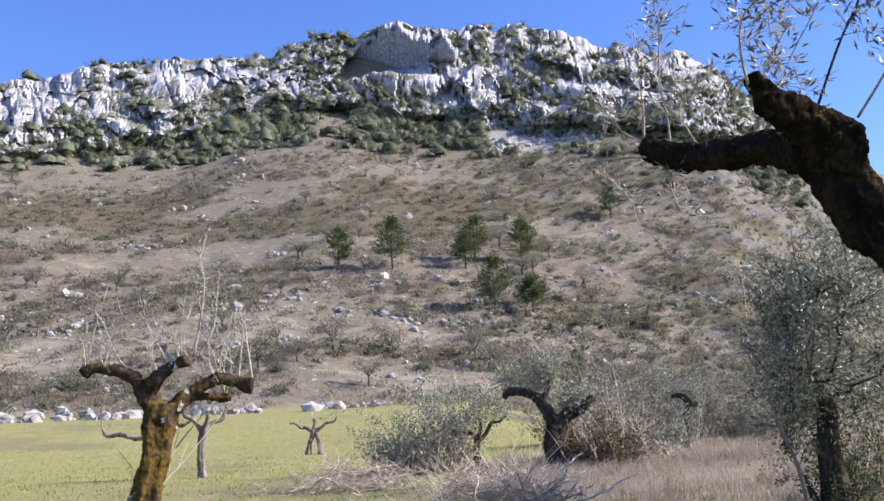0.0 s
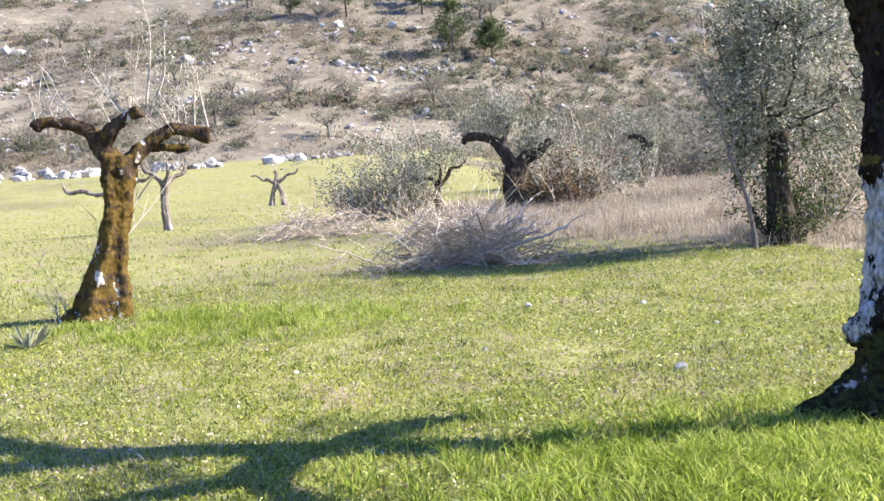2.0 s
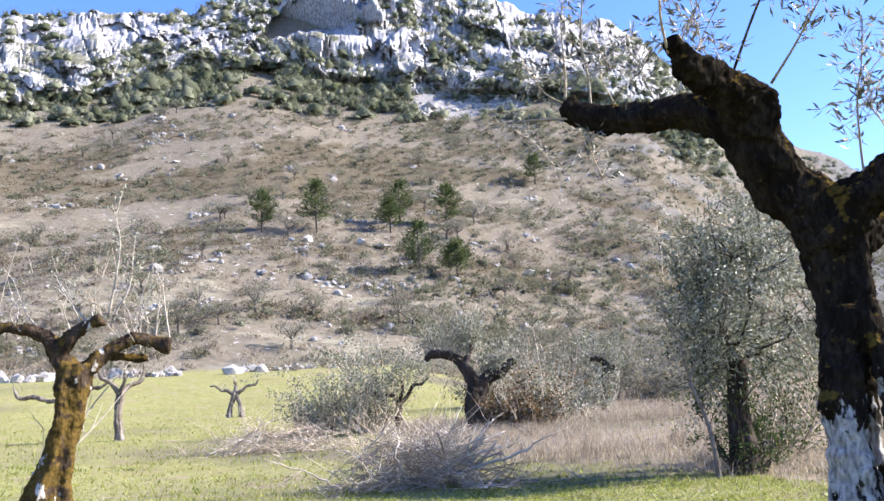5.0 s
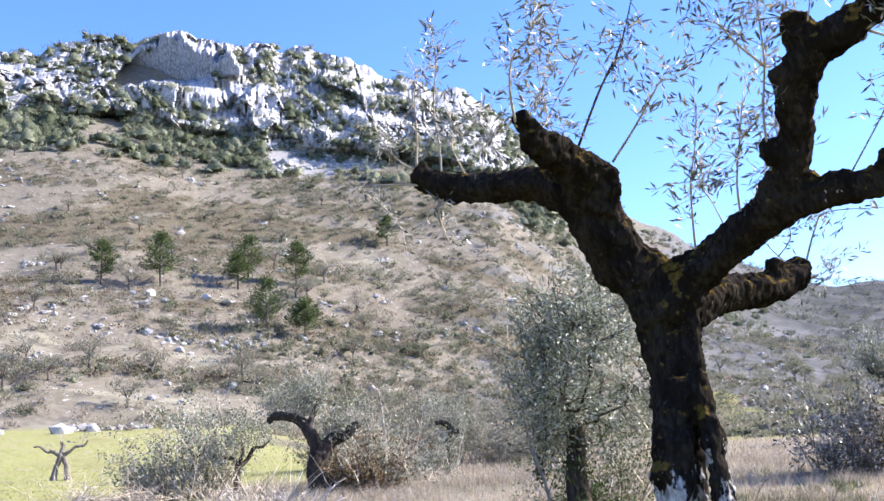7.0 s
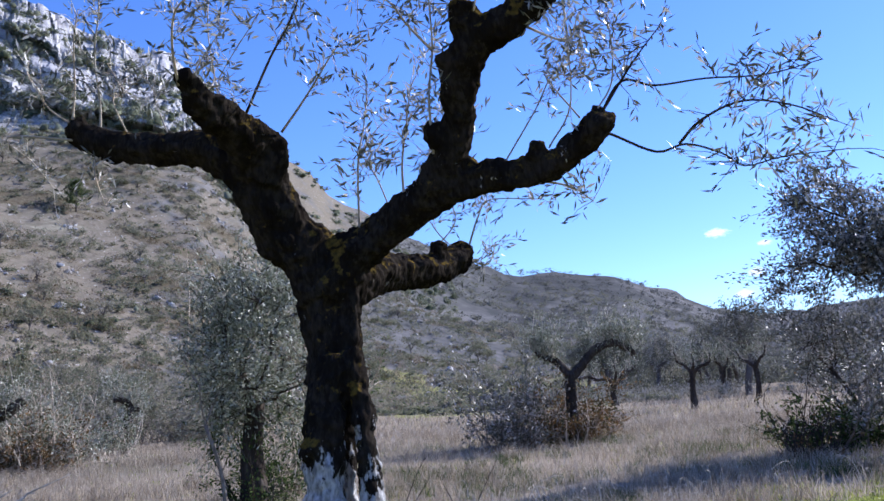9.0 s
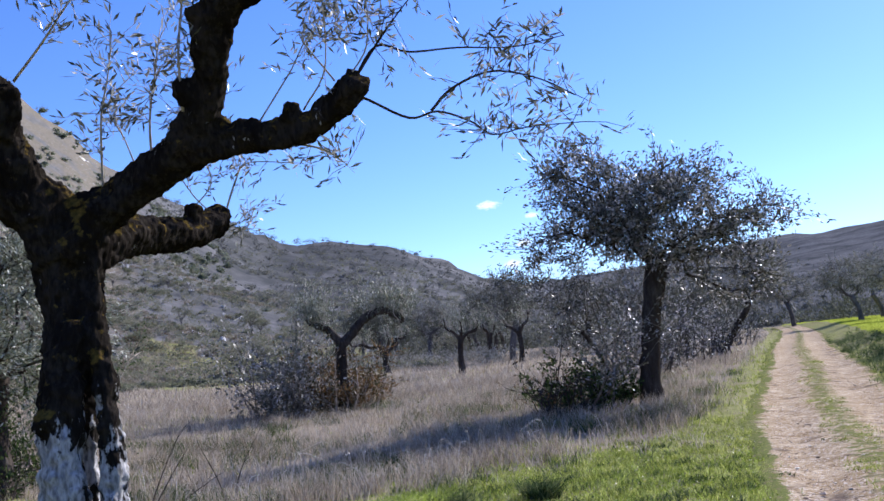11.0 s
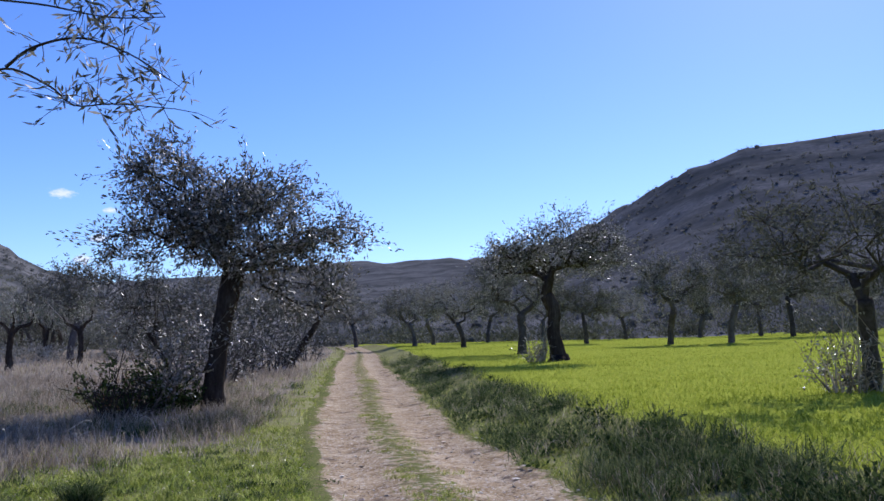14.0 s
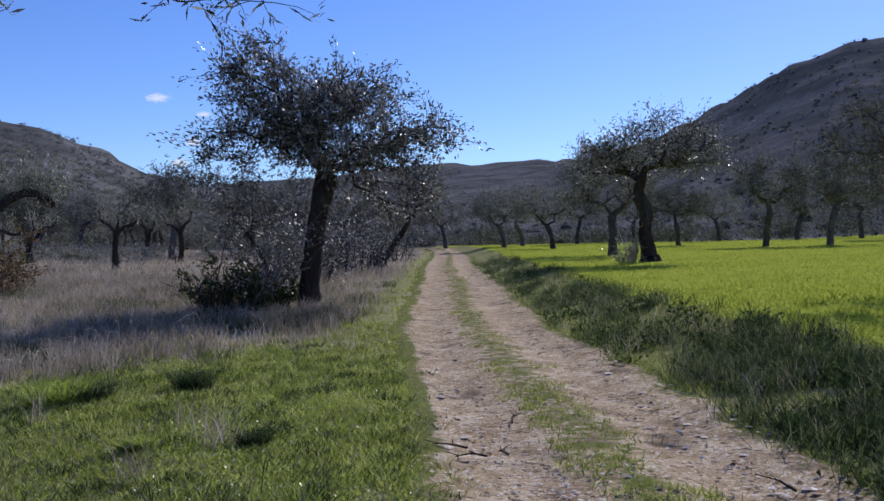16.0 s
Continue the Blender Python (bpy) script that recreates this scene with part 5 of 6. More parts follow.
thicket(5.4, 30.5, 1.3, 2.2, "grey-green olive suckers among brambles", 39, 4500, 50, 0.11)
thicket(-0.3, 31.6, 1.2, 2.4, "grey olive suckers in a dense bush", 37, 6500, 60, 0.11)
thicket(-1.7, 32.0, 0.9, 1.3, "low grey bush of olive suckers", 38, 3000, 40, 0.11)
for i, (x, y, w, h) in enumerate([(8.5, 42, 2.6, 2.8), (11.5, 45, 2.8, 3.2), (14.5, 47, 2.4, 2.8), (13, 40, 1.8, 2.4), (9.5, 48, 2.6, 3.6), (17.5, 50, 2.6, 3), (20.5, 55, 3, 3), (6.5, 46, 2.2, 3)]):
    thicket(x, y, w * (0.75 + 0.1 * (i % 4)), h * (0.7 + 0.15 * (i % 3)), "grey-green scrub of olive suckers", 40 + i, 4600, 40, 0.15, LEAF_HILL, stemmat=BARK_GREY)
# olives of the withered land
thicket(18.4, 22.3, 1.5, 1.4, "bramble and sucker thicket with rusty leaves", 52, 5500, 60, 0.11, LEAF_RUST)
thicket(16.6, 22.7, 1.2, 1.9, "grey-green olive suckers in withered grass", 53, 5200, 44, 0.12, LEAF_OLD, stemmat=BARK_GREY)
# the olive beside the track
def across(u, z, v=0.0):
    """A place across the view up the track: to the side, up, and away."""
    return (0.536 * u + 0.844 * v, -0.844 * u + 0.536 * v, z)


crowned_tree("olive_tree", 18.45, 11.7, "leafy olive tree with a dark trunk beside the track", 61, LEAF_OLD, BARK, across(0.38, 3.0), [across(-0.03, -0.15), across(-0.02, 0.12), across(0.03, 0.9), across(0.18, 1.95), across(0.38, 3.0)], [0.38, 0.28, 0.23, 0.22, 0.26], (0, 0, 4), (1, 1, 1), 400, 66, 0.12, 0.25, slim=0.36, gap=0.42, ragged=0.5,
             lobes=[(across(0.8, 4.0), (1.4, 1.5, 1.15), 0.46), (across(-0.35, 4.2), (0.85, 1.0, 1.0), 0.16), (across(-1.15, 4.85), (0.8, 0.8, 1.35), 0.16), (across(1.8, 2.85), (0.8, 1.0, 0.9), 0.12), (across(2.75, 3.9), (0.75, 0.5, 0.3), 0.05), (across(-1.8, 3.6), (0.75, 0.6, 0.45), 0.05)])
crowned_tree("sapling", 18.1, 12.3, "bent olive sapling with sparse leaves", 65, LEAF_OLD, BARK, across(-0.7, 1.7), [across(0, -0.1), across(-0.05, 0.3), across(-0.3, 1.0), across(-0.7, 1.7)], [0.07, 0.055, 0.045, 0.04], (0, 0, 2), (1, 1, 1), 60, 50, 0.09, 0.2, gap=0.3,
             lobes=[(across(-1.1, 2.6), (1.0, 0.8, 0.45), 0.5), (across(-0.6, 1.8), (1.0, 0.8, 0.7), 0.5)])
thicket(17.4, 12.7, 0.9, 2.9, "thin saplings and suckers under an olive", 62, 1500, 10, 0.1, LEAF_OLD, stemmat=BARK_GREY)
thicket(17.75, 12.35, 0.55, 1.0, "dark green shrub at the foot of an olive tree", 63, 1700, 24, 0.12, LEAF_GREEN, stemmat=BARK)
thicket(17.2, 13.0, 0.6, 0.85, "dark leafy shrub under an olive tree", 66, 1500, 22, 0.12, LEAF_GREEN, stemmat=BARK)
thicket(16.2, 12.6, 0.7, 1.2, "dark dry seed-headed weeds in the grass", 64, 420, 22, 0.07, LEAF_RUST, stemmat=BARK)

# -- trees of the grove and of the hills: a few made once, then copied
def nursery(name, count, height, girth, leafmat, label, group, tips, per_tip, leaf, spread, seed):
    out = []
    for i in range(count):
        rng = np.random.default_rng(seed + i)
        t = base(name, 0, 0, 0, label, "olive tree", group)
        h = height * rng.uniform(0.36, 0.44)
        lx, ly = rng.normal(0, 0.12, 2) * height * 0.6
        wide = height * rng.uniform(0.44, 0.54)
        wood, crown = crowned(rng, (lx, ly, h), [(0, 0, -0.2), (0, 0, 0.1), (lx * 0.2, ly * 0.2, h * 0.5), (lx, ly, h)], [girth * 1.5, girth * 1.15, girth * 0.95, girth * 1.1],
                              (lx * 1.3, ly * 1.3, height * 0.70), (wide, wide, height * 0.26), tips, per_tip, leaf, spread, gap=0.42, ragged=0.6)
        part("trunk", wood, BARK_HAZED, t)
        part("crown", crown, leafmat, t)
        out.append(t)
    return out


def set_out(models, places, rng, lo=0.85, hi=1.2, first=True):
    used = set()
    for i, (x, y) in enumerate(places):
        k = i % len(models)
        m = pose(x, y, ground_z(x, y) - 0.05, 0, 0, rng.random() * 360)
        s = rng.uniform(lo, hi)
        ob = models[k]
        if k in used:
            ob = copy_thing(models[k], m)
        used.add(k)
        ob.matrix_basis = m @ Matrix.Diagonal((s, s, s * rng.uniform(0.9, 1.1), 1))


rng = np.random.default_rng(77)
grove = nursery("olive_tree", 2, 4.8, 0.17, LEAF_FAR, "old olive tree with a forked dark trunk and thin grey crown", "olives of the grove", 120, 84, 0.13, 0.3, 700)
far_grove = nursery("olive_tree", 4, 4.8, 0.16, LEAF_FAR, "dark-trunked olive with a hazy grey crown beside the wood", "olives of the grove", 70, 80, 0.2, 0.4, 740)
spots = [polar(75.3, 50), polar(71.8, 74), polar(83.8, 66), polar(87.2, 66), polar(79.0, 78), polar(68.9, 85), polar(70.0, 90), polar(81.3, 95), polar(90.5, 84), polar(94, 88), polar(97, 84), polar(85.5, 98), polar(88.8, 102), polar(76.5, 100), polar(73.2, 96), polar(100, 80), polar(104, 60)]
spots += [polar(a, r) for a, r in zip(rng.uniform(38, 66, 18), rng.uniform(95, 150, 18))] + [polar(a, r) for a, r in ((42, 74), (49.5, 66), (54, 80), (57.5, 72), (44.5, 90))]
near = [p for p in spots if math.hypot(*p) < 64]
set_out(grove, near, rng, 1.0, 1.25)
set_out([copy_thing(grove[1], pose(0, 0, 0))], [polar(94.15, 18.4)], rng, 0.8, 0.82)
set_out(far_grove, [p for p in spots if math.hypot(*p) >= 64], rng, 1.0, 1.3)


for k, (a, r, spec, size, turn) in enumerate([(46.5, 50, SPEC_H, 1.05, -45), (50.0, 60, SPEC_H, 1.1, 100), (42.0, 62, SPEC_B, 1.2, -40), (48.2, 74, SPEC_H, 1.1, 10)]):
    pruned_olive(*polar(a, r), spec, "dark pruned olive with a haze of thin shoots", 300 + k, size, turn, 30, BARK, 60, 0.13, "olives of the fallow land")
crowned_tree("olive_tree", *polar(61.5, 46), "slender leaning olive with a thin grey crown beside the track", 311, LEAF_FAR, BARK, across(1.5, 2.5), [across(0, -0.15), across(0.1, 0.15), across(0.7, 1.1), across(1.2, 1.8), across(1.5, 2.5)], [0.24, 0.17, 0.14, 0.13, 0.13], across(1.3, 3.5), (1.9, 1.9, 1.2), 90, 60, 0.13, 0.28, gap=0.38, ragged=0.5, group="olives of the grove")


def aside(u, z, v=0.0):
    """A place across the view of the field: to the side, up, and away."""
    return (0.225 * u + 0.974 * v, -0.974 * u + 0.225 * v, z)


crowned_tree("olive_tree", 37.3, 8.4, "old olive with dark twisted trunk and broad thin crown", 317, LEAF_OLD, BARK, aside(-0.35, 2.6), [aside(0.1, -0.2), aside(0.05, 0.2), aside(-0.1, 1.2), aside(-0.05, 1.9), aside(-0.35, 2.6)], [0.5, 0.34, 0.27, 0.26, 0.27], (0, 0, 4), (1, 1, 1), 230, 62, 0.14, 0.32, gap=0.36, ragged=0.6, group="olives of the grove",
             lobes=[(aside(0.1, 4.3), (1.7, 2.2, 1.0), 0.4), (aside(-1.7, 4.0), (1.1, 1.3, 0.85), 0.26), (aside(1.8, 4.2), (1.2, 1.3, 0.8), 0.26), (aside(0.4, 5.2), (0.9, 1.2, 0.5), 0.08)])


def hill_olive(seed):
    rng = np.random.default_rng(seed)
    t = base("olive_tree", 0, 0, 0, "small grey olive tree on the stony slope", "olive tree", "olives on the slopes")
    wood, crown = Shape(), Shape()
    h = rng.uniform(0.9, 1.3)
    tube(wood, [(0, 0, -0.3), (0.05, 0, h * 0.5), (0.1, 0.05, h)], [0.16, 0.11, 0.1], 6)
    for i in range(10):
        a = i * 0.63 + rng.normal(0, 0.25)
        e = np.array([math.cos(a) * rng.uniform(0.4, 1.5), math.sin(a) * rng.uniform(0.4, 1.5), h + rng.uniform(0.3, 1.6)])
        tube(wood, [(0.1, 0.05, h * 0.9), e * np.array([0.5, 0.5, 1]) - np.array([0, 0, 0.3]), e], [0.05, 0.03, 0.012], 4, cap=False)
        bush(crown, rng, e[0], e[1], e[2] - 0.3, rng.uniform(0.5, 0.85), rng.uniform(0.7, 1.1), 1, 60, 0.24, 0.34, 0)
    part("trunk", wood, BARK_HAZED, t)
    part("crown", crown, LEAF_HILL, t)
    return t


small = [hill_olive(720 + i) for i in range(5)]
spots = [polar(a, r) for a, r in zip(rng.uniform(-33, 62, 150), rng.uniform(90, 215, 150))]
set_out(small, spots, rng, 0.7, 1.2)


def pine(seed, h):
    rng = np.random.default_rng(seed)
    t = base("pine_tree", 0, 0, 0, "young green pine on the slope", "pine tree", "pines on the slope")
    wood, lf = Shape(), Shape()
    tube(wood, [(0, 0, -0.3), (0.05, 0, h * 0.5), (0, 0, h)], [0.16, 0.1, 0.03], 6)
    for i in range(64):
        u = rng.uniform(0.22, 1.0)
        a = rng.random() * 6.283
        ln = h * 0.34 * math.sin(math.pi * min(1.0, 0.3 + 0.66 * u)) * rng.uniform(0.4, 1.2) + 0.2
        o = np.array([0, 0, h * u * 0.95])
        e = o + np.array([math.cos(a) * ln, math.sin(a) * ln, ln * 0.35])
        tube(wood, [o, e], [0.035, 0.012], 3, cap=False)
        leaves(lf, o + (e - o) * rng.uniform(0.25, 1.15, (40, 1)), np.tile(e - o, (40, 1)), 0.42, 0.14, rng, 0.24)
    part("trunk", wood, BARK_HAZED, t)
    part("crown", lf, PINE, t)
    return t


pines = [pine(81, 6.6), pine(82, 7.6), pine(83, 5.6)]
set_out(pines, [polar(-5.73, 134), polar(-2.48, 134), polar(1.99, 137.7), polar(5.44, 142), polar(3.64, 121), polar(5.9, 122), polar(11, 178), polar(2.6, 142)], rng, 0.85, 1.0)


def scrub(name, label, mat, count, az, rng_r, w, h, lumps, sprigs, leaf, seed, keep=0.0, core=0.5, banded=0, slim=0.38):
    """Low growth over a stretch of the hills, one mesh."""
    rng = np.random.default_rng(seed)
    s = Shape()
    a, r = rng.uniform(*az, count), rng.uniform(*rng_r, count)
    x, y = r * np.sin(np.radians(a)), r * np.cos(np.radians(a))
    z = land(x, y)
    dens = fbm(x / 22, y / 22, seed, 3) if not banded else 0.5 + banded * (0.5 - bands(x, y, 141)) + 0.5 * (fbm(x / 9, y / 9, seed, 2) - 0.5)
    bare = slab(x, y)
    for i in range(count):
        if dens[i] < keep or bare[i] > 0.3:
            continue
        k = rng.uniform(0.5, 1.0) + 0.9 * rng.random() ** 4
        bush(s, rng, x[i], y[i], z[i] - 0.1, w * k * rng.uniform(0.8, 1.3), h * k, lumps, sprigs, leaf, slim, core)
    ob = part(name, s, mat, None)
    return tagged(ob, label, "scrub", kind="stuff")


scrub("hill_scrub", "grey-green heath and low bushes over the stony hillside", SCRUB, 3000, (-36, 40), (84, 245), 1.25, 1.4, 2, 62, 0.34, 101, 0.42, 0.25, 1.0)
scrub("dry_scrub", "withered brown brush over the stony hillside", DRY_SCRUB, 2800, (-36, 40), (82, 235), 1.2, 1.2, 2, 50, 0.34, 105, 0.45, 0, 0.6)
scrub("heather", "brown heather in bands across the hillside", HEATHER, 3200, (-36, 34), (100, 225), 1.4, 0.5, 1, 36, 0.36, 131, 0.47, 0, 1.6)
scrub("tall_scrub", "tall wispy grey shrubs standing on the hillside", SCRUB, 900, (-36, 38), (84, 215), 1.4, 2.5, 3, 130, 0.32, 133, 0.44, 0, 0.7, 0.3)
scrub("pale_brush", "pale leafless brush standing on the lower slope", DRY_SCRUB, 900, (-36, 30), (82, 150), 1.3, 2.1, 3, 120, 0.28, 135, 0.44, 0, 0.4, 0.22)
scrub("tussocks", "low dead heather and tussocks over the stony hillside", DRY_SCRUB, 3300, (-36, 36), (82, 235), 0.7, 0.3, 1, 16, 0.28, 121, 0.3, 0)
scrub("low_bushes", "grey-green rounded bushes on the stony hillside", MAQUIS, 420, (-36, 40), (88, 230), 1.1, 1.4, 3, 110, 0.3, 104, 0.47, 0.3, 0.8)
scrub("slope_scrub", "grey-green broom and heath thick on the hill's shoulder", SCRUB, 1900, (3, 30), (100, 250), 1.3, 1.4, 2, 56, 0.38, 108, 0.38, 0.25)
scrub("shoulder_bushes", "evergreen bushes over the shoulder of the hill", MAQUIS, 420, (15, 33), (225, 318), 1.7, 1.9, 2, 60, 0.55, 109, 0.3)
scrub("field_edge_scrub", "grey-green bushes between fallow land and meadow", SCRUB, 90, (25, 46), (66, 86), 1.2, 0.8, 3, 170, 0.2, 110, 0.36)
scrub("evergreen_scrub", "evergreen bushes below the crags", MAQUIS, 560, (-36, 22), (214, 252), 2.9, 3.7, 3, 130, 0.55, 102, 0.38, 0.5)
scrub("hollow_scrub", "tall evergreen bushes climbing between the crags", MAQUIS, 430, (-14, 4), (222, 263), 3.2, 4.9, 3, 150, 0.55, 107, 0.34, 0.5)
scrub("far_woods", "olive woods and heath on the far slopes", HEATH, 3000, (44, 104), (118, 520), 1.4, 1.0, 1, 14, 0.55, 103, 0.36, 0.4)
scrub("edge_woods", "hazy olive wood behind the field", LEAF_FAR, 240, (42, 106), (98, 150), 2.6, 4.2, 4, 150, 0.42, 112, 0.2, 0)
scrub("fallow_brush", "hazy grey brush and suckers between the fallow olives", LEAF_FAR, 210, (36, 62), (62, 118), 1.5, 1.9, 3, 130, 0.22, 117, 0.42, 0)
scrub("valley_scrub", "grey-green bushes on the slopes across the valley", SCRUB, 1300, (27, 56), (112, 400), 1.6, 2.3, 2, 60, 0.42, 111, 0.36, 0)


scrub("valley_heath", "dark heath over the hill across the valley", HEATH, 1500, (27, 54), (190, 480), 2.0, 1.7, 1, 34, 0.6, 113, 0.3, 0.2)


def ledge_bushes():
    rng = np.random.default_rng(66)
    s = Shape()
    pick = rng.permutation(len(LEDGES))[:10500]
    count = 0
    for x, y, z, want in LEDGES[pick]:
        if rng.random() < want * 0.15:
            k = rng.uniform(0.5, 1.7)
            bush(s, rng, x, y, z - 0.4, 2.5 * k, 2.9 * k, 2, 70, 0.55, 0.42, 0.46)
            count += 1
    tagged(part("ledge_bushes", s, MAQUIS), "evergreen bushes on the ledges of the crags", "scrub", kind="stuff")


ledge_bushes()


# ---- stones ----
def stone(s, rng, x, y, z, size, fine=1):
    """A broken block: a ball cut by a few flat faces."""
    bm = bmesh.new()
    bmesh.ops.create_icosphere(bm, subdivisions=fine, radius=1)
    v = np.array([p.co for p in bm.verts])
    f = [[q.index for q in p.verts] for p in bm.faces]
    bm.free()
    for _ in range(5 + fine * 2):
        n = rng.normal(0, 1, 3)
        n /= np.linalg.norm(n)
        over_by = v @ n - rng.uniform(0.45, 0.8)
        v = v - np.outer(np.maximum(over_by, 0), n)
    v = v * (1 + rng.normal(0, 0.04, (len(v), 1))) * size * rng.uniform(0.7, 1.4, 3) * np.array([1.1, 0.9, 0.8])
    a = rng.normal(0, 0.6)
    v = v @ np.array([[math.cos(a), -math.sin(a), 0], [math.sin(a), math.cos(a), 0], [0, 0, 1]])
    s.add(v + np.array([x, y, z]), f)


def stones_stuff(name, label, places, sizes, seed, parent_kind="stuff"):
    rng = np.random.default_rng(seed)
    s = Shape()
    for (x, y), k in zip(places, sizes):
        stone(s, rng, x, y, ground_z(x, y) + k * 0.25, k)
    tagged(part(name, s, BOULDER, None, flat=True), label, "stones", kind="stuff")


rng = np.random.default_rng(5)
wall_az = rng.uniform(-31, 3, 420)
wall_az = wall_az[fbm(wall_az / 1.7, wall_az * 0, 33, 2) > 0.36]
stones_stuff("stone_line", "tumbled line of white field stones at the foot of the hill", [polar(a + rng.normal(0, 0.1), np.interp(a, LAND[:, 0], LAND[:, 5]) + 2.7 * climb(a) - 1 + rng.normal(0, 1.0)) for a in wall_az], np.minimum(rng.gamma(1.6, 0.18, len(wall_az)) + 0.08, 0.8), 6)
where, size = [], []
for i in range(110):  # outcrops that follow the slope's level lines
    a0, r0 = rng.uniform(-32, 34), 86 + 160 * rng.random() ** 1.3
    n = int(rng.integers(5, 22))
    run = rng.uniform(0.5, 2.6) * 110 / r0
    for k in range(n):
        where.append(polar(a0 + run * rng.random(), r0 + rng.normal(0, 0.9)))
        size.append(0.1 + rng.gamma(1.5, 0.12))
for i in range(650):
    where.append(polar(rng.uniform(-34, 36), rng.uniform(84, 250)))
    size.append(0.08 + rng.gamma(1.3, 0.12))
for i in range(70):  # the row of white blocks in the middle of the slope
    where.append(polar(-3.3 + 5.3 * rng.random(), 116 + rng.normal(0, 1.0)))
    size.append(0.1 + rng.gamma(1.6, 0.13))
for i in range(160):  # blocks on the bare slab
    a = rng.uniform(3.5, 11.0)
    where.append(polar(a, 227 + 1.0 * (a - 4) + 3.0 * rng.normal()))
    size.append(0.15 + rng.gamma(1.5, 0.2))
stones_stuff("hill_stones", "white limestone outcrops and blocks strewn over the slope", where, size, 7)


def boulder(x, y, size, seed, label):
    rng = np.random.default_rng(seed)
    s = Shape()
    stone(s, rng, 0, 0, size * 0.3, size, 2)
    ob = part("boulder", s, BOULDER, None, flat=True)
    ob.matrix_basis = pose(x, y, ground_z(x, y))
    tagged(ob, label, "boulder", "boulders on the slope")


for k, (a, r, size) in enumerate([(18.5, 160, 1.7), (1.5, 130, 1.5), (0.2, 130, 1.1), (-3.0, 130, 1.2), (-4.0, 130, 0.9), (8.3, 130, 0.6), (-10.5, 118, 1.3), (1.75, 100, 1.1), (-12.0, 125, 1.6), (32.4, 150, 0.9), (-2.2, 128, 0.8)]):
    boulder(*polar(a, r), size * 0.62, 200 + k, "big pale limestone boulder on the slope")


# ---- grass ----
def blades(name, label, mat, x, y, length, width, rng, lean=0.5, fine=True, lift=0.0):
    n = len(x)
    z = land(x, y) + lift
    a, b = rng.random(n) * 6.283, rng.random(n) * 6.283
    ln = length * rng.uniform(0.5, 1.3, n)
    wd = width * rng.uniform(0.7, 1.3, n)
    bx, by = np.cos(b) * lean * ln * rng.random(n), np.sin(b) * lean * ln * rng.random(n)
    sx, sy = np.cos(a) * wd / 2, np.sin(a) * wd / 2
    if fine:
        v = np.stack([np.stack([x - sx, y - sy, z - 0.01], 1), np.stack([x + sx, y + sy, z - 0.01], 1), np.stack([x + sx * 0.7 + bx * 0.4, y + sy * 0.7 + by * 0.4, z + ln * 0.6], 1),
                      np.stack([x - sx * 0.7 + bx * 0.4, y - sy * 0.7 + by * 0.4, z + ln * 0.6], 1), np.stack([x + bx, y + by, z + ln * 0.92], 1)], 1).reshape(-1, 3)
        i = np.arange(n) * 5
        loops = np.stack([i, i + 1, i + 2, i + 3, i + 3, i + 2, i + 4], 1).reshape(-1)
        starts = np.stack([np.arange(n) * 7, np.arange(n) * 7 + 4], 1).reshape(-1)
        nl = len(loops)
    else:
        v = np.stack([np.stack([x - sx, y - sy, z - 0.01], 1), np.stack([x + sx, y + sy, z - 0.01], 1), np.stack([x + bx, y + by, z + ln], 1)], 1).reshape(-1, 3)
        loops, starts = np.arange(3 * n), np.arange(n) * 3
        nl = 3 * n
    me = bpy.data.meshes.new(name)
    me.vertices.add(len(v))
    me.vertices.foreach_set("co", v.astype(np.float32).reshape(-1))
    me.loops.add(nl)
    me.loops.foreach_set("vertex_index", loops.astype(np.int32))
    me.polygons.add(len(starts))
    me.polygons.foreach_set("loop_start", starts.astype(np.int32))
    me.update(calc_edges=True)
    me.materials.append(mat)
    return tagged(new(name, me), label, "grass", kind="stuff")


def sow(rng, count, az, lo, hi, want, power=1.0):
    """Places for blades: denser near the middle of the plan, kept where want() says so."""
    a = rng.uniform(*az, count)
    r = lo + (hi - lo) * rng.random(count) ** power
    x, y = r * np.sin(np.radians(a)), r * np.cos(np.radians(a))
    keep = rng.random(count) < want(x, y)
    return x[keep], y[keep]


def w_green(x, y):
    dry, hill, crop, turf = zones(x, y)
    d, way = along_road(x, y)
    ruts = np.maximum(smooth(0.25, 0.40, np.abs(np.abs(d) - 0.68)), 0.0) * np.where(np.abs(d) < 1.1, 0.35, 1.0)
    return np.clip(1 - dry * 0.8, 0, 1) * (1 - hill) * (1 - crop) * ruts * smooth(0.12, 0.42, fbm(x / 1.3, y / 1.3, 41, 3))


def w_dry(x, y):
    return zones(x, y)[0] * smooth(0.2, 0.5, fbm(x / 1.1, y / 1.1, 43, 3))


def w_crop(x, y):
    return zones(x, y)[2] * (along_road(x, y)[0] > 0)


def w_verge(x, y):
    d, way = along_road(x, y)
    return smooth(1.1, 1.6, d) * smooth(3.6, 2.6, d) * smooth(0.25, 0.5, fbm(x / 0.8, y / 0.8, 47, 3))


def tufts(rng, x, y, per, spread):
    """Blades in bunches round given places."""
    n = rng.integers(max(1, per // 2), per * 2, len(x))
    i = np.repeat(np.arange(len(x)), n)
    return x[i] + rng.normal(0, spread, len(i)), y[i] + rng.normal(0, spread, len(i))


def w_left(x, y):
    d, way = along_road(x, y)
    return smooth(-1.0, -1.3, d) * smooth(-9, -2, d) * smooth(0.3, 0.6, fbm(x / 1.5, y / 1.5, 48, 3))


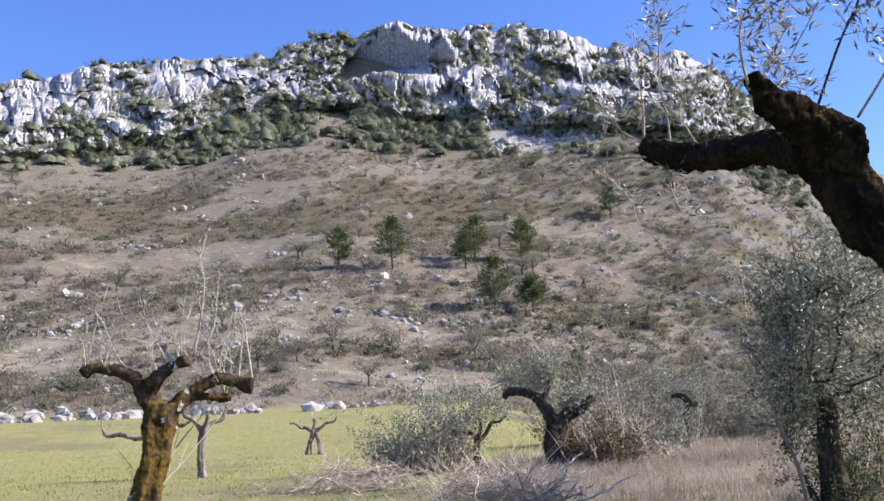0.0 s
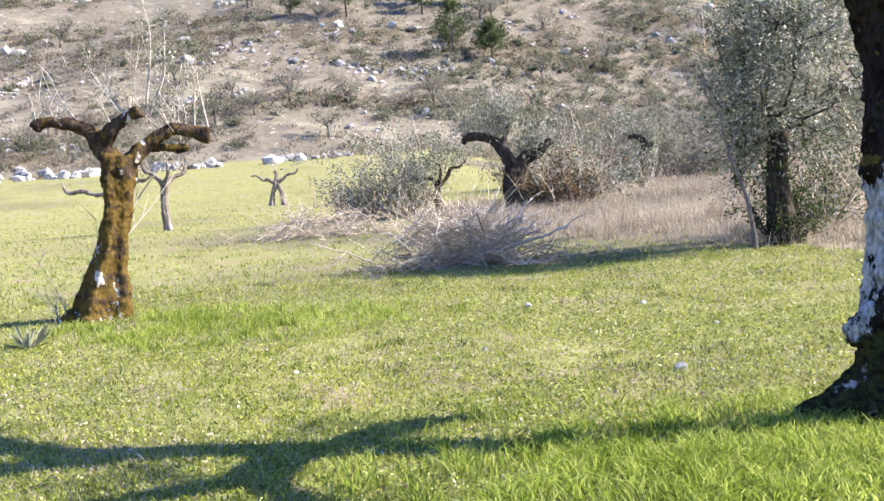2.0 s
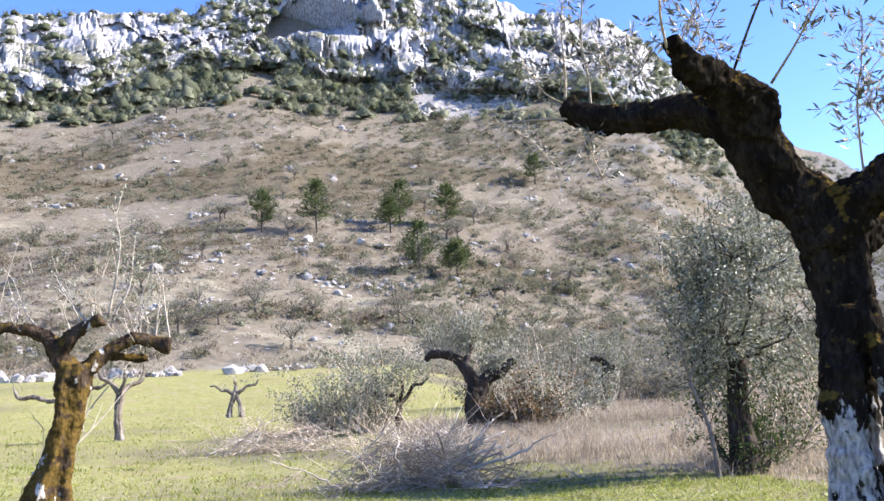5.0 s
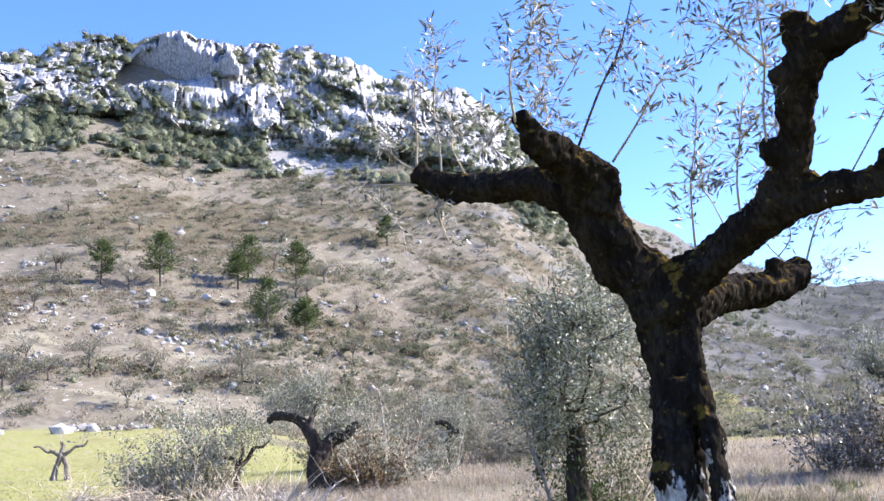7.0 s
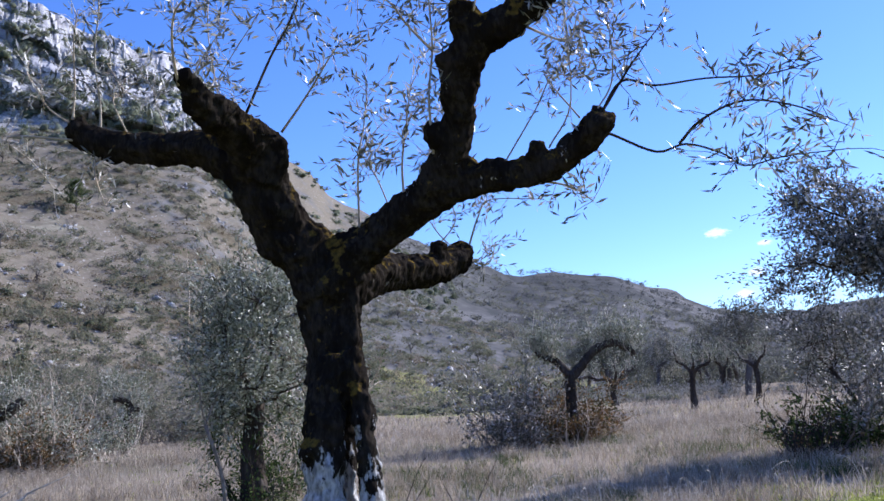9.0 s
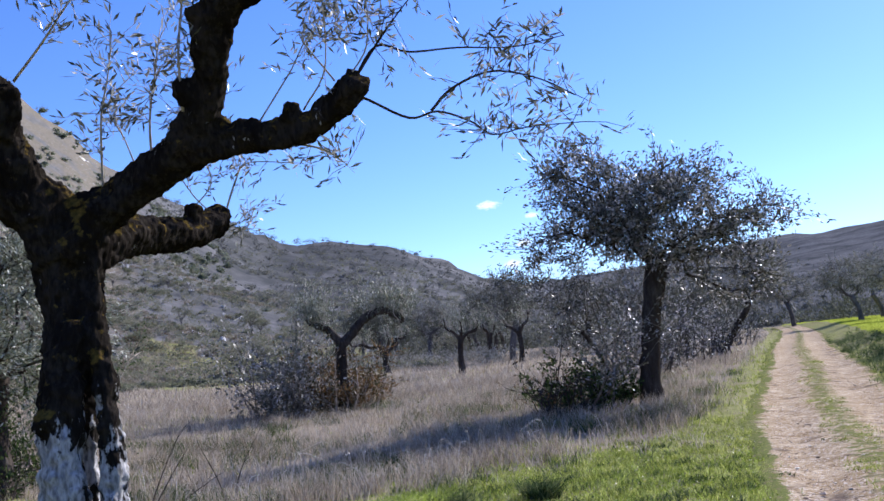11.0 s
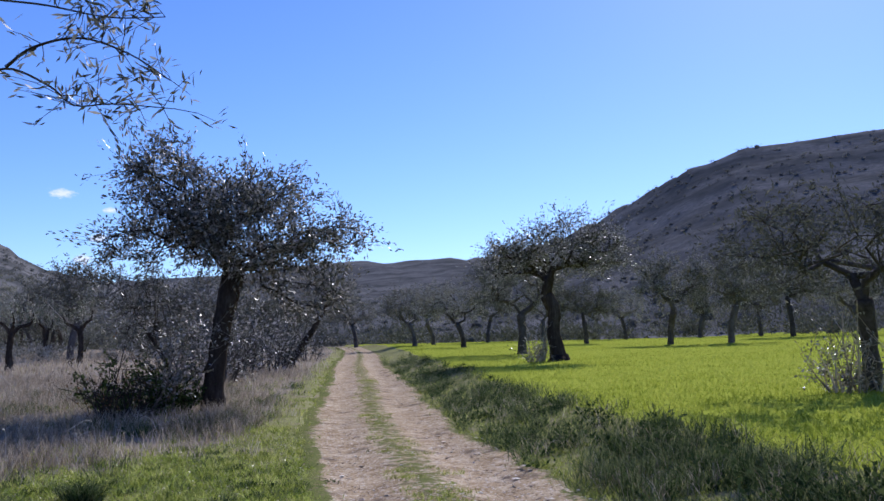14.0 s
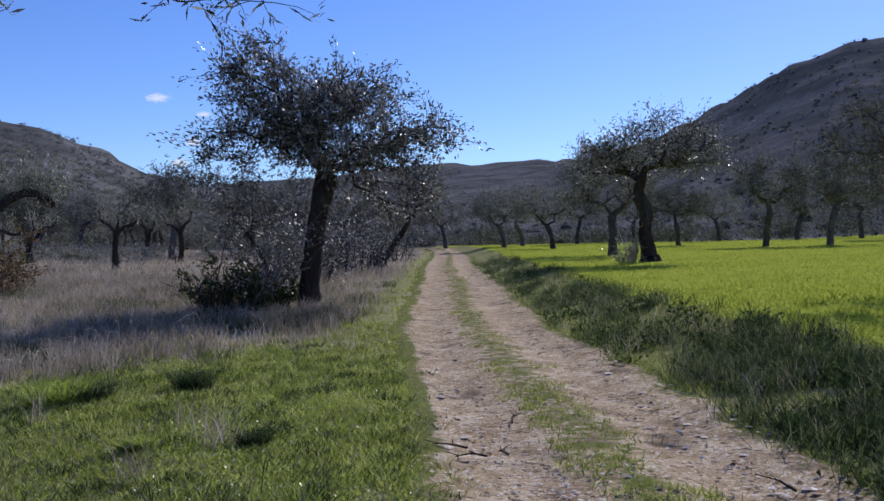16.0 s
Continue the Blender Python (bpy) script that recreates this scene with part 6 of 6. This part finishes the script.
def w_mid(x, y):
    d, way = along_road(x, y)
    return smooth(0.42, 0.2, np.abs(d)) * smooth(0.36, 0.58, fbm(x / 0.9, y / 0.9, 49, 3)) * 0.8


def w_any_dry(x, y):
    dry = zones(x, y)[0]
    d, way = along_road(x, y)
    az = np.degrees(np.arctan2(x, y))
    return (0.03 * smooth(24, 34, az) + 0.97 * dry) * smooth(-1.5, -2.5, d) * smooth(0.35, 0.6, fbm(x / 1.7, y / 1.7, 44, 3))


rng = np.random.default_rng(9)
blades("meadow_grass", "short fresh green grass of the meadow", GRASS, *sow(rng, 230000, (-32, 104), 2.6, 17, w_green, 1.15), 0.05, 0.009, rng, 1.9, False)
blades("meadow_tufts", "tufts of longer fresh grass in the meadow", GRASS, *tufts(rng, *sow(rng, 5200, (-32, 104), 3.0, 26, w_green, 1.1), 12, 0.07), 0.055, 0.009, rng, 1.8)
blades("meadow_straw", "withered blades among the meadow grass", STRAW, *tufts(rng, *sow(rng, 9000, (-32, 60), 3.0, 24, lambda x, y: w_green(x, y) * smooth(0.45, 0.6, fbm(x / 1.9, y / 1.9, 46, 3)), 1.1), 6, 0.10), 0.06, 0.008, rng, 1.8, False)
blades("meadow_weeds", "dark green tufts of rank growth in the meadow", RANK, *tufts(rng, *sow(rng, 260, (-32, 100), 4.0, 24, lambda x, y: w_green(x, y) * smooth(0.5, 0.62, fbm(x / 2.6, y / 2.6, 45, 3)), 1.1), 22, 0.09), 0.07, 0.009, rng, 2.0)
blades("far_meadow_grass", "fresh green grass farther out in the meadow", GRASS, *sow(rng, 60000, (-32, 104), 15, 60, w_green), 0.08, 0.03, rng, 1.4, False)
blades("withered_tufts", "withered straw tufts in the fallow land", STRAW, *tufts(rng, *sow(rng, 7800, (-8, 66), 5.5, 40, w_any_dry), 14, 0.07), 0.34, 0.008, rng, 1.2)
blades("tall_grass", "tall withered grass, straw-coloured", STRAW, *sow(rng, 76000, (-10, 70), 9, 40, w_dry), 0.26, 0.010, rng, 1.1)
blades("far_tall_grass", "withered grass of the farther fallow land", STRAW, *sow(rng, 40000, (-10, 70), 35, 90, w_dry), 0.35, 0.035, rng, 1.0, False)
blades("rank_tufts", "rank dark grass tufts in the fallow land", RANK, *tufts(rng, *sow(rng, 4600, (20, 66), 5.5, 30, lambda x, y: w_any_dry(x, y) * smooth(0.42, 0.56, fbm(x / 2.4, y / 2.4, 151, 3)) * 1.6), 18, 0.10), 0.2, 0.009, rng, 1.7)
blades("verge_grass", "rank dark grass on the bank of the track", RANK, *tufts(rng, *sow(rng, 9000, (60, 110), 4, 50, w_verge, 1.2), 20, 0.085), 0.25, 0.008, rng, 2.0)
blades("verge_low", "low green growth along the foot of the bank", GRASS, *tufts(rng, *sow(rng, 5200, (60, 110), 4, 36, lambda x, y: smooth(0.95, 1.2, along_road(x, y)[0]) * smooth(2.4, 1.8, along_road(x, y)[0]) * smooth(0.36, 0.55, fbm(x / 0.7, y / 0.7, 53, 3)), 1.2), 16, 0.06), 0.07, 0.009, rng, 1.9, False)
blades("verge_straw", "withered blades hanging over the bank of the track", STRAW, *tufts(rng, *sow(rng, 1500, (60, 110), 4, 40, w_verge, 1.2), 9, 0.07), 0.22, 0.006, rng, 2.0)
blades("verge_green", "bright grass along the edge of the track", GRASS, *tufts(rng, *sow(rng, 6000, (45, 104), 3.5, 40, w_left, 1.2), 16, 0.07), 0.085, 0.009, rng, 1.7)
blades("turf_tufts", "dark and bright grass tufts on the turf beside the track", RANK, *tufts(rng, *sow(rng, 520, (30, 68), 3.6, 15, w_green, 1.2), 26, 0.06), 0.075, 0.010, rng, 1.8)
blades("turf_grass", "short bright turf beside the track", LUSH, *sow(rng, 60000, (34, 70), 3.4, 14, w_green, 1.1), 0.055, 0.010, rng, 2.0, False)
blades("lush_grass", "long lush grass round the foot of the old olive", LUSH, *tufts(rng, *sow(rng, 1500, (-6, 36), 4.3, 7.2, lambda x, y: smooth(2.1, 0.4, np.hypot((x - 2.3) * 0.75, (y - 5.0) * 1.2)) + 0.06), 22, 0.06), 0.13, 0.009, rng, 1.7)
blades("lush_patch", "bright longer grass beside a pruned olive", LUSH, *tufts(rng, *sow(rng, 900, (-24, 4), 9, 14, lambda x, y: smooth(1.9, 0.4, np.hypot((x + 2.2) * 0.6, y - 11.8))), 20, 0.07), 0.11, 0.010, rng, 1.7)
blades("track_grass", "thin grass between the ruts of the track", GRASS, *tufts(rng, *sow(rng, 15000, (52, 104), 3.5, 45, w_mid, 1.2), 14, 0.05), 0.05, 0.009, rng, 1.9, False, 0.06)
blades("crop_blades", "dense yellow-green young crop", CROP, *sow(rng, 125000, (62, 106), 7, 110, w_crop, 1.3), 0.075, 0.025, rng, 1.6, False)


def meadow_herbs():
    """Small flat leaves of herbs, clover and litter in the turf."""
    rng = np.random.default_rng(37)
    for name, label, mat, count, size in (("turf_leaves", "small glossy clover and plantain leaves in the turf", CLOVER, 190000, 0.034), ("meadow_herbs", "small yellow-green herbs flat in the turf", CROP, 62000, 0.036), ("meadow_litter", "pale dead leaves and litter in the turf", STRAW, 24000, 0.04)):
        x, y = sow(rng, count, (-32, 76), 2.8, 16, lambda x, y: np.clip(w_green(x, y) + 0.25 * (zones(x, y)[1] < 0.5), 0, 1) * (np.abs(along_road(x, y)[0]) > 1.3) * (1 - 0.9 * zones(x, y)[0]) * smooth(0.25, 0.55, fbm(x / 0.9, y / 0.9, 61 + count % 7, 3)), 1.15)
        s = Shape()
        way = rng.normal(0, 1, (len(x), 3)) * np.array([1, 1, 0.25]) + np.array([0, 0, 0.15])
        leaves(s, np.stack([x, y, land(x, y) + 0.012], 1), way * 2, size, size * 0.5, rng)
        tagged(part(name, s, mat), label, "herbs", kind="stuff")


meadow_herbs()


def grass_tussock(x, y, size, mat, label, seed):
    """One rank tuft with its blades arching outwards."""
    rng = np.random.default_rng(seed)
    n = 700
    a, b = rng.random(n) * 6.283, rng.random(n) ** 0.6 * size * 0.5
    ob = blades("grass_tussock", label, mat, x + np.cos(a) * b, y + np.sin(a) * b, size * 0.55, 0.008, rng, 2.3)
    tagged(ob, label, "grass tuft", "rank tufts in the turf")


for k, (x, y, size, mat) in enumerate([(7.29, 7.47, 0.5, LUSH), (8.1, 6.45, 0.36, RANK), (7.5, 7.2, 0.34, RANK), (6.15, 4.3, 0.2, RANK), (5.75, 5.05, 0.2, LUSH)]):
    grass_tussock(x, y, size, mat, "thick tuft of fresh green grass in the turf" if mat is LUSH else "dark thick tuft of rank grass in the turf", 500 + k)


def grey_herb(x, y, seed):
    """A rosette of long grey-green leaves."""
    rng = np.random.default_rng(seed)
    s = Shape()
    n = 46
    a = rng.random(n) * 6.283
    way = np.stack([np.cos(a), np.sin(a), rng.uniform(0.4, 1.6, n)], 1)
    leaves(s, np.stack([np.cos(a) * 0.05, np.sin(a) * 0.05, np.zeros(n)], 1), way * 4, 0.3, 0.035, rng)
    ob = part("grey_herb", s, LEAF_SILVER)
    ob.matrix_basis = pose(x, y, ground_z(x, y))
    tagged(ob, "rosette of long grey-green leaves in the meadow", "herb")


grey_herb(-4.35, 10.7, 531)


def meadow_stones():
    rng = np.random.default_rng(541)
    for x, y, k in [(2.15, 7.95, 0.085), (1.3, 11.45, 0.07), (2.35, 7.8, 0.04), (0.6, 9.4, 0.04), (-1.2, 8.8, 0.04), (3.0, 9.6, 0.05), (1.75, 9.9, 0.035), (2.6, 11.0, 0.05)]:
        s = Shape()
        stone(s, rng, 0, 0, k * 0.1, k)
        ob = part("field_stone", s, BOULDER, None, flat=True)
        ob.matrix_basis = pose(x, y, ground_z(x, y))
        tagged(ob, "small pale stone lying in the meadow grass", "stone", "stones in the meadow")


meadow_stones()


def gravel():
    """Loose stones on the track."""
    rng = np.random.default_rng(19)
    s = Shape()
    a, r = rng.uniform(55, 104, 34000), 3.6 + 26 * rng.random(34000) ** 1.7
    x, y = r * np.sin(np.radians(a)), r * np.cos(np.radians(a))
    d, way = along_road(x, y)
    keep = (np.abs(d) < 1.35) & (rng.random(34000) < 0.25 + 0.6 * fbm(x / 1.2, y / 1.2, 59, 2))
    x, y = x[keep], y[keep]
    z = land(x, y) + 0.025 + 0.04 * smooth(0.4, 0.1, np.abs(d[keep]))
    for px, py, pz in zip(x, y, z):
        k = 0.005 + rng.gamma(1.1, 0.0052)
        v = np.array([(1, 0, 0), (-0.5, 0.87, 0), (-0.5, -0.87, 0), (0.1, 0.1, 0.32), (0.2, -0.1, -0.4)]) * k * rng.uniform(0.7, 1.5, (5, 3))
        s.add(v + np.array([px, py, pz]), [(0, 1, 3), (1, 2, 3), (2, 0, 3), (1, 0, 4), (2, 1, 4), (0, 2, 4)])
    for i in range(2600):  # flat stones washed to the sides of the ruts
        along = rng.uniform(30, 62)
        k = 0.014 + rng.gamma(1.5, 0.011)
        px, py = polar(rng.uniform(60, 103), 3.8 + 12 * rng.random() ** 1.5)
        side = float(along_road(np.array([px]), np.array([py]))[0][0])
        if 0.75 < side < 1.3 or (abs(side) < 0.3 and i % 3 == 0) or (-1.2 < side < -0.3 and i % 6 == 0):
            v = np.array([(1, 0.1, 0), (0.3, 0.9, 0.05), (-0.7, 0.6, 0), (-0.8, -0.5, 0.05), (0.2, -0.8, 0), (0.1, 0.1, 0.24), (0, 0, -0.4)]) * k * rng.uniform(0.75, 1.3, (7, 3))
            s.add(v + np.array([px, py, ground_z(px, py) + 0.035]), [(0, 1, 5), (1, 2, 5), (2, 3, 5), (3, 4, 5), (4, 0, 5), (1, 0, 6), (2, 1, 6), (3, 2, 6), (4, 3, 6), (0, 4, 6)])
    tagged(part("gravel", s, GRAVEL, None, flat=True), "loose pale stones and grit on the track", "gravel", kind="stuff")


gravel()


def verge_weeds():
    """Low leafy weeds that roughen the bank of the track."""
    rng = np.random.default_rng(23)
    s = Shape()
    x, y = sow(rng, 2600, (58, 108), 5, 60, w_verge, 1.1)
    z = land(x, y)
    for px, py, pz in zip(x, y, z):
        k = rng.uniform(0.5, 1.4)
        clump(s, rng, px, py, pz - 0.02, 0.22 * k, 0.24 * k, 34, 0.075)
    tagged(part("verge_weeds", s, LEAF_GREEN), "low dark leafy weeds on the bank of the track", "weeds", kind="stuff")


verge_weeds()


def dead_stalks():
    """Bent pale stalks standing in the fallow grass."""
    rng = np.random.default_rng(29)
    s = Shape()
    for i in range(420):
        x, y = polar(rng.uniform(26, 62), 6.2 + 10 * rng.random())
        if along_road(np.array([x]), np.array([y]))[0][0] > -1.8 or zones(np.array([x]), np.array([y]))[0][0] < 0.6:
            continue
        z = ground_z(x, y)
        a, h = rng.random() * 6.283, rng.uniform(0.25, 0.7)
        out = h * rng.uniform(0.2, 1.1)
        tip = (x + math.cos(a) * out, y + math.sin(a) * out, z + h * rng.uniform(0.5, 1.0))
        p, r = bend([(x, y, z - 0.02), (x + math.cos(a) * out * 0.25, y + math.sin(a) * out * 0.25, z + h * 0.75), tip], np.array([0.005, 0.004, 0.002]) * rng.uniform(0.5, 1.2), 4)
        tube(s, p, r, 4, cap=False)
    tagged(part("dead_stalks", s, STALK), "pale bent dead stalks in the fallow grass", "stalks", kind="stuff")


dead_stalks()


def dead_weed(x, y, lines, label, seed):
    """A few dark dry stems that lean out of one root."""
    rng = np.random.default_rng(seed)
    t = base("dead_weed", x, y, ground_z(x, y), label, "weed")
    for dx, dy, h in lines:
        s = Shape()
        p, r = bend([(rng.normal(0, 0.05), rng.normal(0, 0.05), -0.03), (dx * 0.32, dy * 0.32, h * 0.36), (dx * 0.66, dy * 0.66, h * 0.7), (dx, dy, h)], [0.008, 0.007, 0.005, 0.003], 4)
        tube(s, p, r, 5)
        for k in range(5):
            q = p[rng.integers(4, len(p))]
            tube(s, [q, q + rng.normal(0, 0.09, 3) + np.array([0, 0, 0.06])], [0.004, 0.0015], 3)
        part("stem", s, BARK, t)


dead_weed(*polar(29.0, 11.5), [(0.5, -0.2, 0.9), (0.3, -0.4, 1.1), (-0.4, 0.3, 0.7), (0.8, -0.4, 0.6)], "thin dark dry weed stems leaning in the fallow grass", 551)
dead_weed(*polar(33.5, 13.5), [(0.4, -0.3, 1.0), (-0.3, 0.2, 0.8)], "thin dark dry weed stems leaning in the fallow grass", 552)


def fallen_twig(x, y, turn, length, seed):
    rng = np.random.default_rng(seed)
    s = Shape()
    p, r = bend([(-length / 2, 0, 0.012), (0, 0.03 * length + rng.normal(0, 0.02), 0.03), (length / 2, rng.normal(0, 0.05) * length, 0.015)], [0.009, 0.007, 0.003], 4)
    tube(s, p, r, 5)
    for k in range(3):
        q = p[rng.integers(2, len(p) - 1)]
        tube(s, [q, q + np.array([rng.uniform(0.02, 0.12), rng.normal(0, 0.07), 0.03])], [0.004, 0.002], 4)
    ob = part("fallen_twig", s, BARK)
    ob.matrix_basis = pose(x, y, ground_z(x, y) + 0.04, 0, 0, turn)
    tagged(ob, "dark fallen twig lying on the dirt track", "twig", "twigs on the track")


for k, (a, r, turn, ln) in enumerate([(69.5, 8.3, 20, 0.5), (67.2, 6.9, 120, 0.22), (69.0, 7.0, 60, 0.12), (66.0, 7.3, 80, 0.3), (84.0, 6.4, 30, 0.3)]):
    fallen_twig(*polar(a, r), turn, ln, 400 + k)
thicket(*polar(93.2, 18.0), 0.6, 1.1, "pale leafy suckers at the foot of an olive", 71, 900, 22, 0.08, LEAF_OLD)
thicket(*polar(76.2, 37.6), 0.6, 1.0, "pale thin suckers at the foot of an olive", 72, 700, 22, 0.09, LEAF_OLD)
for k, (a, r, w, h) in enumerate([(57.0, 33, 1.6, 2.0), (58.8, 38, 1.9, 2.4), (60.3, 45, 2.0, 2.6), (62.0, 58, 2.2, 2.8)]):
    thicket(*polar(a, r), w, h, "hazy grey-brown brush in the fallow land", 80 + k, 2200, 34, 0.14, LEAF_OLD, stemmat=BARK_HAZED)
